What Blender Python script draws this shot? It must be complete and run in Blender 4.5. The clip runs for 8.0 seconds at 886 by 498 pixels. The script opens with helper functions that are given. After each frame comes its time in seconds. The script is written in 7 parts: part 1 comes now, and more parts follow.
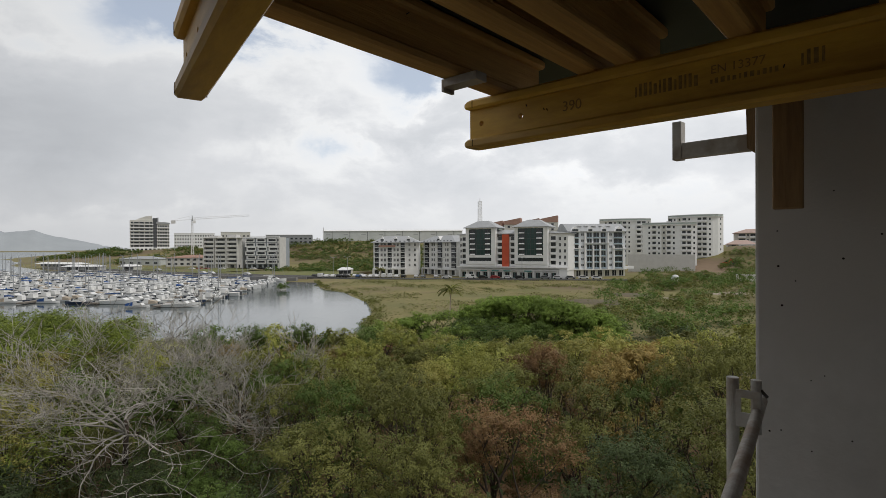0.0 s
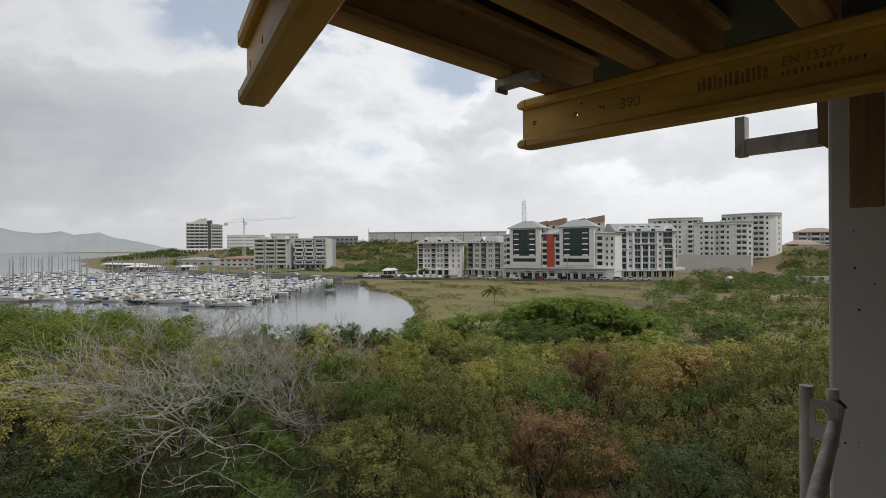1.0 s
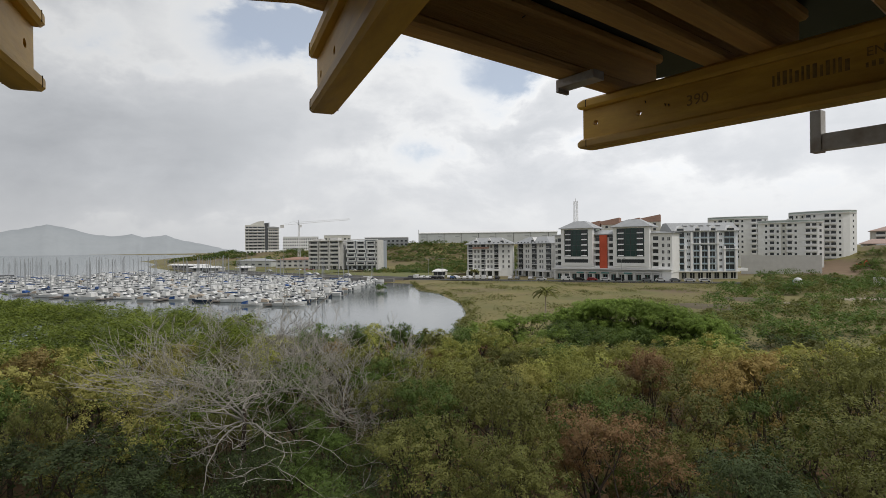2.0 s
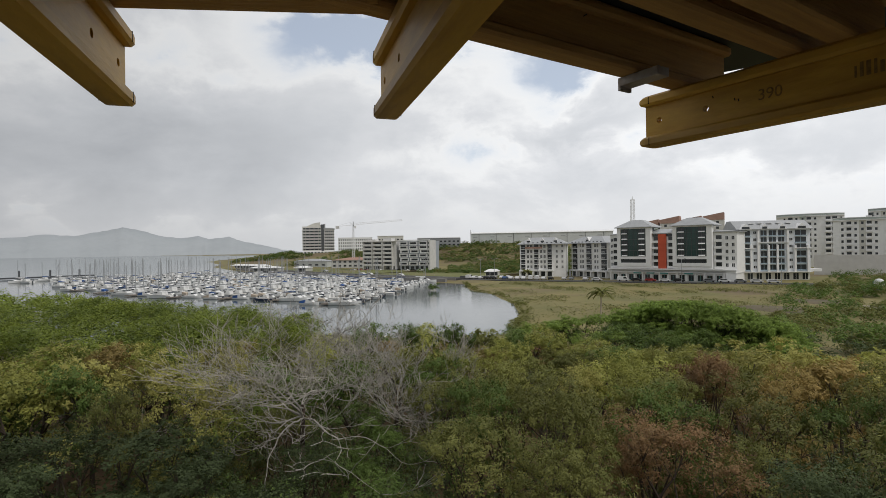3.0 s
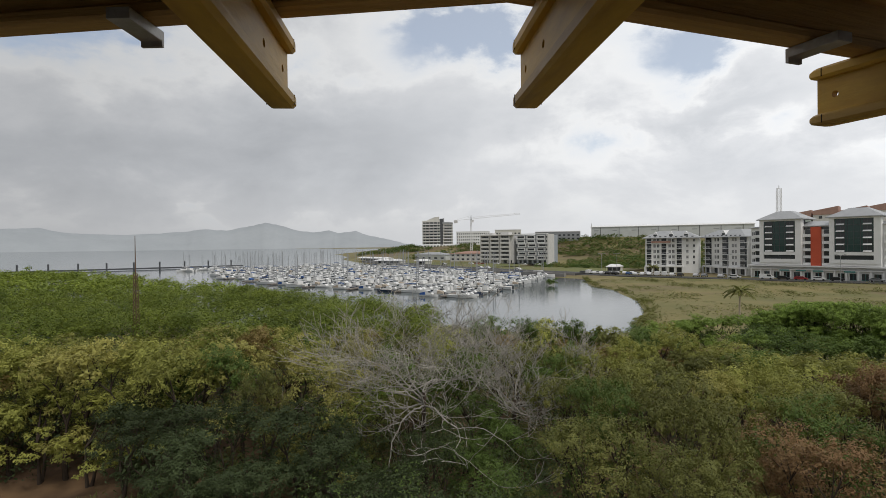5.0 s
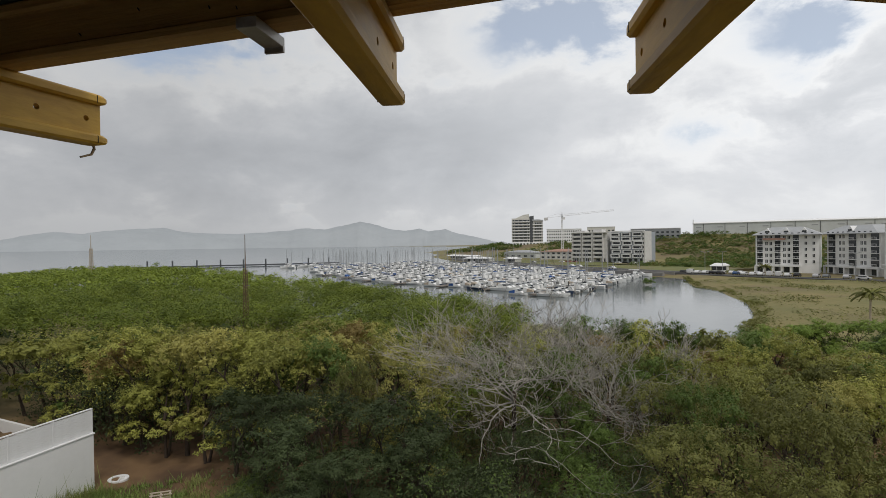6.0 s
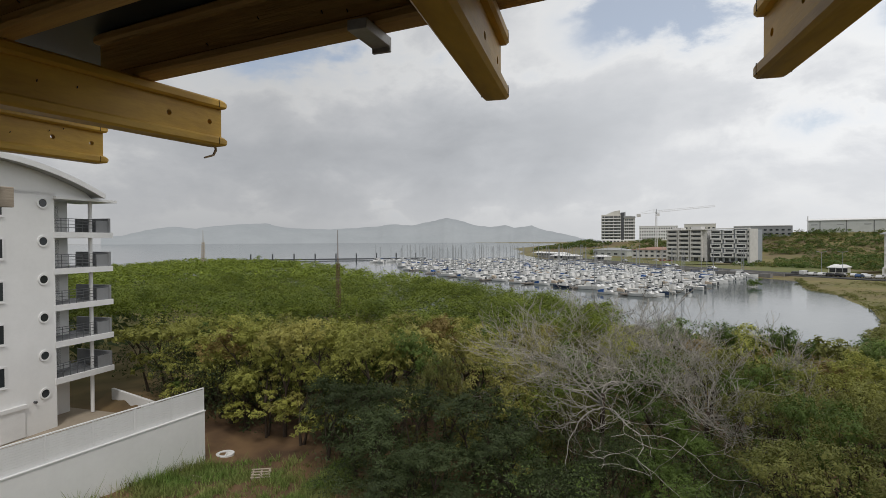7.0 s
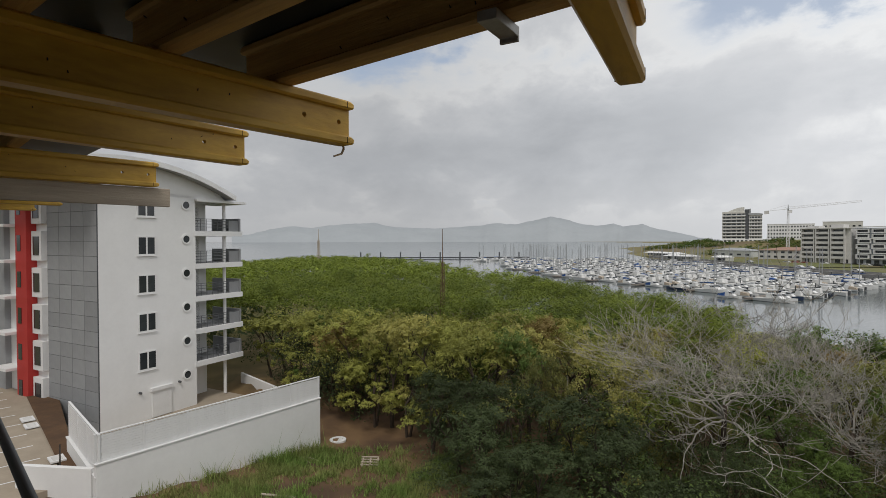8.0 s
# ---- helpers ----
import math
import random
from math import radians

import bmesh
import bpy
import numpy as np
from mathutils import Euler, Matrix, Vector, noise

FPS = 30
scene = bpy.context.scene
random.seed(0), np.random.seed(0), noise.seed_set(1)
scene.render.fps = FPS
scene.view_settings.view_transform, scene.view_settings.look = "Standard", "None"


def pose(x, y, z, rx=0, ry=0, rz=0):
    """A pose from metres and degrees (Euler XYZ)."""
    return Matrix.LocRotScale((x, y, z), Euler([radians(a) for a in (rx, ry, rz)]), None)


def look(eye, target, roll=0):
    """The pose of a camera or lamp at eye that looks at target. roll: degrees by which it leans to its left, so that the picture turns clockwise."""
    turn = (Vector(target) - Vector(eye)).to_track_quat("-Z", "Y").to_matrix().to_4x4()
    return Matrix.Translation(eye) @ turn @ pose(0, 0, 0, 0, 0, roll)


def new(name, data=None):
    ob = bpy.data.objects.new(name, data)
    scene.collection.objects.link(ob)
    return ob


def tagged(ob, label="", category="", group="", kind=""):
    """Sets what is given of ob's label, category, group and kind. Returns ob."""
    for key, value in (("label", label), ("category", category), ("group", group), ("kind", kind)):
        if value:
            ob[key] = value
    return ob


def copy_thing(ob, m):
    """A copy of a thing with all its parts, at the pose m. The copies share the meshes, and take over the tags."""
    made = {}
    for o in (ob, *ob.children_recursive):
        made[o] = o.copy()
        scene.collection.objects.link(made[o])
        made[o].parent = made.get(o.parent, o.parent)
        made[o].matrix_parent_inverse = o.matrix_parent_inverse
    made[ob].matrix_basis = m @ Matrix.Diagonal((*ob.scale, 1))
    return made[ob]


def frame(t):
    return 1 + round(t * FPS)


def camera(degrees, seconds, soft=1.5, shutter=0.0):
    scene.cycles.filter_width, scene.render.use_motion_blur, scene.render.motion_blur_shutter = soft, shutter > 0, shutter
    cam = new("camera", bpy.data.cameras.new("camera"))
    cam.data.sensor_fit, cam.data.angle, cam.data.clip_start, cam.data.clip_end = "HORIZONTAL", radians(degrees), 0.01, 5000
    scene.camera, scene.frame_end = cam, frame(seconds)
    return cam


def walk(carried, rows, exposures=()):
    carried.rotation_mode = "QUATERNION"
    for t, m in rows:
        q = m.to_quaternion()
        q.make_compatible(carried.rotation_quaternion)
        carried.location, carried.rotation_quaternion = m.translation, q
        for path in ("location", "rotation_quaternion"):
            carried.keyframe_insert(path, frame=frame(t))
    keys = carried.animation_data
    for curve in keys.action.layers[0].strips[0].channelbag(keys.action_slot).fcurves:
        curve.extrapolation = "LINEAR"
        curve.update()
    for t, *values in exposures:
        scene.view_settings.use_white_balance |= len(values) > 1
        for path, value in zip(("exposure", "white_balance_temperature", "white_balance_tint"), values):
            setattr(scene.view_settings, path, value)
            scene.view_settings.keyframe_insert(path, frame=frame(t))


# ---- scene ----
# ================= camera and its way =================
cam = camera(80.0, 8.0, soft=0.55)
ROWS = [
    (0.0, 0.136, 0.075, 15.002, 7.50, -0.33, -0.35),
    (0.5, 0.119, 0.081, 15.005, 9.71, -0.29, -0.40),
    (1.0, 0.099, 0.076, 15.005, 12.23, -0.22, -0.48),
    (1.5, 0.080, 0.062, 15.006, 14.81, -0.16, -0.55),
    (3.0, 0.044, 0.020, 15.012, 23.26, 0.03, -0.85),
    (3.5, 0.037, 0.011, 15.014, 25.90, -0.07, -0.85),
    (4.0, 0.023, 0.005, 15.012, 29.12, -0.17, -0.78),
    (4.5, 0.006, 0.002, 15.010, 31.98, -0.35, -0.65),
    (6.0, -0.066, -0.030, 14.992, 45.59, -0.58, -0.75),
    (6.5, -0.086, -0.041, 14.993, 49.97, -0.72, -0.52),
    (7.0, -0.105, -0.062, 14.991, 54.84, -0.90, -0.25),
    (7.5, -0.129, -0.094, 14.983, 60.00, -1.00, -0.16),
    (8.0, -0.151, -0.117, 14.970, 65.99, -0.98, -0.12),
]


def eye_pose(x, y, z, yaw, pitch, roll):
    return pose(x, y, z, 0, 0, yaw) @ pose(0, 0, 0, 90 + pitch, 0, 0) @ pose(0, 0, 0, 0, 0, roll)


walk(cam, [(r[0], eye_pose(*r[1:])) for r in ROWS])

# ================= sky and sun =================
SUN_AZ, SUN_EL = 112.0, 55.0
world = bpy.data.worlds.new("sky")
scene.world = world
world.use_nodes = True
wt = world.node_tree
wt.nodes.clear()


def wn(kind, **kw):
    n = wt.nodes.new(kind)
    for k, v in kw.items():
        n.inputs[k].default_value = v
    return n


w_out = wn("ShaderNodeOutputWorld")
w_sky = wn("ShaderNodeTexSky")
w_sky.sky_type = "NISHITA"
w_sky.sun_disc = False
w_sky.sun_elevation = radians(SUN_EL)
w_sky.sun_rotation = radians(SUN_AZ)
w_bg = wn("ShaderNodeBackground", Strength=0.12)
wt.links.new(w_sky.outputs[0], w_bg.inputs[0])
w_co = wn("ShaderNodeTexCoord")
w_sep = wn("ShaderNodeSeparateXYZ")
wt.links.new(w_co.outputs["Generated"], w_sep.inputs[0])


def wmath(op, a, b=None, c=None, clamp=False):
    n = wt.nodes.new("ShaderNodeMath")
    n.operation = op
    n.use_clamp = clamp
    for k, v in enumerate((a, b, c)):
        if v is None:
            continue
        if isinstance(v, (int, float)):
            n.inputs[k].default_value = v
        else:
            wt.links.new(v, n.inputs[k])
    return n.outputs[0]


# heights and bearings of the sky, in degrees, ruffled by noise so that cloud edges are ragged
def sky_noise(scale, detail, rough, shift=(0, 0, 0), flat=2.2):
    mp = wn("ShaderNodeMapping")
    mp.inputs["Location"].default_value = shift
    mp.inputs["Scale"].default_value = (1.0, 1.0, flat)
    wt.links.new(w_co.outputs["Generated"], mp.inputs["Vector"])
    n = wn("ShaderNodeTexNoise", Scale=scale, Detail=detail, Roughness=rough, Distortion=0.25)
    wt.links.new(mp.outputs[0], n.inputs["Vector"])
    return n.outputs[0]


w_fine = sky_noise(7.5, 9.0, 0.58, (3.1, 0.7, 0.2), 1.5)
w_big = sky_noise(3.4, 10.0, 0.60, (1.3, 2.1, 0.4), 1.8)
w_wisp = sky_noise(4.2, 6.0, 0.55, (8.3, 4.1, 1.4), 3.2)
w_az = wmath("MULTIPLY", wmath("ARCTAN2", w_sep.outputs[0], w_sep.outputs[1]), 57.3)
w_el = wmath("MULTIPLY", wmath("ARCSINE", w_sep.outputs[2]), 57.3)
w_azr = wmath("ADD", w_az, wmath("MULTIPLY", wmath("SUBTRACT", w_big, 0.5), 30.0))
w_elr = wmath("ADD", w_el, wmath("MULTIPLY", wmath("SUBTRACT", w_fine, 0.5), 13.0))
# cloud banks and thin places: bearing, height, half width, half height, thickness
CLOUDS = [(-58, 8.5, 26, 5.0, 0.28), (-44, 13, 9, 4.0, 0.20), (-11, 12.5, 8, 2.6, 0.36), (8, 9.5, 10, 2.0, 0.22), (-32, 23, 10, 4.0, -0.46),
          (-13, 20, 5, 4.0, -0.34), (-70, 19, 18, 6.0, -0.30), (-22, 8, 12, 4.5, -0.16), (-60, 2.0, 30, 1.4, -0.16), (6, 18, 12, 5, -0.10)]
w_th = wmath("ADD", 0.35, wmath("ADD", wmath("MULTIPLY", wmath("SUBTRACT", w_big, 0.5), 0.95), wmath("MULTIPLY", wmath("SUBTRACT", w_wisp, 0.5), 0.40)))
w_th = wmath("ADD", w_th, wmath("MULTIPLY", wmath("SUBTRACT", w_fine, 0.5), 0.30))
for c_az, c_el, c_w, c_h, c_t in CLOUDS:
    u_ = wmath("POWER", wmath("ABSOLUTE", wmath("DIVIDE", wmath("SUBTRACT", w_azr, float(c_az)), float(c_w))), 2.0)
    v_ = wmath("POWER", wmath("ABSOLUTE", wmath("DIVIDE", wmath("SUBTRACT", w_elr, float(c_el)), float(c_h))), 2.0)
    w_th = wmath("ADD", w_th, wmath("MULTIPLY", wmath("EXPONENT", wmath("MULTIPLY", wmath("ADD", u_, v_), -1.0)), c_t))
# thin cloud is bright, thick cloud is grey
w_ramp = wt.nodes.new("ShaderNodeValToRGB")
for k_, (p_, g_) in enumerate(((0.12, (0.76, 0.79, 0.83)), (0.25, (0.82, 0.83, 0.84)), (0.37, (0.69, 0.705, 0.73)), (0.55, (0.60, 0.62, 0.65)), (0.95, (0.46, 0.48, 0.51)))):
    e_ = w_ramp.color_ramp.elements[k_] if k_ < 2 else w_ramp.color_ramp.elements.new(p_)
    e_.position, e_.color = p_, (*g_, 1)
wt.links.new(w_th, w_ramp.inputs[0])
w_cov = wt.nodes.new("ShaderNodeMapRange")
w_cov.interpolation_type = "SMOOTHSTEP"
for k, v in zip(("From Min", "From Max", "To Min", "To Max"), (0.0, 0.18, 0.45, 1.0)):
    w_cov.inputs[k].default_value = v
wt.links.new(w_th, w_cov.inputs["Value"])
# the haze over the horizon is even and pale
w_haze = wt.nodes.new("ShaderNodeMapRange")
for k, v in zip(("From Min", "From Max", "To Min", "To Max"), (0.0, 0.13, 0.92, 0.0)):
    w_haze.inputs[k].default_value = v
wt.links.new(w_sep.outputs[2], w_haze.inputs["Value"])
w_hm = wt.nodes.new("ShaderNodeMix")
w_hm.data_type = "RGBA"
w_hm.inputs[7].default_value = (0.64, 0.65, 0.665, 1)
wt.links.new(w_haze.outputs[0], w_hm.inputs[0])
wt.links.new(w_ramp.outputs[0], w_hm.inputs[6])
# a grey rain bank lies over the bay, thinner cloud over the town
w_dot = wmath("ADD", wmath("MULTIPLY", w_sep.outputs[0], 0.30), wmath("MULTIPLY", w_sep.outputs[1], 0.95))
w_bank = wt.nodes.new("ShaderNodeMapRange")
for k, v in zip(("From Min", "From Max", "To Min", "To Max"), (0.0, 1.0, 0.68, 1.17)):
    w_bank.inputs[k].default_value = v
wt.links.new(w_dot, w_bank.inputs["Value"])
w_cl = wn("ShaderNodeBackground")
wt.links.new(w_bank.outputs[0], w_cl.inputs[1])
wt.links.new(w_hm.outputs[2], w_cl.inputs[0])
w_ms = wn("ShaderNodeMixShader")
w_fac = wmath("MAXIMUM", w_cov.outputs[0], w_haze.outputs[0])
wt.links.new(w_fac, w_ms.inputs[0])
wt.links.new(w_bg.outputs[0], w_ms.inputs[1])
wt.links.new(w_cl.outputs[0], w_ms.inputs[2])
wt.links.new(w_ms.outputs[0], w_out.inputs[0])

sun = new("sun", bpy.data.lights.new("sun", "SUN"))
sun.data.energy, sun.data.angle, sun.data.color = 1.4, radians(14), (1.0, 0.95, 0.88)
sun.matrix_world = look((0, 0, 0), (-math.sin(radians(SUN_AZ)) * math.cos(radians(SUN_EL)), -math.cos(radians(SUN_AZ)) * math.cos(radians(SUN_EL)), -math.sin(radians(SUN_EL))))

# ================= materials =================
def mat(name, color, color2=None, scale=4.0, rough=0.7, metal=0.0, bump=0.0, bscale=30.0, spots=None, coord="Object", island=0.0, obrand=0.0, stretch=(1, 1, 1), spec=0.4):
    """A surface with two scales of colour variation and a fine relief."""
    m = bpy.data.materials.new(name)
    m.use_nodes = True
    nt = m.node_tree
    b = nt.nodes["Principled BSDF"]
    b.inputs["Roughness"].default_value, b.inputs["Metallic"].default_value = rough, metal
    b.inputs["Specular IOR Level"].default_value = spec
    co = nt.nodes.new("ShaderNodeTexCoord")
    mp = nt.nodes.new("ShaderNodeMapping")
    mp.inputs["Scale"].default_value = stretch
    nt.links.new(co.outputs[coord], mp.inputs[0])
    c2 = color2 or [c * 0.8 for c in color]

    def noise_node(sc, det=5.0, ro=0.6):
        n = nt.nodes.new("ShaderNodeTexNoise")
        n.inputs["Scale"].default_value, n.inputs["Detail"].default_value, n.inputs["Roughness"].default_value = sc, det, ro
        nt.links.new(mp.outputs[0], n.inputs["Vector"])
        return n

    n1, n2 = noise_node(scale), noise_node(scale * 9, 3.0)
    ad = nt.nodes.new("ShaderNodeMath")
    ad.operation = "MULTIPLY_ADD"
    ad.inputs[1].default_value = 0.35
    nt.links.new(n2.outputs[0], ad.inputs[0])
    nt.links.new(n1.outputs[0], ad.inputs[2])
    mr = nt.nodes.new("ShaderNodeMapRange")
    for k, v in zip(("From Min", "From Max"), (0.48, 0.86)):
        mr.inputs[k].default_value = v
    nt.links.new(ad.outputs[0], mr.inputs["Value"])
    mx = nt.nodes.new("ShaderNodeMix")
    mx.data_type = "RGBA"
    mx.inputs[6].default_value, mx.inputs[7].default_value = (*color, 1), (*c2, 1)
    nt.links.new(mr.outputs[0], mx.inputs[0])
    last = mx.outputs[2]
    if spots:
        n3 = noise_node(scale * 0.35, 4.0)
        mr3 = nt.nodes.new("ShaderNodeMapRange")
        mr3.inputs["From Min"].default_value, mr3.inputs["From Max"].default_value = 0.5, 0.62
        nt.links.new(n3.outputs[0], mr3.inputs["Value"])
        mx3 = nt.nodes.new("ShaderNodeMix")
        mx3.data_type = "RGBA"
        mx3.inputs[7].default_value = (*spots, 1)
        nt.links.new(mr3.outputs[0], mx3.inputs[0])
        nt.links.new(last, mx3.inputs[6])
        last = mx3.outputs[2]
    for amount, node, sock in ((island, "ShaderNodeNewGeometry", "Random Per Island"), (obrand, "ShaderNodeObjectInfo", "Random")):
        if amount:
            g = nt.nodes.new(node)
            h = nt.nodes.new("ShaderNodeHueSaturation")
            mm = nt.nodes.new("ShaderNodeMapRange")
            mm.inputs["To Min"].default_value, mm.inputs["To Max"].default_value = 1 - amount, 1 + amount
            nt.links.new(g.outputs[sock], mm.inputs["Value"])
            nt.links.new(mm.outputs[0], h.inputs["Value"])
            nt.links.new(last, h.inputs["Color"])
            last = h.outputs[0]
    nt.links.new(last, b.inputs["Base Color"])
    if bump:
        nb = noise_node(bscale, 4.0)
        bp = nt.nodes.new("ShaderNodeBump")
        bp.inputs["Strength"].default_value, bp.inputs["Distance"].default_value = bump, 0.02
        nt.links.new(nb.outputs[0], bp.inputs["Height"])
        nt.links.new(bp.outputs[0], b.inputs["Normal"])
    return m


def leaf_mat(name, color, color2, island=0.11):
    m = mat(name, color, color2, scale=0.35, rough=0.6, island=island, obrand=0.24, spec=0.25)
    nt = m.node_tree
    b = nt.nodes["Principled BSDF"]
    tr = nt.nodes.new("ShaderNodeBsdfTranslucent")
    src = b.inputs["Base Color"].links[0].from_socket
    nt.links.new(src, tr.inputs[0])
    ms = nt.nodes.new("ShaderNodeMixShader")
    ms.inputs[0].default_value = 0.31
    nt.links.new(b.outputs[0], ms.inputs[1])
    nt.links.new(tr.outputs[0], ms.inputs[2])
    nt.links.new(ms.outputs[0], nt.nodes["Material Output"].inputs[0])
    return m


M_YELLOW = mat("yellow_glazed_timber", (0.68, 0.42, 0.062), (0.40, 0.225, 0.036), 1.1, 0.5, bump=0.16, bscale=7, stretch=(1.0, 4, 4), spots=(0.36, 0.235, 0.075))
M_TIMBER = mat("raw_timber", (0.58, 0.36, 0.115), (0.37, 0.22, 0.07), 2.0, 0.7, bump=0.3, bscale=12, stretch=(0.5, 8, 8))
M_TIMBER_END = mat("end_grain", (0.40, 0.29, 0.17), (0.22, 0.15, 0.09), 18.0, 0.8, bump=0.3, bscale=40)
M_GREYWOOD = mat("weathered_board", (0.50, 0.43, 0.34), (0.36, 0.30, 0.24), 3.0, 0.8, bump=0.3, bscale=14, stretch=(0.5, 8, 8))
M_PLY = mat("film_faced_plywood", (0.030, 0.036, 0.031), (0.016, 0.020, 0.017), 2.0, 0.5)
M_STEEL = mat("galvanised_steel", (0.46, 0.46, 0.44), (0.34, 0.33, 0.31), 12.0, 0.5, 0.3, bump=0.1, bscale=60, spots=(0.26, 0.22, 0.18))
M_GALV = mat("pale_galvanised_steel", (0.60, 0.59, 0.56), (0.47, 0.45, 0.42), 14.0, 0.55, 0.0, bump=0.1, bscale=60, spots=(0.36, 0.31, 0.26))
M_SCUFFED = mat("scuffed_rusty_tube", (0.47, 0.44, 0.40), (0.30, 0.26, 0.22), 9.0, 0.6, 0.1, bump=0.2, bscale=50, spots=(0.24, 0.17, 0.12))
M_RUST = mat("rusty_steel", (0.20, 0.125, 0.075), (0.12, 0.075, 0.05), 6.0, 0.8, 0.2)
M_DARKSTEEL = mat("dark_steel", (0.06, 0.06, 0.065), (0.1, 0.08, 0.06), 9.0, 0.5, 0.6)
M_CONC = mat("cast_concrete", (0.60, 0.585, 0.565), (0.49, 0.475, 0.455), 1.6, 0.8, bump=0.12, bscale=40, spots=(0.53, 0.51, 0.485))
M_SLAB = mat("rough_concrete", (0.46, 0.45, 0.43), (0.37, 0.36, 0.345), 2.0, 0.9, bump=0.2)
M_HOLE = mat("hole_dark", (0.012, 0.010, 0.008), None, 5.0, 0.9)
M_STAIN = mat("dark_stained_timber", (0.32, 0.20, 0.09), (0.19, 0.115, 0.055), 2.5, 0.7, bump=0.3, bscale=12, stretch=(8, 8, 0.6))
M_INK = mat("stamped_ink", (0.15, 0.095, 0.035), (0.32, 0.20, 0.05), 60.0, 0.8)
M_NEARTRIM = mat("white_joinery", (0.78, 0.78, 0.78), (0.71, 0.71, 0.71), 0.8, 0.6)
M_NEARWHITE = mat("off_white_render", (0.80, 0.80, 0.795), (0.74, 0.74, 0.735), 0.4, 0.85, bump=0.05, bscale=20)
M_WHITE = mat("white_render", (0.86, 0.86, 0.85), (0.79, 0.79, 0.78), 0.4, 0.85, bump=0.05, bscale=20)
M_WHITE2 = mat("white_paint", (0.83, 0.83, 0.83), (0.76, 0.76, 0.76), 0.8, 0.6)
M_CREAM = mat("pale_render", (0.66, 0.65, 0.60), (0.58, 0.57, 0.53), 0.3, 0.85)
M_GREYPANEL = mat("grey_cladding", (0.31, 0.32, 0.33), (0.27, 0.28, 0.29), 0.6, 0.6, obrand=0.08)
M_RED = mat("red_paint", (0.46, 0.035, 0.03), (0.40, 0.03, 0.025), 0.6, 0.6)
M_ORANGE = mat("orange_red_paint", (0.62, 0.11, 0.05), (0.55, 0.09, 0.04), 0.5, 0.6)
M_BLUE = mat("pale_blue_render", (0.45, 0.55, 0.62), (0.40, 0.50, 0.58), 0.4, 0.8)
M_GREENTINT = mat("pale_green_render", (0.52, 0.58, 0.53), (0.46, 0.52, 0.48), 0.3, 0.85)
M_GREYCONC = mat("bare_block", (0.66, 0.65, 0.63), (0.57, 0.56, 0.54), 0.4, 0.9)
M_ROOFGREY = mat("grey_metal_roof", (0.42, 0.43, 0.44), (0.36, 0.37, 0.38), 0.5, 0.5, 0.2)
M_SHED = mat("shed_cladding", (0.60, 0.62, 0.61), (0.53, 0.55, 0.54), 0.2, 0.6)
M_TILE = mat("faded_terracotta", (0.42, 0.265, 0.21), (0.35, 0.215, 0.17), 0.6, 0.85)
M_PINKTILE = mat("pale_pink_tiles", (0.50, 0.375, 0.33), (0.42, 0.31, 0.27), 0.6, 0.85)
M_GLASS = mat("dark_window_glass", (0.025, 0.03, 0.033), (0.04, 0.045, 0.05), 0.5, 0.12, spec=0.6, obrand=0.4)
M_GREENGLASS = mat("green_curtain_glass", (0.010, 0.034, 0.030), (0.014, 0.046, 0.040), 0.4, 0.15, spec=0.6, obrand=0.3)
M_TEAL = mat("teal_paint", (0.10, 0.30, 0.29), (0.08, 0.25, 0.24), 0.5, 0.5)
M_BLUEWHITE = mat("bluish_white_render", (0.76, 0.79, 0.83), (0.69, 0.72, 0.76), 0.4, 0.85)
M_BLUEGREY = mat("blue_grey_render", (0.36, 0.39, 0.43), (0.31, 0.34, 0.38), 0.5, 0.7)
M_RAIL = mat("grey_railing", (0.11, 0.115, 0.125), (0.09, 0.095, 0.10), 3.0, 0.5, 0.3)
M_SCREEN = mat("grey_screen", (0.25, 0.255, 0.265), (0.21, 0.215, 0.225), 1.0, 0.6)
M_TERRACE = mat("terrace_paving", (0.37, 0.31, 0.24), (0.31, 0.26, 0.20), 1.0, 0.85)
M_HULL = mat("white_gelcoat", (0.80, 0.80, 0.79), (0.72, 0.72, 0.71), 0.5, 0.3, obrand=0.08)
M_DECK = mat("boat_deck", (0.62, 0.60, 0.55), (0.52, 0.50, 0.46), 1.0, 0.6, obrand=0.15)
M_BLUECLOTH = mat("blue_cover", (0.03, 0.10, 0.30), (0.025, 0.07, 0.22), 1.0, 0.8, obrand=0.3)
M_NAVY = mat("navy_hull", (0.03, 0.05, 0.10), (0.025, 0.04, 0.08), 1.0, 0.3, obrand=0.3)
M_ALU = mat("mast_aluminium", (0.40, 0.41, 0.42), (0.33, 0.34, 0.35), 2.0, 0.5, 0.3)
M_PONTOON = mat("pontoon_planks", (0.24, 0.21, 0.18), (0.18, 0.16, 0.14), 1.0, 0.85)
M_ASPHALT = mat("asphalt", (0.055, 0.055, 0.057), (0.075, 0.073, 0.07), 0.3, 0.9)
M_KERB = mat("quay_concrete", (0.30, 0.29, 0.28), (0.24, 0.23, 0.22), 0.3, 0.9)
M_TYRE = mat("tyre_rubber", (0.02, 0.02, 0.02), None, 4.0, 0.8)
M_TWIG = mat("pale_grey_twigs", (0.41, 0.38, 0.335), (0.28, 0.26, 0.23), 3.0, 0.9)
M_BARK = mat("brown_bark", (0.075, 0.055, 0.040), (0.045, 0.033, 0.025), 4.0, 0.95, bump=0.5, bscale=14, stretch=(3, 3, 0.7))
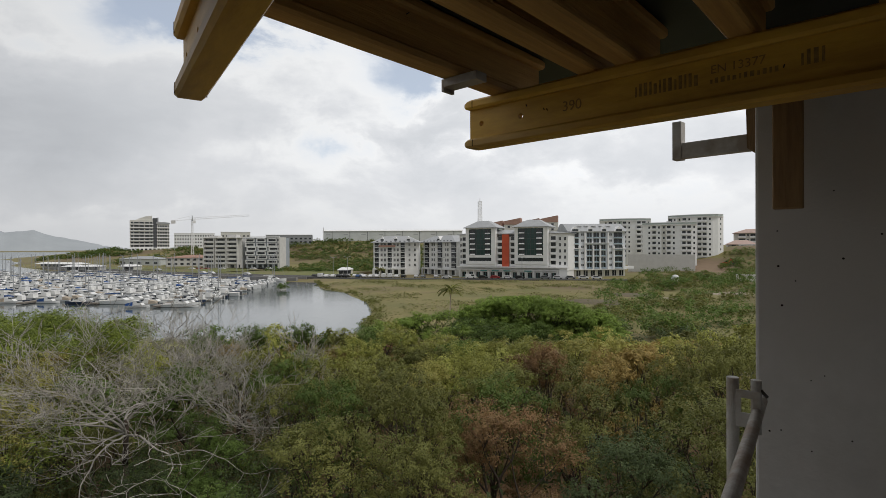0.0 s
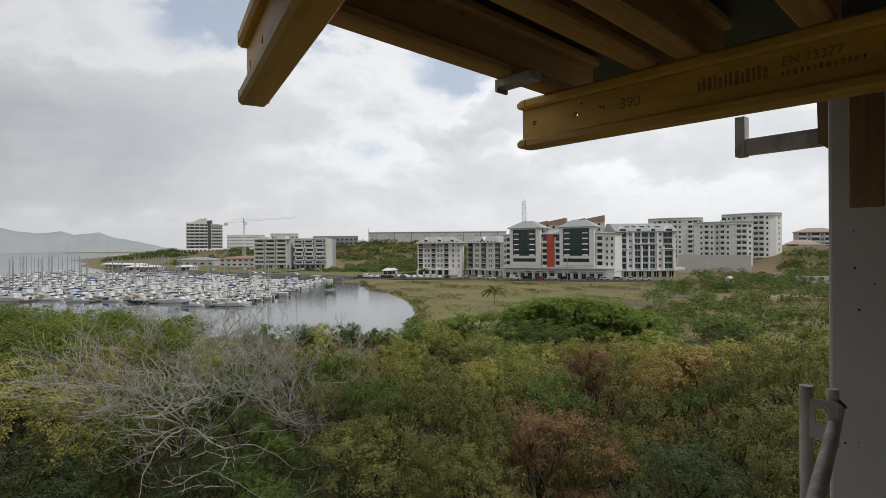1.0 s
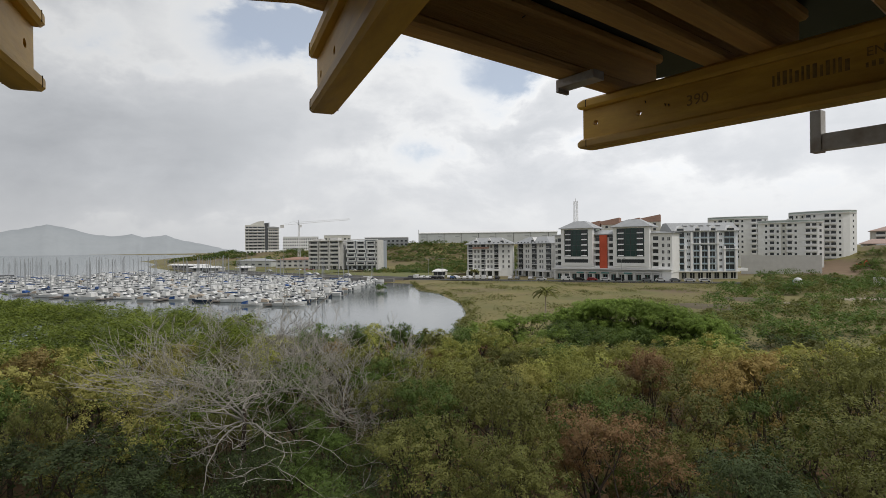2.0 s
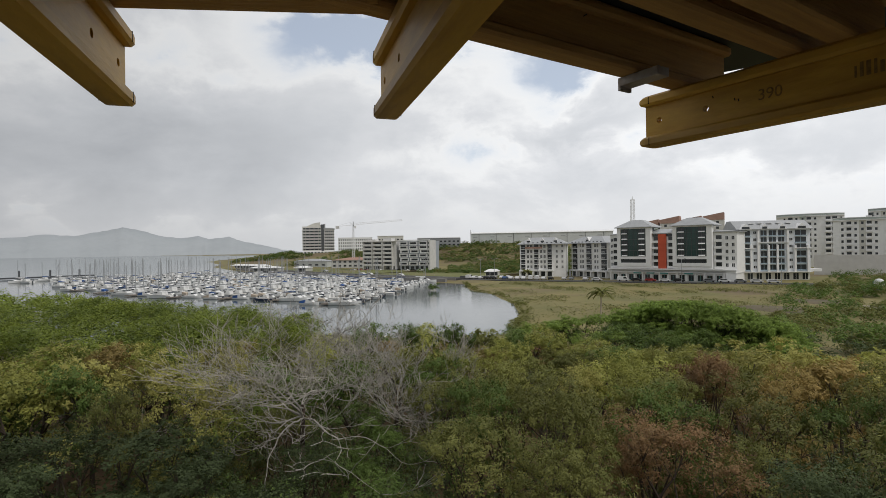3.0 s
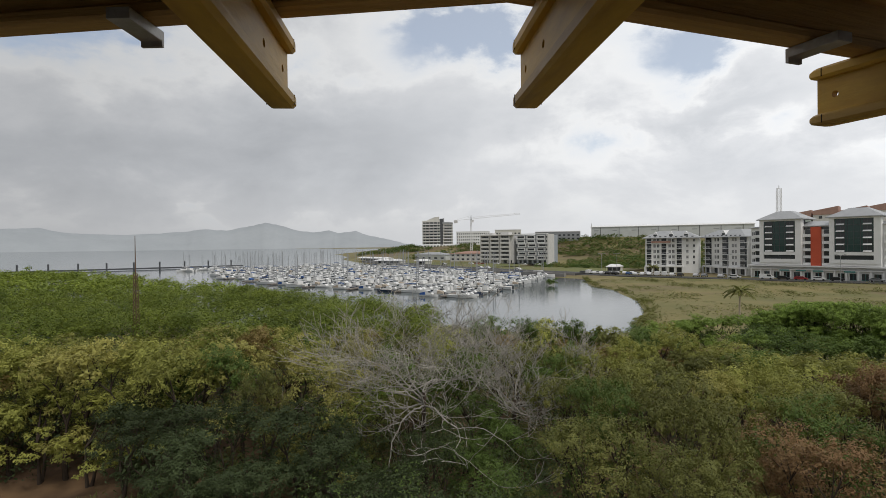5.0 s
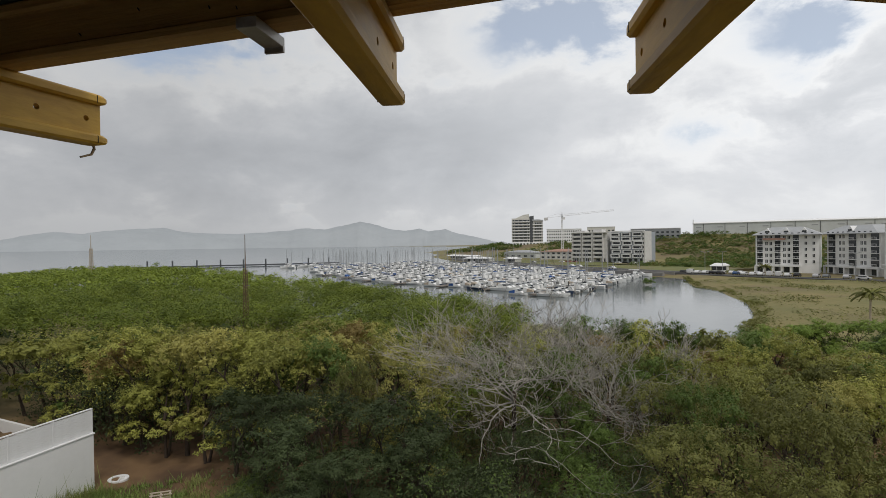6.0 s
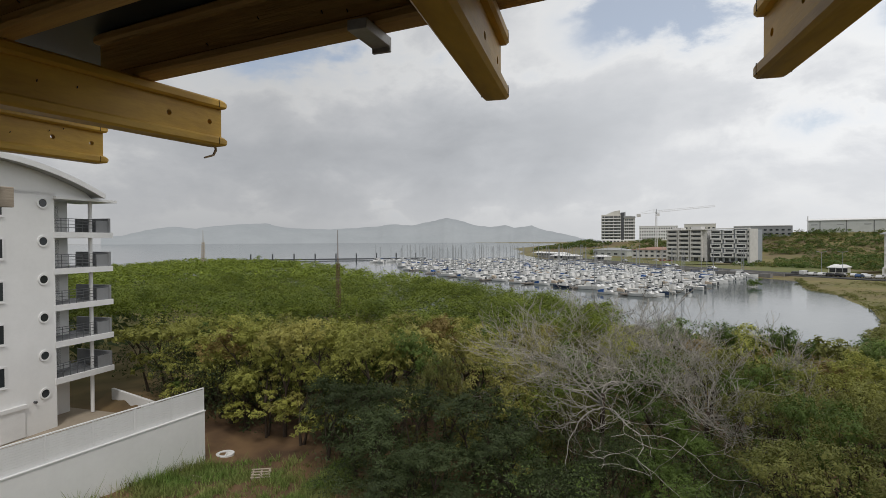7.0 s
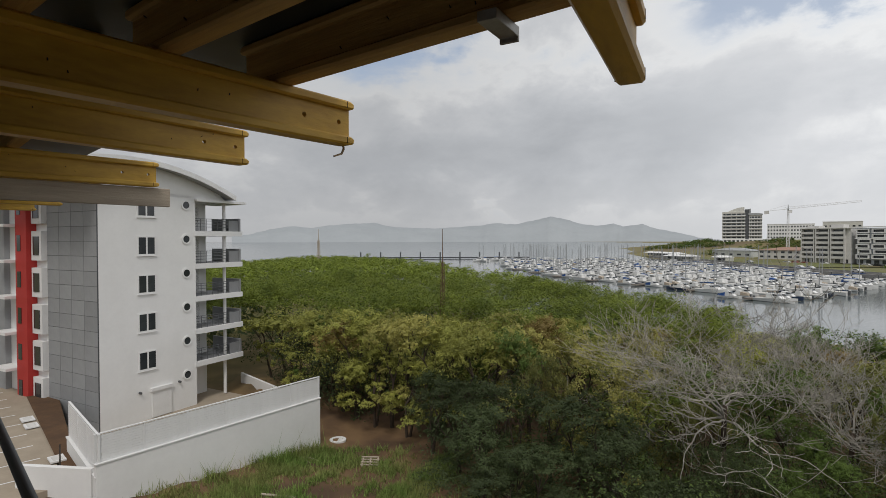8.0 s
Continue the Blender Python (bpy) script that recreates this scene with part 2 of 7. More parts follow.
M_BAREBARK = mat("pale_bare_bark", (0.36, 0.335, 0.295), (0.22, 0.205, 0.18), 3.0, 0.9)
M_LEAF_OLIVE = leaf_mat("olive_leaves", (0.200, 0.200, 0.054), (0.124, 0.136, 0.037), 0.20)
M_LEAF_YELLOW = leaf_mat("yellowing_leaves", (0.39, 0.365, 0.105), (0.29, 0.275, 0.08), 0.20)
M_LEAF_PALE = leaf_mat("pale_olive_leaves", (0.37, 0.37, 0.088), (0.255, 0.27, 0.064), 0.20)
M_LEAF_AMBER = leaf_mat("amber_dry_leaves", (0.38, 0.265, 0.095), (0.27, 0.215, 0.070), 0.20)
M_LEAF_BROWN = leaf_mat("rusty_dry_leaves", (0.288, 0.164, 0.080), (0.208, 0.140, 0.060), 0.20)
M_LEAF_GREEN = leaf_mat("green_leaves", (0.136, 0.196, 0.042), (0.088, 0.140, 0.032), 0.20)
# own leaf colour of the dark trees; also paints shade below other crowns
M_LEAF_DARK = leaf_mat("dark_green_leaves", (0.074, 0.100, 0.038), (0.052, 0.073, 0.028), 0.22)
M_LEAF_MARSH = leaf_mat("marsh_tree_leaves", (0.150, 0.225, 0.042), (0.100, 0.160, 0.033), 0.22)
M_LEAF_GROVE = leaf_mat("grove_leaves", (0.255, 0.345, 0.066), (0.175, 0.255, 0.050), 0.22)
M_LEAF_MANG = leaf_mat("mangrove_leaves", (0.285, 0.345, 0.050), (0.125, 0.175, 0.028), 0.20)
M_GRASS = leaf_mat("grass_blades", (0.150, 0.250, 0.052), (0.25, 0.25, 0.090), 0.4)
M_MARSH = leaf_mat("marsh_grass_blades", (0.25, 0.235, 0.085), (0.165, 0.185, 0.058), 0.35)

# ================= mesh helpers =================
class Build:
    """Collects vertices and faces for one mesh."""

    def __init__(self):
        self.v, self.f = [], []

    def add(self, verts, faces):
        o = len(self.v)
        self.v += [tuple(p) for p in verts]
        self.f += [tuple(o + k for k in q) for q in faces]
        return self

    def box(self, x0, x1, y0, y1, z0, z1, m=None):
        p = [Vector((x, y, z)) for z in (z0, z1) for y in (y0, y1) for x in (x0, x1)]
        if m is not None:
            p = [m @ q for q in p]
        return self.add(p, [(0, 2, 3, 1), (4, 5, 7, 6), (0, 1, 5, 4), (2, 6, 7, 3), (0, 4, 6, 2), (1, 3, 7, 5)])

    def prism(self, outline, y0, y1, m=None):
        """An outline in x and z, drawn out along y."""
        n = len(outline)
        p = [Vector((x, y, z)) for y in (y0, y1) for x, z in outline]
        if m is not None:
            p = [m @ q for q in p]
        fs = [tuple(range(n - 1, -1, -1)), tuple(range(n, 2 * n))]
        fs += [(k, (k + 1) % n, n + (k + 1) % n, n + k) for k in range(n)]
        return self.add(p, fs)

    def tube(self, a, b, r0, r1=None, n=8, caps=True):
        a, b = Vector(a), Vector(b)
        r1 = r0 if r1 is None else r1
        d = (b - a).normalized()
        u = d.orthogonal().normalized()
        w = d.cross(u)
        ring = [(math.cos(2 * math.pi * k / n), math.sin(2 * math.pi * k / n)) for k in range(n)]
        p = [a + (u * c + w * s) * r0 for c, s in ring] + [b + (u * c + w * s) * r1 for c, s in ring]
        fs = [(k, (k + 1) % n, n + (k + 1) % n, n + k) for k in range(n)]
        if caps:
            fs += [tuple(range(n - 1, -1, -1)), tuple(range(n, 2 * n))]
        return self.add(p, fs)

    def mesh(self, name, material=None, smooth=False, bevel=0.0):
        me = bpy.data.meshes.new(name)
        me.from_pydata(self.v, [], self.f)
        if bevel:
            bm = bmesh.new()
            bm.from_mesh(me)
            bmesh.ops.remove_doubles(bm, verts=bm.verts, dist=1e-5)
            bmesh.ops.bevel(bm, geom=list(bm.edges), offset=bevel, segments=2, affect="EDGES", profile=0.5)
            bm.to_mesh(me)
            bm.free()
        if material:
            me.materials.append(material)
        if smooth:
            me.polygons.foreach_set("use_smooth", [True] * len(me.polygons))
        me.update()
        return me


def part(name, b, material, parent=None, label="", smooth=False, bevel=0.0):
    me = b if isinstance(b, bpy.types.Mesh) else b.mesh(name, material, smooth, bevel)
    ob = new(name, me)
    ob.parent = parent
    if label:
        tagged(ob, label)
    return ob


def thing(name, label, category, group="", m=None, kind=""):
    ob = tagged(new(name), label, category, group, kind)
    if m is not None:
        ob.matrix_basis = m
    return ob


def ring_mesh(name, r0, r1, h0, h1, material, axis="z", n=28):
    """A flat ring of square section as one closed shell."""
    vs, fs = [], []
    for k in range(n):
        c, q = math.cos(2 * math.pi * k / n), math.sin(2 * math.pi * k / n)
        for r, h in ((r0, h0), (r1, h0), (r1, h1), (r0, h1)):
            vs.append((r * c, r * q, h) if axis == "z" else (r * c, h, r * q))
    for k in range(n):
        for j in range(4):
            fs.append((4 * k + j, 4 * k + (j + 1) % 4, 4 * ((k + 1) % n) + (j + 1) % 4, 4 * ((k + 1) % n) + j))
    return Build().add(vs, fs).mesh(name, material)


# ================= ground and water =================
SHORE = [(-27, 89), (-32, 120), (-38, 136), (-52, 164), (-65, 177), (-83, 213), (-93, 217), (-165, 241), (-234, 275), (-330, 332), (-430, 405), (-520, 500),
         (-700, 640), (-1500, 1650), (-4990, 3400), (-4990, -3000), (-420, -420), (-250, -60), (-225, 35), (-190, 60), (-150, 60), (-107, 58), (-62, 52), (-42, 66)]
SH = np.array(SHORE, float)


def shore_distance(x, y):
    """Metres from the shore line, below nought on the water."""
    p = np.stack([x, y], -1)
    best = np.full(x.shape, 1e9)
    inside = np.zeros(x.shape, bool)
    for k in range(len(SH)):
        a, b = SH[k], SH[(k + 1) % len(SH)]
        d = b - a
        t = np.clip(((p - a) @ d) / (d @ d), 0, 1)
        best = np.minimum(best, np.hypot(p[..., 0] - a[0] - t * d[0], p[..., 1] - a[1] - t * d[1]))
        cond = (a[1] > y) != (b[1] > y)
        xs = (b[0] - a[0]) * (y - a[1]) / (b[1] - a[1] + 1e-12) + a[0]
        inside ^= cond & (x < xs)
    return np.where(inside, -best, best)


def bumpy(x, y, s, seed=0.0):
    return np.sin(x / s + 1.7 + seed) * np.cos(y / s * 1.13 + 0.6 * seed) + 0.5 * np.sin(x / s * 2.3 + y / s * 1.9 + seed)


def hill(x, y, cx, cy, rx, ry, h, turn=0.0):
    c, s = math.cos(turn), math.sin(turn)
    u, v = (x - cx) * c + (y - cy) * s, -(x - cx) * s + (y - cy) * c
    return h * np.exp(-((u / rx) ** 2 + (v / ry) ** 2))


def ground_z(x, y):
    x, y = np.asarray(x, float), np.asarray(y, float)
    d = shore_distance(x, y)
    r = np.hypot(x, y)
    z = np.clip(d * 0.12, -3.0, 0.7) + 0.12 * bumpy(x, y, 9.0)
    land = np.clip(d / 25.0, 0, 1)
    near = 2.6 - 0.035 * np.clip(y + x * 0.15 + 6, -20, 60)
    w = np.clip((75 - r) / 35, 0, 1)
    z = z * (1 - w) + (near + 0.10 * bumpy(x, y, 3.1) + 0.05 * bumpy(x, y, 1.1, 2.0)) * w
    z = z - 1.0 * np.exp(-(((x + 34.5) / 9.0) ** 2 + ((y - 9.0) / 8.0) ** 2))
    # the sunk garden between the white block and its boundary wall
    fence = (x + 28.65) * -0.88 + (y + 4.9) * -0.475
    side = (x + 35.4) * -0.346 + (y + 7.4) * 0.938
    back = (x + 53.0) * 0.349 + (y - 2.6) * -0.937
    z = z - np.clip(np.minimum(np.minimum(fence - 0.1, side), back) / 0.7, 0, 1) * np.where(r < 66, np.clip(z - 1.35, 0, 3), 0)
    up = hill(x, y, -385, 478, 85, 55, 7.0, -0.6) + hill(x, y, -120, 470, 190, 70, 17, 0.2) + hill(x, y, -260, 520, 150, 90, 9)
    up += hill(x, y, 170, 420, 130, 90, 13) + hill(x, y, 190, 330, 80, 60, 6) + hill(x, y, 128, 312, 34, 30, 7.5)
    return z + up * land


def make_ground():
    rs = np.concatenate([[0.0], np.geomspace(3.0, 1200, 200), np.geomspace(1250, 4995, 12)])
    az = np.radians(np.arange(0, 360, 1.25))
    R, A = np.meshgrid(rs, az, indexing="ij")
    X, Y = R * np.sin(A), R * np.cos(A)
    Z = ground_z(X, Y)
    n, k = R.shape
    idx = np.arange(n * k).reshape(n, k)
    q = np.stack([idx[:-1], idx[1:], np.roll(idx, -1, 1)[1:], np.roll(idx, -1, 1)[:-1]], -1).reshape(-1, 4)
    me = bpy.data.meshes.new("ground")
    me.from_pydata(np.stack([X, Y, Z], -1).reshape(-1, 3).tolist(), [], q.tolist())
    me.polygons.foreach_set("use_smooth", [True] * len(me.polygons))
    m = mat("marsh_and_scrub_soil", (0.235, 0.192, 0.078), (0.150, 0.148, 0.052), 0.045, 0.95, bump=0.6, bscale=1.2, spots=(0.165, 0.125, 0.072))
    # bare red earth close to the building
    nt = m.node_tree
    b = nt.nodes["Principled BSDF"]
    src = b.inputs["Base Color"].links[0].from_socket
    co = nt.nodes.new("ShaderNodeTexCoord")
    vl = nt.nodes.new("ShaderNodeVectorMath")
    vl.operation = "LENGTH"
    nt.links.new(co.outputs["Object"], vl.inputs[0])
    no = nt.nodes.new("ShaderNodeTexNoise")
    no.inputs["Scale"].default_value, no.inputs["Detail"].default_value = 0.35, 8
    nt.links.new(co.outputs["Object"], no.inputs["Vector"])
    mr = nt.nodes.new("ShaderNodeMapRange")
    for s_, v_ in zip(("From Min", "From Max", "To Min", "To Max"), (45, 75, 1.0, 0.0)):
        mr.inputs[s_].default_value = v_
    nt.links.new(vl.outputs["Value"], mr.inputs["Value"])
    ra = nt.nodes.new("ShaderNodeValToRGB")
    e = ra.color_ramp.elements
    e[0].position, e[0].color = 0.36, (0.085, 0.050, 0.029, 1)
    e[1].position, e[1].color = 0.66, (0.185, 0.112, 0.056, 1)
    nt.links.new(no.outputs[0], ra.inputs[0])
    mx = nt.nodes.new("ShaderNodeMix")
    mx.data_type = "RGBA"
    nt.links.new(mr.outputs[0], mx.inputs[0])
    nt.links.new(src, mx.inputs[6])
    nt.links.new(ra.outputs[0], mx.inputs[7])
    nt.links.new(mx.outputs[2], b.inputs["Base Color"])
    me.materials.append(m)
    tagged(new("ground", me), "marshy yellow-green ground with bare earth near the building", "ground", kind="structure")


make_ground()


def make_water():
    m = mat("bay_water", (0.06, 0.080, 0.085), (0.075, 0.095, 0.10), 0.01, 0.07, spec=0.5, bump=0.0)
    nt = m.node_tree
    b = nt.nodes["Principled BSDF"]
    co = nt.nodes.new("ShaderNodeTexCoord")
    mp = nt.nodes.new("ShaderNodeMapping")
    mp.inputs["Scale"].default_value = (0.5, 0.5, 0.5)
    no = nt.nodes.new("ShaderNodeTexNoise")
    no.inputs["Scale"].default_value, no.inputs["Detail"].default_value = 1.4, 4
    bp = nt.nodes.new("ShaderNodeBump")
    bp.inputs["Strength"].default_value, bp.inputs["Distance"].default_value = 0.10, 0.25
    nt.links.new(co.outputs["Object"], mp.inputs[0])
    nt.links.new(mp.outputs[0], no.inputs["Vector"])
    nt.links.new(no.outputs[0], bp.inputs["Height"])
    nt.links.new(bp.outputs[0], b.inputs["Normal"])
    bu = Build()
    bu.add([(-4990, -3200, 0), (200, -3200, 0), (200, 3600, 0), (-4990, 3600, 0)], [(0, 1, 2, 3)])
    tagged(part("water", bu, m), "calm grey-blue water of the lagoon and bay", "water", kind="structure")


make_water()

# ================= the building site: slab, walls, formwork =================
SLAB_Z, BEAM_Z = 13.4, 15.406
CROSS_TOP = BEAM_Z + 0.40


def flat_wall(name, a, b, thick, z0, z1, material, label, category="wall"):
    """An upright slab from a to b, its thickness laid to the left of that way."""
    d = Vector((b[0] - a[0], b[1] - a[1], 0))
    m = pose(a[0], a[1], 0, 0, 0, math.degrees(math.atan2(d.y, d.x)))
    bu = Build().box(0, d.length, 0, thick, z0, z1)
    ob = part(name, bu, material, bevel=0.012)
    ob.matrix_basis = m
    return tagged(ob, label, category, kind="structure")


def make_site():
    edge = [(4.2, 2.0), (1.0, 2.02), (0.10, 0.40), (-3.0, -0.90), (-14.5, -5.5), (-14.5, -9.6), (3.1, -2.0), (4.4, 0.2)]
    bu = Build()
    n = len(edge)
    bu.add([(x, y, z) for z in (13.18, SLAB_Z) for x, y in edge], [tuple(range(n)), tuple(range(2 * n - 1, n - 1, -1))] + [(k, n + k, n + (k + 1) % n, (k + 1) % n) for k in range(n)])
    tagged(part("floor", bu, M_SLAB), "raw concrete floor slab of the unfinished storey", "floor", kind="structure")
    flat_wall("wall_back", (-14, -8.0), (1.2, -1.38), 0.2, SLAB_Z, BEAM_Z, M_SLAB, "raw concrete wall behind the open edge")
    # unseen back and side walls, added to keep light from under the deck
    flat_wall("wall_back_upper", (-14.4, -9.3), (2.9, -1.78), 0.2, SLAB_Z - 0.2, CROSS_TOP, M_SLAB, "unseen raw concrete wall added behind to keep light out")
    flat_wall("wall_side", (2.9, -1.78), (4.15, 0.3), 0.2, SLAB_Z - 0.2, CROSS_TOP, M_SLAB, "unseen raw concrete side wall added to keep light out")
    flat_wall("wall_lower", (-14.0, -5.6), (-2.9, -1.05), 0.2, 1.0, 13.18, M_SLAB, "raw concrete wall of the storeys below")
    flat_wall("wall_lower_2", (-2.9, -1.05), (0.1, 0.2), 0.2, 1.0, 13.18, M_SLAB, "raw concrete wall of the storeys below")
    flat_wall("wall_lower_3", (0.25, 0.35), (1.2, 1.9), 0.2, 1.0, 13.18, M_SLAB, "raw concrete wall of the storeys below")
    # the smooth upright wall end beside the open edge
    flat_wall("wall_end", (1.083, 2.298), (2.634, 1.285), 0.28, SLAB_Z - 1.0, 15.80, M_CONC, "smooth grey cast concrete wall end with small pinholes")


make_site()


def hole_patch(bu, x0, x1, z0, z1, cx, cz, r, y0, y1, n=16):
    """A piece of web with a round hole through it."""
    ring, outer = [], []
    for k in range(n):
        a = 2 * math.pi * (k + 0.5) / n
        c, s = math.cos(a), math.sin(a)
        ring.append((cx + r * c, cz + r * s))
        t = min(((x1 - cx) / c) if c > 1e-6 else ((x0 - cx) / c) if c < -1e-6 else 1e9, ((z1 - cz) / s) if s > 1e-6 else ((z0 - cz) / s) if s < -1e-6 else 1e9)
        outer.append((cx + t * c, cz + t * s))
    for y, flip in ((y0, False), (y1, True)):
        vs = [(x, y, z) for x, z in ring + outer]
        fs = [(k, (k + 1) % n, n + (k + 1) % n, n + k) for k in range(n)]
        bu.add(vs, [q[::-1] for q in fs] if flip else fs)
        for k, (px, pz) in enumerate(((x1, z1), (x0, z1), (x0, z0), (x1, z0))):
            a, b = outer[(k * n // 4 + n // 8 - 1) % n], outer[(k * n // 4 + n // 8) % n]
            bu.add([(a[0], y, a[1]), (px, y, pz), (b[0], y, b[1])], [(0, 1, 2)])
    vs = [(x, y, z) for y in (y0, y1) for x, z in ring]
    bu.add(vs, [(k, n + k, n + (k + 1) % n, (k + 1) % n) for k in range(n)])


def flange(z0, length, seed):
    """A timber flange with rounded nose and slightly uneven edges."""
    rnd = random.Random(seed)
    bu = Build()
    w, h, c = 0.04, 0.04, 0.009
    prof = [(-w + c, 0), (w - c, 0), (w, c), (w, h - c), (w - c, h), (-w + c, h), (-w, h - c), (-w, c)]
    xs = [(-0.020, 0.34), (-0.014, 0.64), (-0.003, 0.85), (0.012, 0.96), (0.035, 1.0)]
    k = 0.3
    while k < length - 0.1:
        xs.append((k, 1.0))
        k += 0.3 + rnd.random() * 0.2
    xs += [(length - 0.02, 1.0), (length, 0.9)]
    vs = []
    for i, (x, s) in enumerate(xs):
        j = 0.0010 if 4 < i < len(xs) - 2 else 0
        for y, z in prof:
            vs.append((x, y * (0.5 + 0.5 * s) + rnd.uniform(-j, j), z0 + h / 2 + (z - h / 2) * s + rnd.uniform(-j, j)))
    n = 8
    fs = [tuple(range(n)), tuple((len(xs) - 1) * n + q for q in range(n - 1, -1, -1))]
    for i in range(len(xs) - 1):
        fs += [(i * n + q, (i + 1) * n + q, (i + 1) * n + (q + 1) % n, i * n + (q + 1) % n) for q in range(n)]
    return bu.add(vs, fs)


def beam_meshes(length, seed, material, holes=True):
    lo = flange(0.0, length, seed).mesh("bottom_flange", material)
    hi = flange(0.16, length, seed + 1).mesh("top_flange", material)
    bu = Build()
    t = 0.0135
    if holes:
        bu.box(0.0, 0.02, -t, t, 0.038, 0.162)
        for cx in (0.06, 0.25):
            hole_patch(bu, cx - 0.04, cx + 0.04, 0.038, 0.162, cx, 0.1, 0.011, -t, t)
        bu.box(0.10, 0.21, -t, t, 0.038, 0.162)
        bu.box(0.29, length - 0.01, -t, t, 0.038, 0.162)
    else:
        bu.box(0.0, length - 0.01, -t, t, 0.038, 0.162)
    web = bu.mesh("web", material)
    return lo, hi, web


def beam(x, y, turn, z=BEAM_Z, length=3.9, seed=0, material=None, holes=True, label="", group="edge beams of the formwork", caps=True):
    material = material or M_YELLOW
    ob = thing("formwork_beam", label or "yellow timber formwork beam with two holes in its web", "beam", group, pose(x, y, z, 0, 0, turn))
    for nm, me in zip(("bottom_flange", "top_flange", "web"), beam_meshes(length, seed, material, holes)):
        part(nm, me, material, ob)
    if caps:
        for z0 in (0.0, 0.16):
            c = Build()
            for sy in (-1, 1):
                c.box(0.030, 0.033, sy * 0.0385, sy * 0.0408, z0 + 0.006, z0 + 0.034)
            part("end_seam", c, M_HOLE, ob)
    rnd = random.Random(seed + 50)
    for _ in range(4):
        px, pz = rnd.uniform(0.1, 1.2), rnd.uniform(0.05, 0.15)
        for sy in (-1, 1):
            part("nail", Build().tube((px, sy * 0.0134, pz), (px + 0.004, sy * 0.024, pz + 0.004), 0.0018, n=5), M_HOLE, ob)
    return ob


B_R = beam(-0.030, 2.303, -34.0, seed=1, label="yellow timber formwork beam stamped 390 near its end")
beam(-0.741, 1.423, -49.5, seed=2, label="worn yellow timber formwork beam with chipped lower flange")
beam(-1.303, 0.979, -50.6, seed=3, label="yellow timber formwork beam with two holes and rounded nose")
B_A = beam(-2.578, 0.477, -62.0, seed=4, label="bright yellow timber formwork beam with a split splinter at its end")
beam(-3.448, 0.076, -58.0, seed=5)
beam(-5.070, -0.505, -64.0, seed=6)
beam(-6.630, -1.131, -64.0, seed=7)
beam(-8.112, -1.794, -64.0, seed=8)
beam(-9.594, -2.418, -64.0, seed=9)


def stamp(text, ob, x, z, size, side=-1, material=None):
    """Writing stamped on a beam's web."""
    cu = bpy.data.curves.new("stamp", "FONT")
    cu.body, cu.size, cu.extrude = text, size, 0.0004
    o = new("stamp", cu)
    dg = bpy.context.evaluated_depsgraph_get()
    me = bpy.data.meshes.new_from_object(o.evaluated_get(dg))
    bpy.data.objects.remove(o)
    me.materials.clear()
    me.materials.append(material or M_INK)
    p = part("stamp", me, None, ob, "dark stamped writing")
    p.matrix_basis = pose(x, side * 0.0142, z, 90, 0, 0)
    return p


stamp("390", B_R, 0.43, 0.085, 0.052)
stamp("EN 13377", B_R, 0.93, 0.112, 0.036)
bars = Build()
for bx, bl, bz, bh in ((0.70, 0.20, 0.085, 0.042), (0.93, 0.18, 0.082, 0.016), (1.16, 0.05, 0.085, 0.042)):
    x, k = bx, 0
    while x < bx + bl:
        w_bar = 0.006 + 0.005 * ((k * 37) % 5) / 4
        bars.box(x, x + w_bar, -0.0144, -0.0134, bz, bz + bh * (1.0 if k % 4 else 0.8))
        x += w_bar + 0.007
        k += 1
part("stamp_bars", bars, M_INK, B_R, "faded stamped marks")

spl = Build()
for k, (p, q) in enumerate((((0.004, -0.034, 0.030), (-0.016, -0.040, -0.004)), ((-0.016, -0.040, -0.004), (-0.004, -0.042, -0.030)), ((-0.004, -0.042, -0.030), (0.045, -0.040, -0.048)))):
    spl.tube(p, q, 0.006, 0.005, n=4)
part("splinter", spl, M_TIMBER_END, B_A)

# grey board under the third beam on the far side
gb = part("scaffold_board", Build().box(-0.1, 3.4, -0.022, 0.022, 0, 0.15), M_GREYWOOD, bevel=0.006)
gb.matrix_basis = pose(-5.10, -0.50, BEAM_Z - 0.155, 0, 0, -64)
tagged(gb, "weathered grey timber board under a formwork beam", "board")

# cross beams lying on the edge beams
CROSS_Z = BEAM_Z + 0.2


def cross(x0, y0, x1, y1, seed, label="brown timber cross beam lying on the edge beams", material=None):
    turn = math.degrees(math.atan2(y1 - y0, x1 - x0))
    return beam(x0, y0, turn, CROSS_Z, math.hypot(x1 - x0, y1 - y0), seed, material or M_TIMBER, False, label, "cross beams of the formwork", caps=False)


def offset_line(a, b, d):
    v = Vector((b[0] - a[0], b[1] - a[1])).normalized()
    n = Vector((v.y, -v.x)) * d
    return a[0] + n.x, a[1] + n.y, b[0] + n.x, b[1] + n.y


C1A, C1B = (-2.63, 0.09), (-0.61, 1.20)
C2A, C2B = (-0.74, 1.06), (0.135, 2.34)
for k, d in enumerate((0.04, 0.50, 0.92, 1.40, 1.9, 2.4)):
    cross(*offset_line(C1A, (C1B[0] - d * 0.45, C1B[1] - d * 0.25), d), 20 + k)
for k, d in enumerate((0.04, 0.42, 0.56, 0.90, 1.25, 1.6)):
    cross(*offset_line((C2A[0] - 0.3 * (k > 0), C2A[1] - 0.45 * (k > 0)), (C2B[0] + 0.08, C2B[1] + 0.12), d), 30 + k)
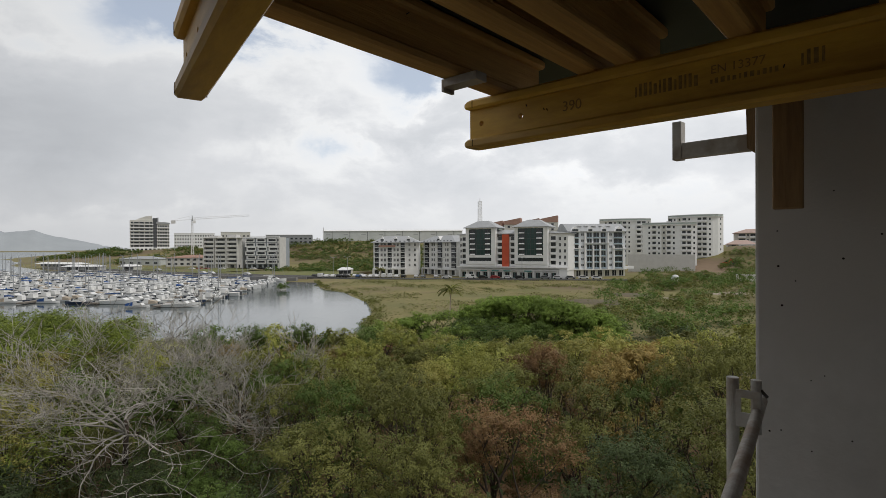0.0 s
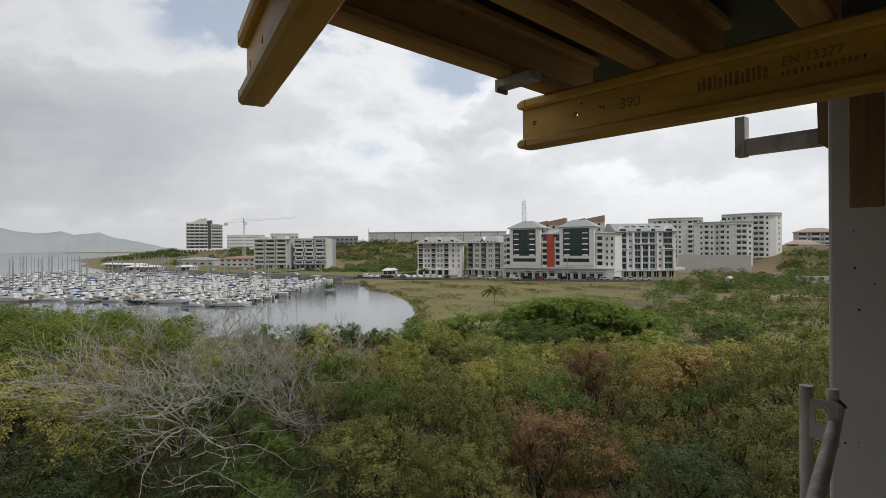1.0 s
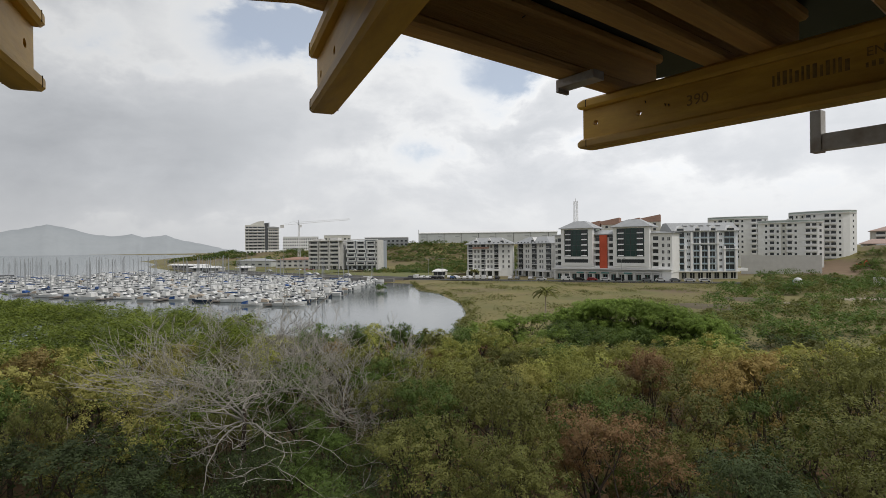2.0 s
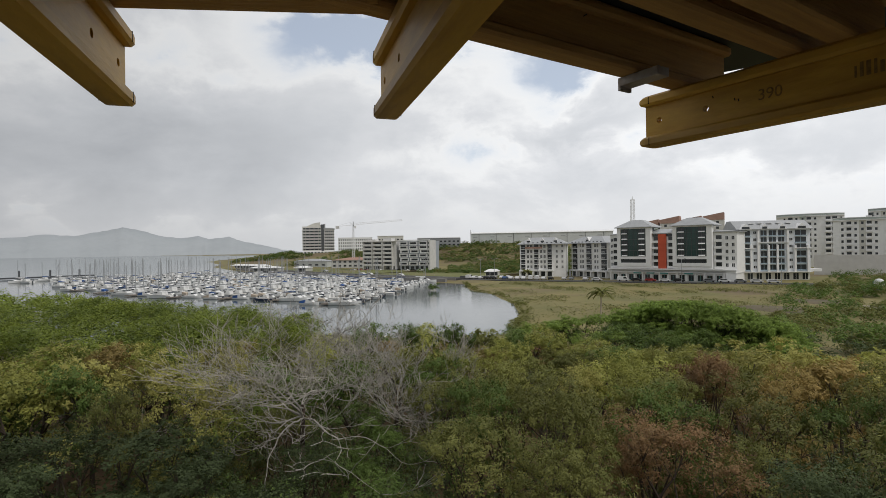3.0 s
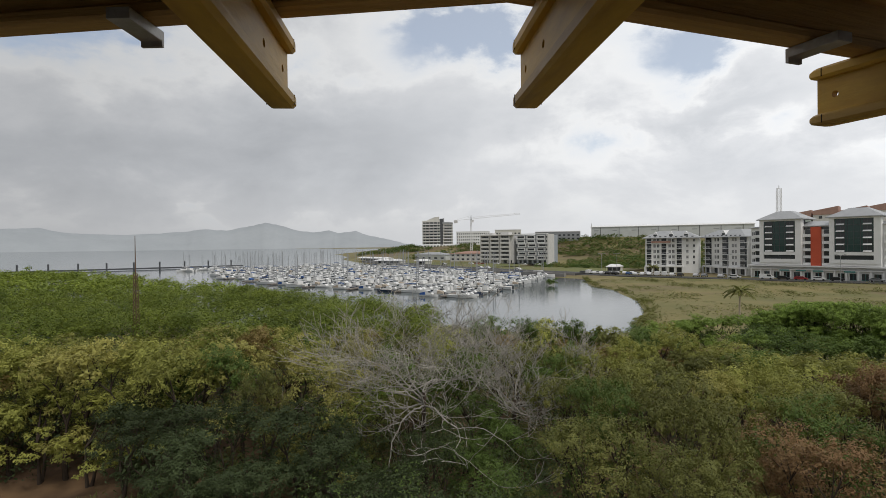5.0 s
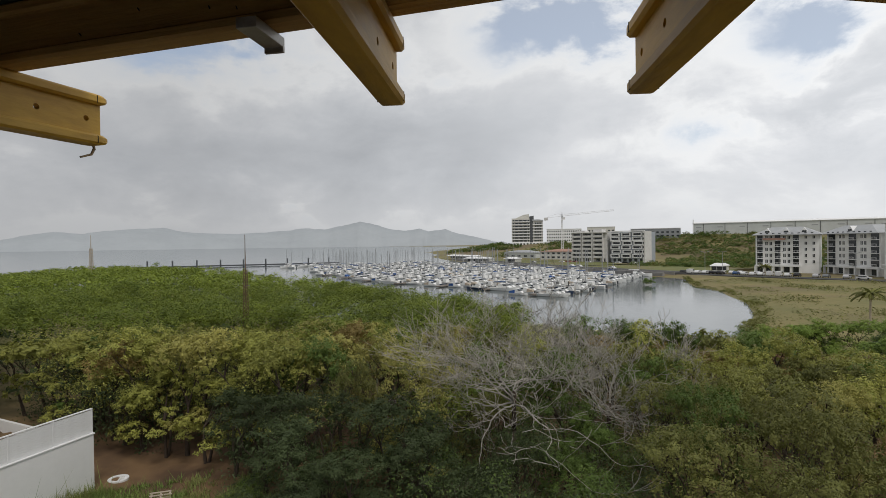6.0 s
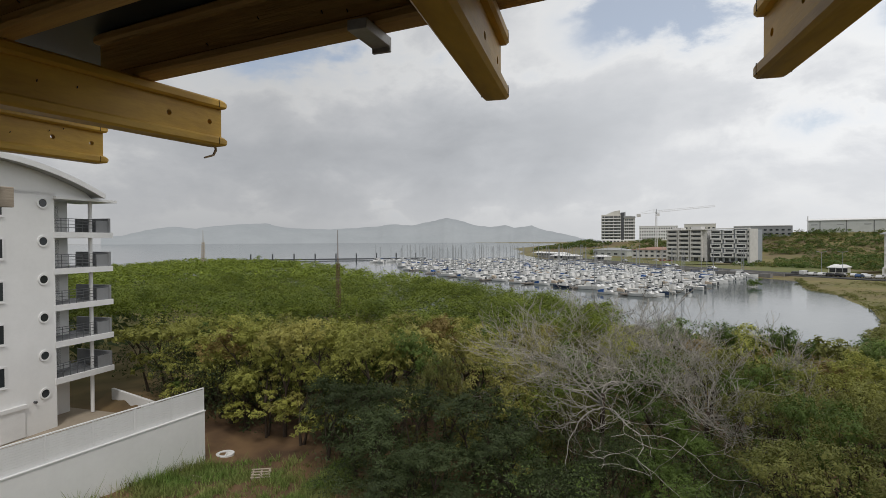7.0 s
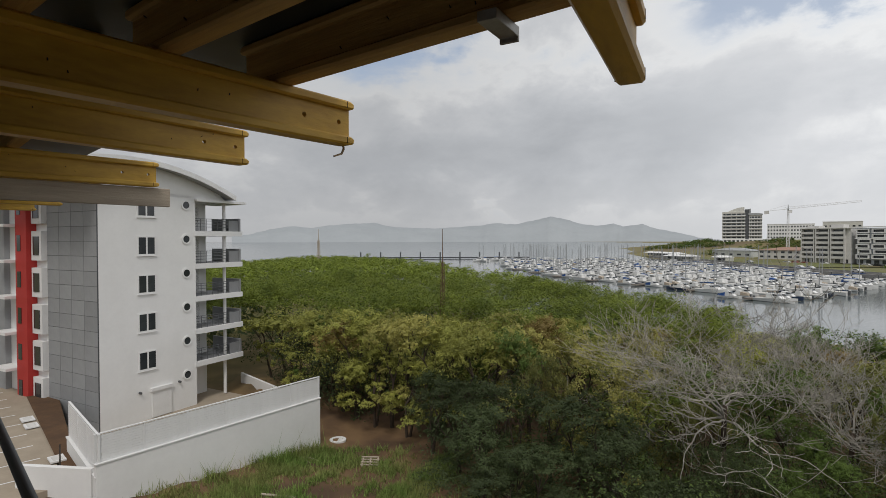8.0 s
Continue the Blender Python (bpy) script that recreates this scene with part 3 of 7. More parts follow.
for k, d in enumerate((0.3, 0.9, 1.5, 2.1)):
    cross(*offset_line((-9.6, -3.0), (-2.78, -0.25), d), 40 + k)

ply = Build()
# the unseen back corners reach the added walls, to shut light out
deck = [(0.12, 2.44), (0.16, 2.80), (0.95, 2.62), (2.3, 1.7), (3.3, 1.0), (4.3, 0.2), (3.0, -1.9), (-14.5, -9.5), (-14.5, -4.36), (-3.0, 0.09), (-0.68, 1.17)]
n = len(deck)
ply.add([(x, y, z) for z in (CROSS_Z + 0.203, CROSS_Z + 0.224) for x, y in deck], [tuple(range(n)), tuple(range(2 * n - 1, n - 1, -1))] + [(k, n + k, n + (k + 1) % n, (k + 1) % n) for k in range(n)])
tagged(part("ceiling", ply, M_PLY), "dark film-faced plywood deck of the formwork", "formwork deck", kind="structure")


def clip(x, y, turn, z):
    """A bent steel angle hung on a cross beam."""
    b = Build().prism([(0, 0), (0.16, 0), (0.16, -0.03), (0.012, -0.03), (0.012, -0.045), (0, -0.045)], -0.03, 0.03)
    o = part("steel_bracket", b, M_STEEL, bevel=0.002)
    o.matrix_basis = pose(x, y, z, 0, 0, turn)
    return tagged(o, "small bent galvanised steel bracket under a cross beam", "bracket", "brackets on the formwork")


clip(-0.10, 2.00, -34, CROSS_Z - 0.001)
clip(-1.53, 0.72, -55, CROSS_Z - 0.001)


def make_wall_fittings():
    e = Vector((0.137, 0.075, 15.0))

    def at(az, el, d):
        return e + Vector((math.sin(radians(az)) * d, math.cos(radians(az)) * d, d * math.tan(radians(el))))

    face = math.degrees(math.atan2(1.285 - 2.298, 2.634 - 1.083))
    # small pinholes left in the cast face
    rnd = random.Random(12)
    we = bpy.data.objects["wall_end"]
    for k in range(34):
        px, pz, r = rnd.uniform(0.04, 1.3), rnd.uniform(13.9, 15.3), rnd.uniform(0.002, 0.0045)
        part("pinhole", Build().tube((px, 0.002, pz), (px, -0.0012, pz), r, n=7), M_HOLE, we)
    # upright plank on the wall
    p = at(25.6, 8.0, 2.24)
    o = part("upright_plank", Build().box(-0.042, 0.050, -0.03, 0.0, -0.19, 0.24), M_STAIN, bevel=0.005)
    o.matrix_basis = pose(p.x, p.y, p.z, 0, 0, face)
    tagged(o, "brown stained timber plank fixed upright on the concrete wall", "plank")
    # steel arm with an upturned end
    a, b = at(16.4, 9.0, 2.75), at(22.8, 8.9, 2.65)
    turn = math.degrees(math.atan2(b.y - a.y, b.x - a.x))
    ln = (b - a).length
    o = thing("wall_bracket", "grey steel arm with an upturned end beside the wall", "bracket", m=pose(a.x, a.y, a.z, 0, 0, turn))
    part("arm", Build().box(0.03, ln + 0.10, -0.022, 0.022, -0.03, 0.042), M_GALV, o, bevel=0.003)
    part("upturned_end", Build().box(-0.012, 0.03, -0.026, 0.026, -0.035, 0.145), M_GALV, o, bevel=0.003)
    part("side_board", Build().prism([(ln - 0.01, -0.02), (ln + 0.05, -0.07), (ln + 0.05, 0.45), (ln - 0.02, 0.45)], -0.03, 0.05), M_STAIN, o)
    # clamp post and hand rails
    p = at(21.2, -12.4, 1.95)
    o = thing("guardrail_post", "galvanised clamp post with a slotted plate at the slab edge", "guardrail", m=pose(p.x, p.y, p.z, 0, 0, -30))
    part("post", Build().tube((0, 0, 0), (0, 0, SLAB_Z - p.z - 0.05), 0.0185, n=20), M_GALV, o)
    part("socket", Build().tube((0.066, 0, 0), (0.066, 0, -0.17), 0.0155, n=20), M_GALV, o)
    pl = Build()
    pl.box(0.012, 0.082, -0.024, -0.017, -0.056, -0.032)
    pl.box(0.012, 0.082, -0.024, -0.017, -0.150, -0.104)
    pl.box(0.012, 0.027, -0.024, -0.017, -0.104, -0.056)
    pl.box(0.058, 0.082, -0.024, -0.017, -0.104, -0.056)
    part("slotted_plate", pl, M_GALV, o, bevel=0.002)
    part("hook", Build().tube((0.078, 0, -0.03), (0.098, -0.02, -0.045), 0.005, n=8), M_DARKSTEEL, o)
    part("base_plate", Build().box(-0.06, 0.14, -0.06, 0.06, SLAB_Z - p.z, SLAB_Z - p.z + 0.012), M_STEEL, o)
    ends = ((0.973, 1.992, 14.47), (0.02, 0.16, 14.46))
    runs = [(ends[0], ends[1], 0.0175), ((0.02, 0.11, 14.46), (-4.6, -1.65, 14.46), 0.0115), ((0.02, 0.07, 14.32), (-4.6, -1.68, 14.32), 0.008), ((0.02, 0.07, 14.22), (-4.6, -1.68, 14.22), 0.008)]
    for k, (p, q, r) in enumerate(runs):
        o = part("guardrail_tube", Build().tube(p, q, r, n=20), M_RAIL if k == 1 else M_SCUFFED if k == 0 else M_GALV)
        tagged(o, "dark painted guardrail tube along the slab edge" if k == 1 else "scuffed galvanised guardrail tube along the slab edge", "guardrail", "guardrail tubes")
    for q in ((-4.4, -1.58), (0.02, 0.11)):
        o = part("guardrail_stanchion", Build().tube((q[0], q[1], SLAB_Z - 0.01), (q[0], q[1], 14.50), 0.020, n=16), M_STEEL)
        tagged(o, "galvanised guardrail stanchion on the slab edge", "guardrail", "guardrail stanchions")


make_wall_fittings()

# ================= trees =================
# slope of the sight line over the tree tops, by azimuth
SKY_AZ = [-110, -86, -80, -75, -70, -64, -59, -53, -47, -43, -40, -32, -25, -12, 40]
SKY_K = [0.040, 0.035, 0.028, 0.026, 0.031, 0.047, 0.057, 0.073, 0.083, 0.094, 0.110, 0.130, 0.140, 0.153, 0.153]


# the same for the trees of the dry forest, which leave the mangrove and the marsh in view
TREE_AZ = [-110, -46, -42, -36, -25, -15, 8, 13, 18, 24, 40]
TREE_K = [0.132, 0.135, 0.142, 0.150, 0.158, 0.170, 0.170, 0.158, 0.138, 0.118, 0.112]


def tree_frame(height, spread, seed, levels=3, first=0.45, up=0.6):
    """Limbs of a tree: a list of (start, end, radius, radius) and the tips."""
    rnd = random.Random(seed)
    limbs, tips = [], []

    def grow(p, d, ln, r, lv):
        q = p
        for s in range(3):
            d = (d + Vector((rnd.uniform(-1, 1), rnd.uniform(-1, 1), rnd.uniform(-0.5, 0.9))) * 0.16).normalized()
            q2 = q + d * ln / 3
            limbs.append((q, q2, r * (1 - 0.22 * s), r * (1 - 0.22 * (s + 1))))
            q = q2
        if lv == 0:
            tips.append(q)
            return
        for k in range(rnd.choice((2, 3, 3))):
            a = rnd.uniform(0, 2 * math.pi)
            e = Vector((math.cos(a), math.sin(a), rnd.uniform(0.1, up)))
            grow(q, (d * 0.7 + e * spread).normalized(), ln * rnd.uniform(0.6, 0.82), r * 0.5, lv - 1)

    stems = rnd.choice((1, 2, 2))
    for k in range(stems):
        a = rnd.uniform(0, 2 * math.pi)
        grow(Vector((0.15 * k, 0.1 * k, -0.3)), Vector((math.cos(a) * 0.18, math.sin(a) * 0.18, 1)), height * first, 0.026 * height / stems ** 0.5, levels)
    return limbs, tips


def limbs_mesh(limbs, material, n=5, name="trunk"):
    bu = Build()
    for a, b, r0, r1 in limbs:
        bu.tube(a, b, max(r0, 0.006), max(r1, 0.005), n if r0 > 0.03 else 3, caps=False)
    return bu.mesh(name, material, smooth=True)


def leaves(name, p, nrm, size, material, rg):
    """One pointed leaf at each place, facing the way given."""
    n = len(p)
    nrm = nrm / np.linalg.norm(nrm, axis=1)[:, None]
    u = np.cross(nrm, rg.normal(size=(n, 3)))
    u /= np.linalg.norm(u, axis=1)[:, None]
    w = np.cross(nrm, u)
    s = size * rg.uniform(0.55, 1.25, n)[:, None]
    v = np.stack([p - u * s * 0.85 + w * s * 0.48, p + u * s * 1.1, p - u * s * 0.85 - w * s * 0.48], 1).reshape(-1, 3)
    me = bpy.data.meshes.new(name)
    me.vertices.add(3 * n)
    me.vertices.foreach_set("co", v.ravel())
    me.loops.add(3 * n)
    me.loops.foreach_set("vertex_index", np.arange(3 * n))
    me.polygons.add(n)
    me.polygons.foreach_set("loop_start", np.arange(0, 3 * n, 3))
    me.materials.append(material)
    me.update(calc_edges=True)
    return me


def leaf_mesh(name, centres, radii, per, size, material, seed, flat=0.35):
    """Many small pointed leaves in clumps; an array for each step keeps it quick."""
    rg = np.random.default_rng(seed)
    c = np.repeat(np.asarray(centres, float), per, 0)
    r = np.repeat(np.asarray(radii, float), per, 0)
    n = len(c)
    d = rg.normal(size=(n, 3))
    d /= np.linalg.norm(d, axis=1)[:, None]
    d[:, 2] = np.where(rg.random(n) < 0.6, np.abs(d[:, 2]), d[:, 2])
    rad = rg.random(n) ** 0.36
    p = c + d * (rad * r)[:, None] * np.array([1.0, 1.0, 0.72])
    nrm = d * 0.85 + rg.normal(size=(n, 3)) * 0.42 + np.array([0, 0, flat])
    return leaves(name, p, nrm, size, material, rg)


def crown_mesh(name, lobes, tufts, per, size, material, seed):
    """A crown of rounded boughs: each bough is set with tufts, each tuft with leaves that face outwards and up."""
    rg = np.random.default_rng(seed)
    cs, rs, ds = [], [], []
    for c, r in lobes:
        d = rg.normal(size=(tufts, 3))
        d[:, 2] = np.where(rg.random(tufts) < 0.7, np.abs(d[:, 2]), d[:, 2])
        d /= np.linalg.norm(d, axis=1)[:, None]
        k = rg.uniform(0.62, 1.08, tufts)[:, None]
        cs.append(np.array(c)[None] + d * k * r * np.array([1, 1, 0.74]))
        rs.append(np.full(tufts, r) * rg.uniform(0.20, 0.36, tufts))
        ds.append(d)
    c, r, d = (np.repeat(np.concatenate(q), per, 0) for q in (cs, rs, ds))
    n = len(c)
    g = rg.normal(size=(n, 3))
    g /= np.linalg.norm(g, axis=1)[:, None]
    p = c + g * (r * rg.random(n) ** 0.5)[:, None] * np.array([1, 1, 0.8])
    nrm = d * 0.55 + g * 0.35 + rg.normal(size=(n, 3)) * 0.30 + np.array([0, 0, 0.45])
    return leaves(name, p, nrm, size, material, rg)


def make_tree(kind, label, seed, material, height=7.0, width=3.0, boughs=14, tufts=22, per=36, size=0.06, levels=3, low=0.33):
    """One tree standing at the origin, with boughs round the tips of its limbs."""
    rnd = random.Random(seed)
    limbs, tips = tree_frame(height, 0.75, seed, levels)
    top = max(t.z for t in tips)
    wide = max(math.hypot(t.x, t.y) for t in tips)
    sz, sx = (height - 1.0) / top, width * 0.80 / wide
    fit = lambda p: Vector((p.x * sx, p.y * sx, p.z * sz))
    limbs = [(fit(a), fit(b), r0, r1) for a, b, r0, r1 in limbs]
    tips = [fit(t) for t in tips]
    picked = [max(tips, key=lambda t: t.z)]
    while len(picked) < min(boughs, len(tips)):
        picked.append(max(tips, key=lambda t: min((t - q).length for q in picked)))
    while len(picked) < boughs:
        picked.append(rnd.choice(tips) + Vector((rnd.gauss(0, 1), rnd.gauss(0, 1), rnd.gauss(0, 0.6))) * width * 0.25)
    lobes = []
    for t in picked:
        r = width * rnd.uniform(0.22, 0.38)
        far = math.hypot(t.x, t.y) / width
        z = max(t.z, height * (0.42 - 0.12 * far))
        lobes.append(((t.x, t.y, min(z, height - 0.75 * r)), r))
    for k in range(int(boughs * low)):
        a, q = rnd.uniform(0, 2 * math.pi), rnd.uniform(0.35, 0.9) * width
        lobes.append(((q * math.cos(a), q * math.sin(a), height * rnd.uniform(0.22, 0.55)), width * rnd.uniform(0.22, 0.32)))
    ob = thing(kind, label, "tree", "trees of the dry forest")
    part("trunk", limbs_mesh(limbs, M_BARK), None, ob)
    part("crown", crown_mesh("crown", lobes, tufts, per, size, material, seed), None, ob)
    return ob


def bare_tree(seed, height, reach, label, arms=8, fork=0.50, lean=None):
    """A leafless tree: crooked limbs that fork again and again and end in fine upturned twigs."""
    rnd = random.Random(seed)
    limbs = []

    def grow(p, d, ln, r, lv):
        n = (4, 4, 5, 6, 7)[lv]
        bend = Vector((0, 0, 0))
        for k in range(n):
            bend = bend * 0.35 + Vector((rnd.uniform(-1, 1), rnd.uniform(-1, 1), rnd.uniform(-0.7, 0.7))) * (0.42 if lv > 1 else 0.32)
            d = (d + bend + Vector((0, 0, (0.09, 0.08, 0.05, 0.01, 0.0)[lv]))).normalized()
            q = p + d * ln / n
            r2 = r * (1 - 0.42 / n)
            limbs.append((p, q, r, r2))
            p, r = q, r2
            if lv and k and rnd.random() < (0.0, 0.22, 0.24, 0.30, 0.30)[lv]:
                a = rnd.uniform(0, 2 * math.pi)
                e = Vector((math.cos(a), math.sin(a), rnd.uniform(-0.2, 0.7)))
                grow(p, (d * 0.75 + e * 0.8).normalized(), ln * rnd.uniform(0.40, 0.62), r * 0.55, lv - 1)
        if lv:
            for k in range(rnd.choice((2, 2, 3))):
                a = rnd.uniform(0, 2 * math.pi)
                e = Vector((math.cos(a), math.sin(a), rnd.uniform(-0.35, 0.5)))
                grow(p, (d * 0.9 + e * 0.72).normalized(), ln * rnd.uniform(0.62, 0.86), r * 0.68, lv - 1)

    zf = height * fork
    stem = Build().tube((0, 0, -0.4), (0.16, 0.02, zf * 0.35), 0.15, 0.13, 9).tube((0.16, 0.02, zf * 0.35), (-0.06, 0.10, zf * 0.7), 0.13, 0.115, 9).tube((-0.06, 0.10, zf * 0.7), (0.02, 0.1, zf), 0.115, 0.09, 9)
    for k in range(arms):
        a = 2 * math.pi * k * 0.382 + rnd.uniform(-0.25, 0.25)
        if lean is not None and k < arms * 0.6:
            a = lean + 2.1 * (2 * ((k * 0.618) % 1.0) - 1)
        el = -0.12 + 1.05 * (k + 0.5) / arms
        grow(Vector((0.02, 0.1, zf * rnd.uniform(0.88, 1.0))), Vector((math.cos(a), math.sin(a), el)).normalized(), reach * 0.40 * rnd.uniform(0.85, 1.2), 0.047, 4)
    top = sorted(b.z for _, b, _, _ in limbs)[int(len(limbs) * 0.985)]
    out = sorted(math.hypot(b.x, b.y) for _, b, _, _ in limbs)[int(len(limbs) * 0.97)]
    fit = lambda p: Vector((p.x * reach / out, p.y * reach / out, p.z if p.z < zf else zf + (p.z - zf) * min(1.7, (height - zf) / (top - zf))))
    tk, bu = Build(), Build()
    for a, b, r0, r1 in limbs:
        (tk if r0 > 0.036 else bu).tube(fit(a), fit(b), max(r0, 0.0095), max(r1, 0.0075), 6 if r0 > 0.036 else 3, caps=False)
    ob = thing("bare_tree", label, "tree", "bare trees")
    part("trunk", stem.mesh("trunk", M_BARK, smooth=True), None, ob)
    part("boughwork", tk.mesh("boughwork", M_BAREBARK), None, ob)
    part("branchwork", bu.mesh("branchwork", M_TWIG), None, ob)
    return ob


def polar(az, d, z=None):
    x, y = d * math.sin(radians(az)), d * math.cos(radians(az))
    return x, y, float(ground_z(x, y)) if z is None else z


KINDS = {}
for name, label, material, seeds in (
    ("olive_tree", "tree of the dry forest with sparse olive-green leaves", M_LEAF_OLIVE, (11, 12, 51)),
    ("yellowing_tree", "tree of the dry forest with yellowing leaves", M_LEAF_YELLOW, (13, 14)),
    ("pale_olive_tree", "tree of the dry forest with pale yellow-olive leaves", M_LEAF_PALE, (23, 24)),
    ("amber_tree", "half-dry tree with amber and olive leaves", M_LEAF_AMBER, (25, 26)),
    ("rusty_tree", "half-dry tree with rusty brown leaves", M_LEAF_BROWN, (15, 16)),
    ("green_tree", "full green tree among the dry forest", M_LEAF_GREEN, (17, 18)),
    ("dark_tree", "dense dark green tree beside the clearing", M_LEAF_DARK, (19, 22)),
):
    KINDS[name] = [make_tree(name, label, s, material, 7.0, 2.9, 15, 20, 34, 0.050, 3, 0.7) for s in seeds]
    KINDS[name + "_mid"] = [make_tree(name, label, s + 50, material, 7.0, 2.9, 13, 17, 28, 0.062, 3, 0.6) for s in seeds[:2]]
    KINDS[name + "_far"] = [make_tree(name, label, s + 100, material, 7.0, 2.9, 12, 14, 22, 0.088, 2) for s in seeds[:2]]
    KINDS[name + "_distant"] = [make_tree(name, label, s + 150, material, 7.0, 2.9, 10, 9, 12, 0.18, 2) for s in seeds[:2]]
KINDS["marsh_tree_far"] = [make_tree("marsh_tree", "dense bright green tree at the edge of the marsh", s, M_LEAF_GROVE, 7.0, 2.9, 13, 16, 26, 0.085, 3, 1.2) for s in (171, 172)]
USED = set()


def sight_top(az, d):
    """The height to which trees may rise without closing the view over the water and the marsh."""
    k = float(np.interp(az, TREE_AZ, TREE_K))
    return 15.0 - k * d


def plant(kind, az, d, top, width, rnd, slack=0.2):
    """Stands a tree of that kind with its top at the height given."""
    pool = KINDS[kind + ("" if d < 20.5 else "_mid" if d < 31 else "_far" if d < 47 or kind == "marsh_tree" else "_distant")]
    src = pool[rnd.randrange(len(pool))]
    x, y, g = polar(az, d)
    if kind != "marsh_tree":
        top = min(top, sight_top(az, d) + slack)
    h = max(top - g, 2.0)
    m = pose(x, y, g, 0, 0, rnd.uniform(0, 360))
    if src.name not in USED:
        USED.add(src.name)
        o = src
        o.matrix_basis = m
    else:
        o = copy_thing(src, m)
    o.scale = (width / 2.9, width / 2.9, h / 7.0)
    return o


def forest():
    rnd = random.Random(5)
    spots = []
    # chosen trees: kind, azimuth, distance, top, crown radius
    chosen = [
        ("green_tree", -44, 31, 9.6, 3.0), ("olive_tree", -38, 34, 9.6, 3.2), ("green_tree", -33.5, 31, 9.4, 2.8), ("olive_tree", -29, 34, 9.4, 3.0), ("yellowing_tree", -48.0, 27, 9.6, 3.0), ("yellowing_tree", -45.5, 31, 9.8, 2.6), ("green_tree", -25.5, 30, 9.4, 2.6), ("green_tree", -37, 29, 8.4, 2.4), ("dark_tree", -37.6, 22.5, 7.6, 1.9), ("dark_tree", -42, 21.5, 6.4, 1.8), ("green_tree", -33, 22.5, 7.0, 1.7), ("olive_tree", -41.5, 27, 8.0, 2.2), ("green_tree", -34.5, 26.5, 8.0, 2.2), ("green_tree", -30.5, 24.5, 7.6, 2.0),
        ("rusty_tree", -1.5, 20, 9.3, 3.2), ("rusty_tree", 4, 16.0, 7.6, 2.2), ("rusty_tree", -9, 14.5, 7.4, 1.8),
        ("olive_tree", -19, 19, 9.2, 3.2), ("olive_tree", -15, 15, 7.9, 2.5), ("olive_tree", -21, 15.5, 7.6, 2.4), ("olive_tree", -11, 25, 9.9, 3.2), ("olive_tree", -5, 15.5, 7.8, 2.2),
        ("dark_tree", 13, 18.5, 9.4, 3.0), ("olive_tree", 17.5, 29, 11.2, 3.2), ("olive_tree", 22, 26, 11.7, 3.0), ("yellowing_tree", 13, 34, 10.0, 3.2), ("olive_tree", 19, 22, 10.2, 3.4), ("green_tree", 9, 14, 7.3, 2.2), ("rusty_tree", 13, 14, 7.4, 1.8),
        ("olive_tree", 6, 25, 10.0, 3.4), ("dark_tree", 18, 15.5, 8.6, 2.4), ("olive_tree", 24, 19, 10.0, 3.2), ("amber_tree", 14, 33, 9.8, 3.2), ("yellowing_tree", 8, 37, 9.3, 3.4),
        ("dark_tree", -53, 25, 8.4, 3.4), ("dark_tree", -59, 27, 8.0, 3.0), ("dark_tree", -47, 22, 7.6, 2.8), ("green_tree", -51, 33, 9.8, 2.6), ("olive_tree", -55, 28, 9.6, 2.2),
        ("green_tree", -29, 21, 6.6, 2.2), ("dark_tree", -40, 20, 6.0, 2.2), ("dark_tree", -32, 18, 5.8, 2.2), ("yellowing_tree", -52, 31, 9.8, 2.8),
        ("green_tree", -64, 36, 8.8, 2.8), ("pale_olive_tree", -75.5, 41, 10.4, 3.6), ("yellowing_tree", -70, 39, 10.2, 3.6), ("pale_olive_tree", -79.5, 46, 10.2, 3.6), ("pale_olive_tree", -84.2, 53, 8.0, 2.4), ("pale_olive_tree", -80, 46.5, 9.4, 3.2), ("pale_olive_tree", -82.5, 50, 9.2, 3.0), ("amber_tree", -77.8, 43.5, 9.2, 3.0), ("pale_olive_tree", -74, 41.5, 9.2, 3.0), ("yellowing_tree", -71.8, 38.5, 9.0, 2.8),
        ("pale_olive_tree", -72.5, 45, 10.4, 3.6), ("pale_olive_tree", -77, 42, 7.6, 2.8), ("pale_olive_tree", -73.6, 39, 7.6, 2.8), ("pale_olive_tree", -70, 36.5, 7.2, 2.8), ("dark_tree", -67.5, 33.5, 7.0, 2.6), ("pale_olive_tree", -81.5, 50, 9.0, 2.8), ("green_tree", -78.6, 47, 9.4, 3.0), ("dark_tree", -53, 19.5, 5.8, 2.6), ("dark_tree", -60, 21, 6.0, 2.4), ("dark_tree", -48.5, 18.5, 5.2, 2.4), ("pale_olive_tree", -75.5, 40.5, 6.4, 2.4), ("dark_tree", -64.5, 30, 7.4, 3.0), ("dark_tree", -62, 25.5, 7.6, 2.8), ("pale_olive_tree", -64, 34, 9.7, 3.2), ("yellowing_tree", -57, 33, 9.8, 3.2), ("pale_olive_tree", -61, 35, 9.8, 3.4), ("pale_olive_tree", -52, 35, 9.8, 3.0), ("pale_olive_tree", -67.5, 37, 9.7, 3.2), ("pale_olive_tree", -49, 32, 9.6, 3.0), ("dark_tree", -56, 21.5, 7.0, 2.6), ("green_tree", -60, 31, 9.8, 2.6), ("pale_olive_tree", -66.5, 36, 10.0, 3.2), ("amber_tree", -55, 36, 10.4, 3.0), ("yellowing_tree", -60, 40, 10.6, 3.4),
    ]
    for kind, az, d, top, w in chosen:
        plant(kind, az, d, top, w, rnd)
        spots.append((az, d, w))
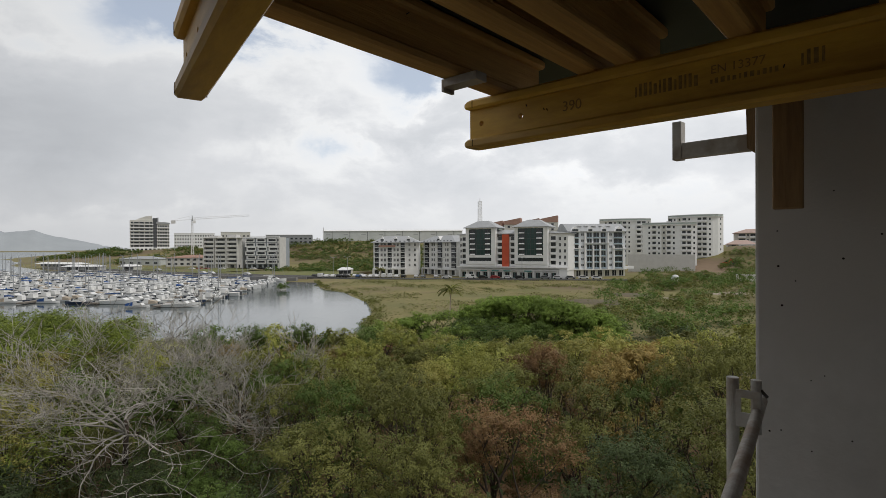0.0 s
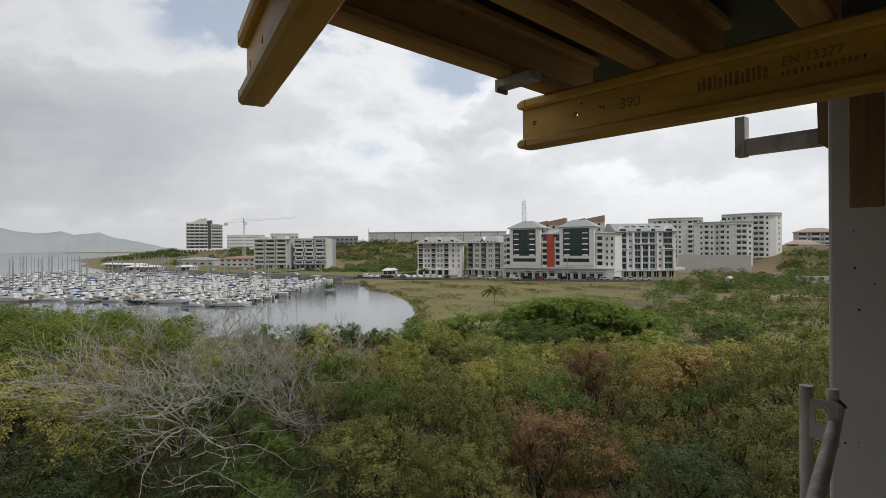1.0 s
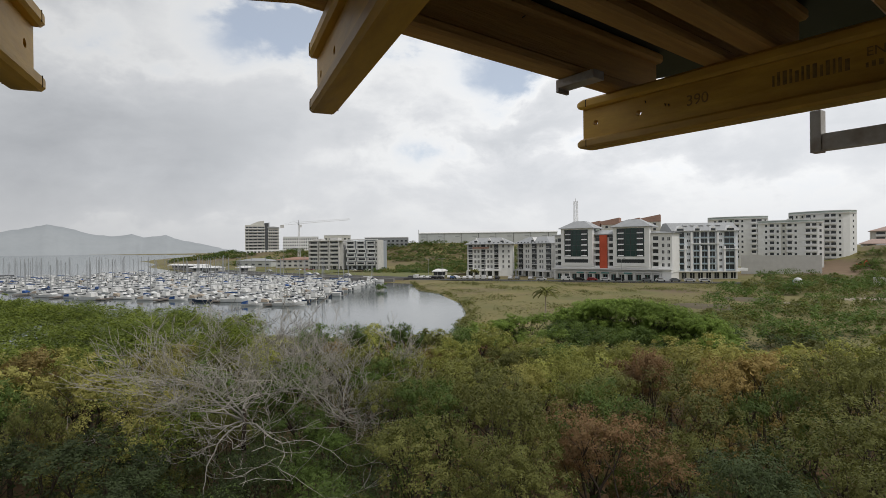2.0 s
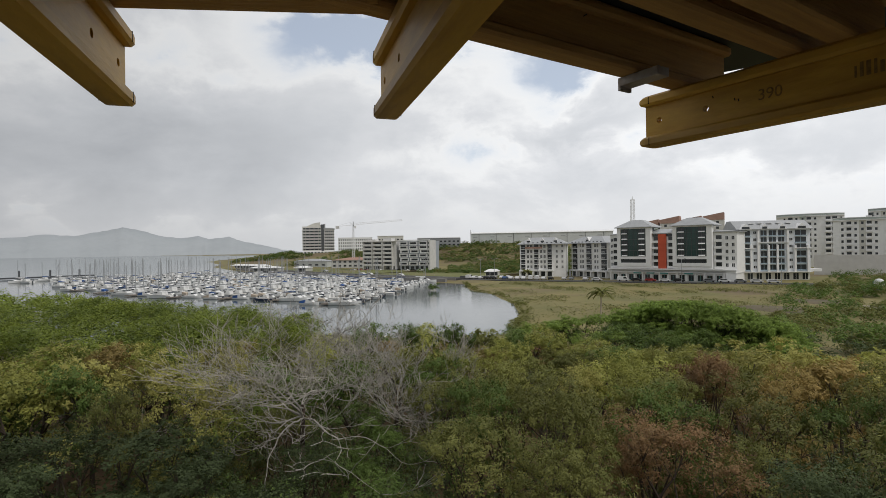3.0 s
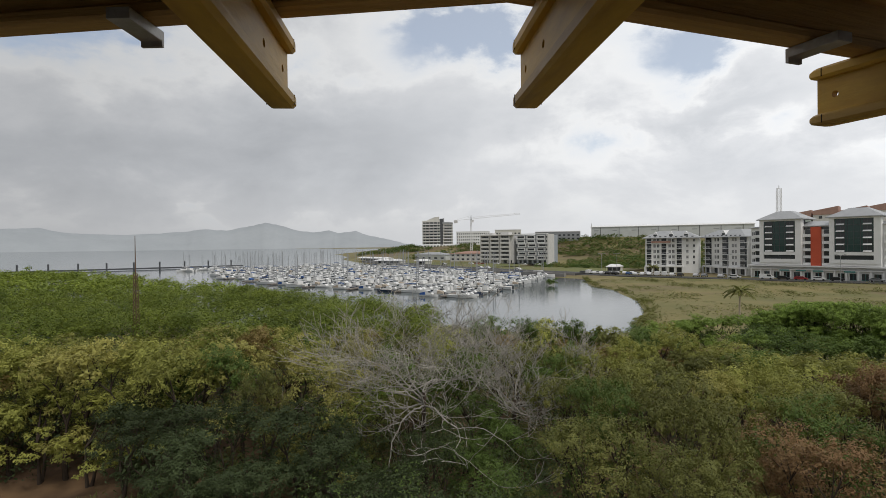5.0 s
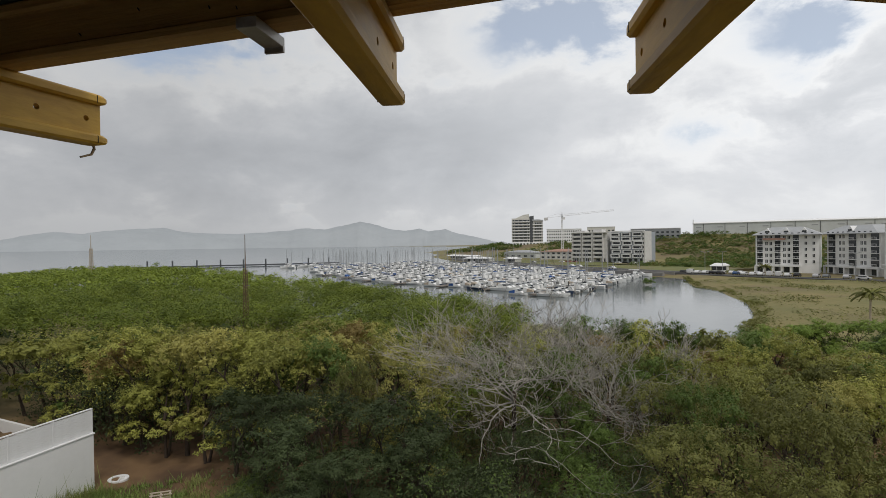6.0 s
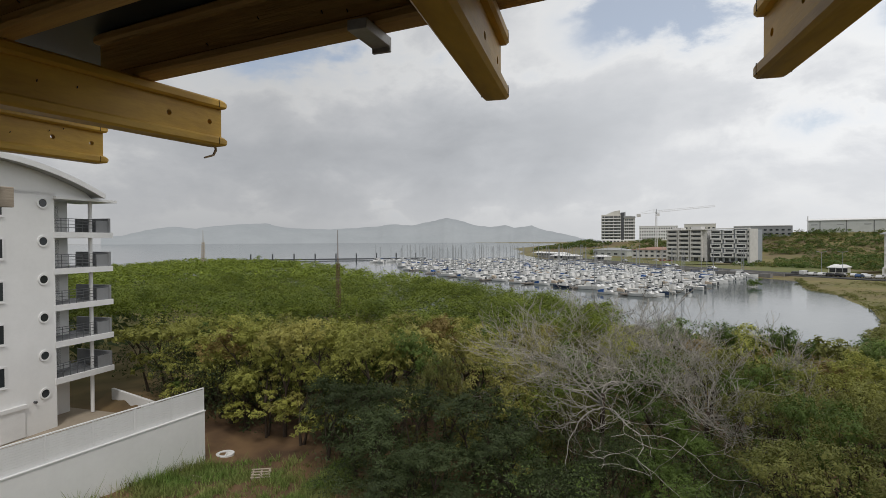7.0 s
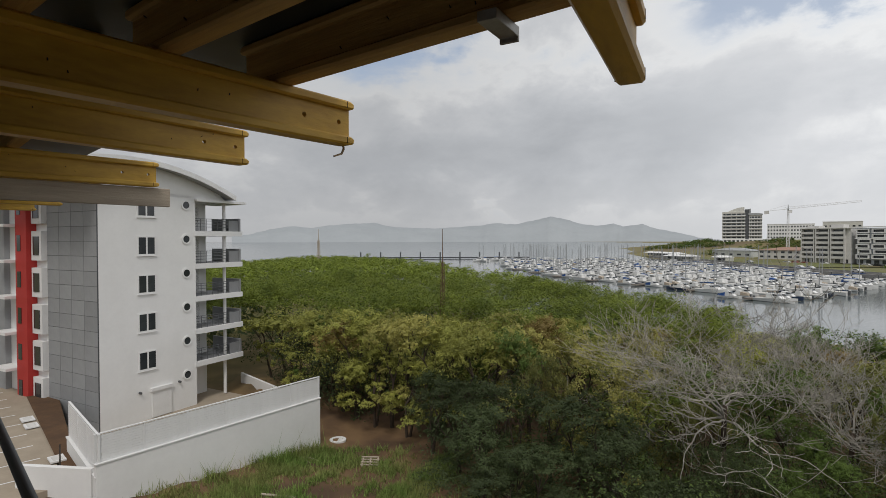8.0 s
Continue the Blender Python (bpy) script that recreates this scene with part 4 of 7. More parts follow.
    grove = [(-9.5, 70, 6.6, 3.2), (-7.4, 72, 6.6, 3.0), (-13.5, 66, 6.2, 2.4), (-11.6, 68, 6.2, 3.0)]
    for k in range(40):
        az, d = -5.4 + 16.6 * ((k * 0.618) % 1.0), 64 + 14 * ((k * 0.381) % 1.0)
        dome = 1 - abs((az - 2.6) / 9.0) ** 2.4
        grove.append((az, d, min(4.6 + 4.0 * dome + rnd.uniform(-0.5, 0.5), 15 - 0.086 * d + rnd.uniform(-0.4, 0.3)), rnd.uniform(2.7, 3.6)))
    for az, d, top, w in grove:
        plant("marsh_tree", az, d, top, w, rnd)
        spots.append((az, d, w))
    tries = 0
    while len(spots) < 284 and tries < 14000:
        tries += 1
        az, d = rnd.uniform(-98, 34), 13 * (76 / 13) ** rnd.random()
        if az < -66 and d < 38 + (-66 - az) * 0.15:
            continue
        if az < -79 and d < 46 + (-79 - az) * 1.5:
            continue
        if (az < -60 and d > 56) or (-60 <= az < -44 and d > 42):
            continue
        if -66 <= az < -28 and d < 24:
            continue
        if -47 < az < -24 and d < 39:
            continue
        if az > 8 and d > 58:
            continue
        w = rnd.uniform(2.3, 3.6) * (1 if d < 40 and az > -50 else 1.15)
        x, y = d * math.sin(radians(az)), d * math.cos(radians(az))
        if shore_distance(np.array([x]), np.array([y]))[0] < 4:
            continue
        if any(math.hypot(x - b * math.sin(radians(a)), y - b * math.cos(radians(a))) < (w + ww) * 0.54 for a, b, ww in spots):
            continue
        top = min(rnd.uniform(8.6, 10.2) - (0.9 if d < 20 else 0), sight_top(az, d) - rnd.uniform(0.0, 0.7))
        if top < 3.2:
            continue
        left = az < -44
        if left and d < 28:
            pool = ["dark_tree"] * 3 + ["green_tree"] + ["olive_tree"]
        elif left:
            pool = ["pale_olive_tree"] * 5 + ["yellowing_tree", "amber_tree"] + ["olive_tree"] * 3 + ["green_tree"] * 2
        elif d < 28:
            pool = ["olive_tree"] * 6 + ["rusty_tree"] * 2 + ["green_tree"] * 2
        else:
            pool = ["pale_olive_tree"] * 6 + ["olive_tree"] * 2 + ["yellowing_tree", "amber_tree", "green_tree", "rusty_tree"]
        if az < -20:
            pool = [p for p in pool if p != "rusty_tree"]
        plant(rnd.choice(pool), az, d, top, w, rnd)
        spots.append((az, d, w))
    # a row that closes the view down to the near shore
    for kind, az, d, w in (("green_tree", -27, 44, 2.8), ("pale_olive_tree", -24.2, 46, 3.0), ("green_tree", -21.5, 44, 2.8), ("olive_tree", -18.6, 47, 3.0), ("green_tree", -16.2, 45, 2.8), ("pale_olive_tree", -13.4, 43, 3.0), ("pale_olive_tree", -9.8, 41, 3.2), ("green_tree", -30, 42, 2.8), ("pale_olive_tree", -6.0, 40, 3.2), ("amber_tree", 10.6, 36, 3.0), ("pale_olive_tree", 1.8, 41, 3.2)):
        plant(kind, az, d, sight_top(az, d) + rnd.uniform(0.0, 0.3) + (0.9 if -31 < az < -13 else 0.0), w, rnd, 1.4)


forest()
for pool in KINDS.values():
    for o in pool:
        if o.name not in USED:
            for c in list(o.children):
                bpy.data.objects.remove(c)
            bpy.data.objects.remove(o)

for seed, az, d, top, w, turn, n_arm, fork, lean, lab in (
    (21, -38.4, 25.0, 12.5, 6.6, 0, 11, 0.58, -2.0, "wide spreading bare tree with pale tangled branches"),
    (4, -28.5, 28.0, 11.0, 4.6, 10, 8, 0.55, None, "leafless pale tree beside the spreading one"),
    (8, -33.0, 36.0, 10.9, 4.6, 200, 8, 0.5, None, "leafless grey tree behind the spreading one"),
    (6, -22.5, 33.0, 10.2, 3.2, 90, 6, 0.5, None, "small leafless tree with grey twigs")):
    x, y, g = polar(az, d)
    o = bare_tree(seed, top - g, w, lab, n_arm, fork, lean)
    o.matrix_basis = pose(x, y, g, 0, 0, turn)


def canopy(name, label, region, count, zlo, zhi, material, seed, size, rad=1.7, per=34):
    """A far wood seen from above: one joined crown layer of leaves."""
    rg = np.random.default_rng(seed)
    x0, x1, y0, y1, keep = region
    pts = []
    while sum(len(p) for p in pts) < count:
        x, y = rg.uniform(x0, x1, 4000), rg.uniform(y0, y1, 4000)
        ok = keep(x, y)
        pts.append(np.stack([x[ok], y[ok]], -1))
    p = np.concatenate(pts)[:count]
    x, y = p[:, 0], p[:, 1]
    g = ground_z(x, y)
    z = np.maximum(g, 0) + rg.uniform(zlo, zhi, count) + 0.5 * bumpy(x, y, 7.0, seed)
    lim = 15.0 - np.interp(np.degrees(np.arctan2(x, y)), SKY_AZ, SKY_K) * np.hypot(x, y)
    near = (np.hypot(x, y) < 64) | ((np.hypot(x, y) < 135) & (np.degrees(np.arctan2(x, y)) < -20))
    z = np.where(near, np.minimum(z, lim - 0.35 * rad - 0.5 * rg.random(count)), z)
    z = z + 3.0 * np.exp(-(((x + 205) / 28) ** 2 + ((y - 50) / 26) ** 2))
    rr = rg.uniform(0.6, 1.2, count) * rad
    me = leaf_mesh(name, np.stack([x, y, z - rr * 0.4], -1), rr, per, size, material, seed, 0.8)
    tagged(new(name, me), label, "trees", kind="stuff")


def keep_mang(x, y, near=False):
    r, az = np.hypot(x, y), np.degrees(np.arctan2(x, y))
    d = shore_distance(x, y)
    return (d > -2) & (r > np.where(az > -60, 39, np.where(az > -79, 52, 60))) & (r < 300) & (az > -112) & (az < -38)


def crowns(name, label, region, count, zlo, zhi, material, seed, size, rad, clumps, per, capped=True):
    """A wood seen from above: round crowns side by side, each of many leaf clumps, with dark gaps between."""
    rg = np.random.default_rng(seed)
    x0, x1, y0, y1, keep = region
    px, py = [], []
    while len(px) < count:
        x, y = rg.uniform(x0, x1, 3000), rg.uniform(y0, y1, 3000)
        ok = keep(x, y)
        px, py = np.concatenate([px, x[ok]]), np.concatenate([py, y[ok]])
    x, y = px[:count], py[:count]
    r = rg.uniform(0.65, 1.25, count) * rad
    az, d = np.degrees(np.arctan2(x, y)), np.hypot(x, y)
    top = np.maximum(ground_z(x, y), 0) + rg.uniform(zlo, zhi, count) + 0.6 * bumpy(x, y, 13.0, seed)
    lim = 15.0 - np.interp(az, SKY_AZ, SKY_K) * d
    if capped:
        top = np.minimum(top, lim + rg.uniform(-1.5, 0.35, count))
    th, ph = np.arccos(rg.uniform(-0.15, 1, (count, clumps))), rg.uniform(0, 2 * np.pi, (count, clumps))
    k = r[:, None] * rg.uniform(0.75, 1.0, (count, clumps))
    c = np.stack([x[:, None] + k * np.sin(th) * np.cos(ph), y[:, None] + k * np.sin(th) * np.sin(ph), (top - r * 0.75)[:, None] + 0.75 * k * np.cos(th)], -1).reshape(-1, 3)
    me = leaf_mesh(name, c, np.repeat(r * 0.30, clumps), per, size, material, seed, 1.1)
    tagged(new(name, me), label, "trees", kind="stuff")


crowns("mangrove_wood", "dense bright green mangrove wood reaching to the marina", (-110, -25, -20, 75, lambda x, y: keep_mang(x, y) & (np.hypot(x, y) < 92)), 500, 7.2, 9.0, M_LEAF_MANG, 7, 0.125, 2.4, 20, 34)
crowns("far_mangrove_wood", "dense bright green mangrove wood out to the lagoon's mouth", (-260, -40, -70, 90, lambda x, y: keep_mang(x, y) & (np.hypot(x, y) >= 92)), 1250, 7.4, 9.6, M_LEAF_MANG, 9, 0.28, 2.9, 12, 16)
# a dark layer under the crowns paints the shade in their gaps
canopy("mangrove_shade", "dark leaf layer standing for shade inside the mangrove wood", (-260, -25, -70, 90, keep_mang), 1500, 3.6, 5.2, M_LEAF_DARK, 27, 0.7, 3.4, 10)


# ================= distance =================
def ridge(name, line, d, material, label):
    """A mountain chain: azimuth and height of its crest, with spurs that run down to the water."""
    rnd = random.Random(3)
    sub, pts = 5, []
    for k in range(len(line) - 1):
        for q in range(sub):
            u = q / sub
            pts.append((line[k][0] * (1 - u) + line[k + 1][0] * u, line[k][1] * (1 - u) + line[k + 1][1] * u + rnd.uniform(-2.5, 2.5)))
    pts.append(line[-1])
    vs, fs = [], []
    for az, h in pts:
        j = rnd.uniform(-0.005, 0.005)
        for dd, hh in ((d, -2.0), (d * (1.03 + j), h * 0.3), (d * (1.07 + j), h * (0.62 + 3 * j)), (d * 1.12, h), (d * 1.22, -2.0)):
            vs.append((dd * math.sin(radians(az)), dd * math.cos(radians(az)), hh))
    for k in range(len(pts) - 1):
        for j in range(4):
            fs.append((5 * k + j, 5 * k + j + 1, 5 * k + j + 6, 5 * k + j + 5))
    tagged(part(name, Build().add(vs, fs), material, smooth=True), label, "mountains", kind="structure")


# the haze of the distance is put into this pale grey-blue colour
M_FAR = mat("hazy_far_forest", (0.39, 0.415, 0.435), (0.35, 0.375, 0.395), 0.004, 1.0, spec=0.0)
RIDGE = [(-87.8, 47), (-86.2, 61), (-84.2, 99), (-82.0, 128), (-80.0, 112), (-78.8, 129), (-75.9, 147), (-73.4, 156), (-71.3, 122), (-69.7, 117), (-66.9, 108), (-64.1, 121), (-61.7, 134), (-60.6, 152), (-58.2, 142), (-56.4, 170), (-54.5, 202), (-52.7, 177), (-51.5, 144), (-49.6, 124), (-48.1, 142), (-47.2, 118), (-45.3, 135), (-44.1, 101), (-42.3, 72), (-40.5, 38), (-39.6, 19)]
ridge("backdrop_mountains", RIDGE, 3900, M_FAR, "mountains across the bay, haze painted in as pale grey")

# ================= far buildings =================
def box_part(name, parent, material, x0, x1, y0, y1, z0, z1, label="", bevel=0.0):
    return part(name, Build().box(x0, x1, y0, y1, z0, z1), material, parent, label, bevel=bevel)


def building(name, label, a, b, z0, category="building", group=""):
    """An empty at the front's left foot; x runs along the front, y away from the shore side."""
    turn = math.degrees(math.atan2(b[1] - a[1], b[0] - a[0]))
    return thing(name, label, category, group or "buildings of the quarter", pose(a[0], a[1], z0, 0, 0, turn)), math.hypot(b[0] - a[0], b[1] - a[1])


def window_grid(parent, xs, zs, w, h, y, material, name="window", sill=None, deep=0.15):
    """Windows set back in the front, with a frame and where wanted a sill."""
    me = Build().box(-w / 2, w / 2, -0.02, deep, -h / 2, h / 2).mesh(name, material)
    fr = None
    if sill:
        f = Build()
        f.box(-w / 2 - 0.1, w / 2 + 0.1, -0.12, 0.0, -h / 2 - 0.12, -h / 2)
        f.box(-0.05, 0.05, -0.06, 0.0, -h / 2, h / 2)
        fr = f.mesh("frame", sill)
    for z in zs:
        for x in xs:
            o = part(name, me, None, parent)
            o.matrix_basis = pose(x, y, z)
            if fr:
                part("frame", fr, None, o)


def balcony_grid(parent, xs, zs, w, deep, material, rail, y=0.0, h=1.0):
    """Balconies with floor, parapet or rail, and the dark opening behind."""
    fl = Build().box(-w / 2, w / 2, -deep, 0.0, -0.18, 0.0).mesh("balcony", material)
    pa = Build()
    if rail == "solid":
        pa.box(-w / 2, w / 2, -deep, -deep + 0.12, 0.0, h)
    else:
        pa.box(-w / 2, w / 2, -deep, -deep + 0.05, h - 0.08, h)
        for k in range(int(w / 0.5) + 1):
            pa.box(-w / 2 + 0.5 * k, -w / 2 + 0.5 * k + 0.05, -deep, -deep + 0.05, 0, h)
    rm = pa.mesh("railing", rail if rail != "solid" else material)
    gl = Build().box(-w / 2 + 0.3, w / 2 - 0.3, -0.03, 0.2, 0.05, 2.35).mesh("glazed_door", M_GLASS)
    for z in zs:
        for x in xs:
            o = part("balcony", fl, None, parent)
            o.matrix_basis = pose(x, y, z)
            part("railing", rm, None, o)
            part("glazed_door", gl, None, o)


def hip_roof(parent, x0, x1, y0, y1, z, h, material, over=0.6, name="roof", flat=0.25):
    cx, cy = (x0 + x1) / 2, (y0 + y1) / 2
    b = Build()
    lo = [(x0 - over, y0 - over, z), (x1 + over, y0 - over, z), (x1 + over, y1 + over, z), (x0 - over, y1 + over, z)]
    f = flat
    hi = [(cx + (p[0] - cx) * f, cy + (p[1] - cy) * f, z + h) for p in lo]
    lo0 = [(p[0], p[1], z - 0.25) for p in lo]
    b.add(lo0 + lo + hi, [(3, 2, 1, 0), (8, 9, 10, 11)] + [(k, (k + 1) % 4, 4 + (k + 1) % 4, 4 + k) for k in range(4)] + [(4 + k, 4 + (k + 1) % 4, 8 + (k + 1) % 4, 8 + k) for k in range(4)])
    return part(name, b, material, parent)


def gable(parent, x0, x1, y0, y1, z, h, material, name="gable_roof"):
    b = Build().prism([(x0, z), (x1, z), (x1, z + 0.12), ((x0 + x1) / 2, z + h), (x0, z + 0.12)], y0, y1)
    return part(name, b, material, parent)


def floors(n, z, fh):
    return [z + fh * k for k in range(n)]


def make_shop_block():
    """White block of flats with two green glazed bays, an orange stripe and shops below."""
    o, w = building("shop_apartment_block", "white apartment block with two green glazed bays and an orange stripe", (-23.9, 241.0), (23.2, 226.5), 0.7)
    f = lambda u: u * w
    box_part("wall", o, M_WHITE, 0, w, 0.0, 15, 3.6, 19.6)
    box_part("shop_floor", o, M_WHITE2, 0.3, w - 0.3, -0.6, 14.5, 0, 3.6)
    box_part("canopy", o, M_WHITE2, -0.4, w + 0.2, -1.8, 0.0, 3.45, 3.75)
    for k in range(15):
        box_part("shop_pillar", o, M_WHITE, 0.4 + k * (w - 1.3) / 14, 0.9 + k * (w - 1.3) / 14, -1.6, -1.2, 0, 3.5)
    window_grid(o, [2.5 + k * (w - 5) / 13 for k in range(14)], [1.5], 1.9, 2.2, -0.65, M_GLASS, "shop_window", M_TEAL)
    for u in (0.25, 0.36, 0.47, 0.66):
        box_part("shop_sign", o, M_TEAL, f(u) - 1.6, f(u) + 1.6, -1.9, -1.8, 3.0, 3.5)
    for u0, u1 in ((0.084, 0.368), (0.545, 0.838)):
        x0, x1 = f(u0), f(u1)
        box_part("bay", o, M_WHITE, x0, x1, -2.2, 0.0, 5.2, 22.4)
        gx0, gx1 = x0 + 1.5, x1 - 1.9
        fr = Build()
        for a0, a1, b0, b1 in ((x0, gx0, 6.2, 22.4), (gx1, x1, 6.2, 22.4), (gx0, gx1, 21.7, 22.4), (gx0, gx1, 9.0, 10.1), (gx0, gx1, 6.2, 7.5)):
            fr.box(a0, a1, -2.75, -2.2, b0, b1)
        part("bay_frame", fr, M_WHITE, o)
        box_part("bay_glazing", o, M_GREENGLASS, gx0, gx1, -2.30, -2.20, 10.1, 21.7, "dark green curtain glazing")
        box_part("slot_window", o, M_GLASS, gx0, gx1, -2.30, -2.20, 7.5, 9.0)
        aw = Build().box(-1.2, 1.2, -0.75, 0.0, -0.10, 0.0).add([(-1.2, -0.75, 0.0), (1.2, -0.75, 0.0), (1.2, -0.25, 0.42), (-1.2, -0.25, 0.42), (-1.2, -0.70, -0.05), (1.2, -0.70, -0.05), (1.2, -0.20, 0.37), (-1.2, -0.20, 0.37)],
                                                                  [(0, 1, 2, 3), (7, 6, 5, 4), (0, 3, 7, 4), (1, 5, 6, 2), (3, 2, 6, 7), (0, 4, 5, 1)]).mesh("bay_balcony", M_WHITE2)
        dark = Build().box(-1.3, 1.3, -0.05, 0.0, 0.1, 1.9).mesh("bay_window", M_GLASS)
        for z in floors(5, 10.3, 2.32):
            for x in (gx0 + 1.7, gx1 - 1.7):
                q = part("bay_balcony", aw, None, o)
                q.matrix_basis = pose(x, -2.32, z)
                q = part("bay_window", dark, None, o)
                q.matrix_basis = pose(x, -2.30, z)
            box_part("transom", o, M_RAIL, gx0, gx1, -2.36, -2.30, z - 0.06, z + 0.04)
        for k in range(1, 6):
            xx = gx0 + (gx1 - gx0) * k / 6
            box_part("mullion", o, M_RAIL, xx - 0.05, xx + 0.05, -2.38, -2.30, 10.1, 21.7)
        hip_roof(o, x0, x1, -2.6, 9, 22.4, 3.0, M_ROOFGREY, 0.9, "bay_roof", 0.32)
        box_part("roof_light", o, M_GLASS, (x0 + x1) / 2 - 2.2, (x0 + x1) / 2 + 2.2, 1.9, 4.4, 25.2, 25.5)
        box_part("roof_light", o, M_WHITE2, (x0 + x1) / 2 - 3.0, (x0 + x1) / 2 + 1.0, -1.6, -0.4, 23.4, 23.6)
    box_part("orange_stripe", o, M_ORANGE, f(0.418), f(0.482), -0.9, 0.0, 4.9, 19.2, "orange-red painted stripe")
    box_part("podium_ledge", o, M_WHITE2, -0.2, w + 0.2, -2.9, 0.0, 4.7, 5.1)
    box_part("attic_band", o, M_GLASS, f(0.37), f(0.545), -0.05, 0.1, 18.2, 19.2)
    zs = floors(5, 5.4, 2.6)
    balcony_grid(o, [f(0.395), f(0.515)], zs, 2.4, 1.2, M_WHITE2, "solid", h=0.8)
    balcony_grid(o, [f(0.052), f(0.875)], zs, 2.6, 1.2, M_WHITE2, "solid", h=0.8)
    window_grid(o, [f(0.018), f(0.932), f(0.975)], [z + 1.3 for z in zs], 0.9, 1.3, -0.02, M_GLASS, sill=M_WHITE2)
    box_part("shop_end", o, M_WHITE, f(0.93), w, -1.7, 0.0, 0.0, 4.7)
    hip_roof(o, 0, w, 0, 15, 19.6, 1.8, M_ROOFGREY, 0.8)


def make_glass_block():
    o, w = building("gabled_apartment_block", "white apartment block with dark glazing and a row of small gables", (24.6, 240.0), (50.5, 246.5), 0.7)
    f = lambda u: u * w
    box_part("wall", o, M_BLUEWHITE, 0, w, 0, 15, 3.4, 20.2)
    box_part("plinth", o, M_CREAM, 0, w, 0.5, 14.5, 0, 3.4)
    box_part("ledge", o, M_WHITE2, -0.3, w + 0.3, -1.0, 0.2, 3.3, 3.6)
    window_grid(o, [f(0.06 + 0.125 * k) for k in range(8)], [1.7], 1.9, 2.5, 0.45, M_GLASS, "shop_window", M_WHITE2)
    for u, ww in ((0.11, 3.9), (0.37, 2.2), (0.49, 2.6), (0.61, 2.2), (0.87, 3.9)):
        for z in floors(6, 4.2, 2.72):
            wx = f(u)
            window_grid(o, [wx], [z + 1.1], ww, 2.0, -0.03, M_GLASS, "glazed_loggia", M_BLUE)
            box_part("loggia_slab", o, M_BLUE, wx - ww / 2 - 0.1, wx + ww / 2 + 0.1, -0.7, 0, z - 0.25, z)
    for u in (0.03, 0.19, 0.29, 0.43, 0.55, 0.69, 0.79, 0.96):
        box_part("pilaster", o, M_WHITE2, f(u) - 0.35, f(u) + 0.35, -0.8, 0, 3.6, 20.0 if u in (0.29, 0.69) else 14.0)
    for u0, u1, z in ((0.0, 0.23, 12.6), (0.27, 0.71, 15.0), (0.76, 1.0, 12.6)):
        box_part("cornice", o, M_WHITE2, f(u0), f(u1), -1.1, 0, z, z + 0.35)
    window_grid(o, [f(0.25), f(0.74)], [z + 1.2 for z in floors(6, 4.2, 2.72)], 1.1, 1.0, -0.02, M_GLASS, "window", M_WHITE2)
    part("roof", Build().prism([(-1.0, 20.2), (14, 20.2), (14, 20.5), (9.5, 24.0), (5.5, 24.0), (-1.0, 20.5)], -0.5, w + 0.5, pose(0, 0, 0, 0, 0, 90) @ Matrix.Diagonal((1, -1, 1, 1))), M_ROOFGREY, o)
    for u, ww in ((0.11, 4.6), (0.37, 3.0), (0.61, 3.0), (0.87, 4.6)):
        gable(o, f(u) - ww / 2, f(u) + ww / 2, -1.2, 6, 20.3, 2.3, M_WHITE2)
        box_part("gable_window", o, M_GLASS, f(u) - ww * 0.3, f(u) + ww * 0.3, -1.25, -1.15, 20.5, 21.4)
    for u in (0.24, 0.36, 0.49, 0.62, 0.75):
        sk = box_part("roof_light", o, M_WHITE2, f(u) - 1.0, f(u) + 1.0, 2.2, 4.2, 22.7, 23.0)
        sk.matrix_basis = pose(0, 0, 0.05)
    box_part("side_ramp", o, M_WHITE2, w, w + 4.5, 1, 6, 3.5, 4.6)


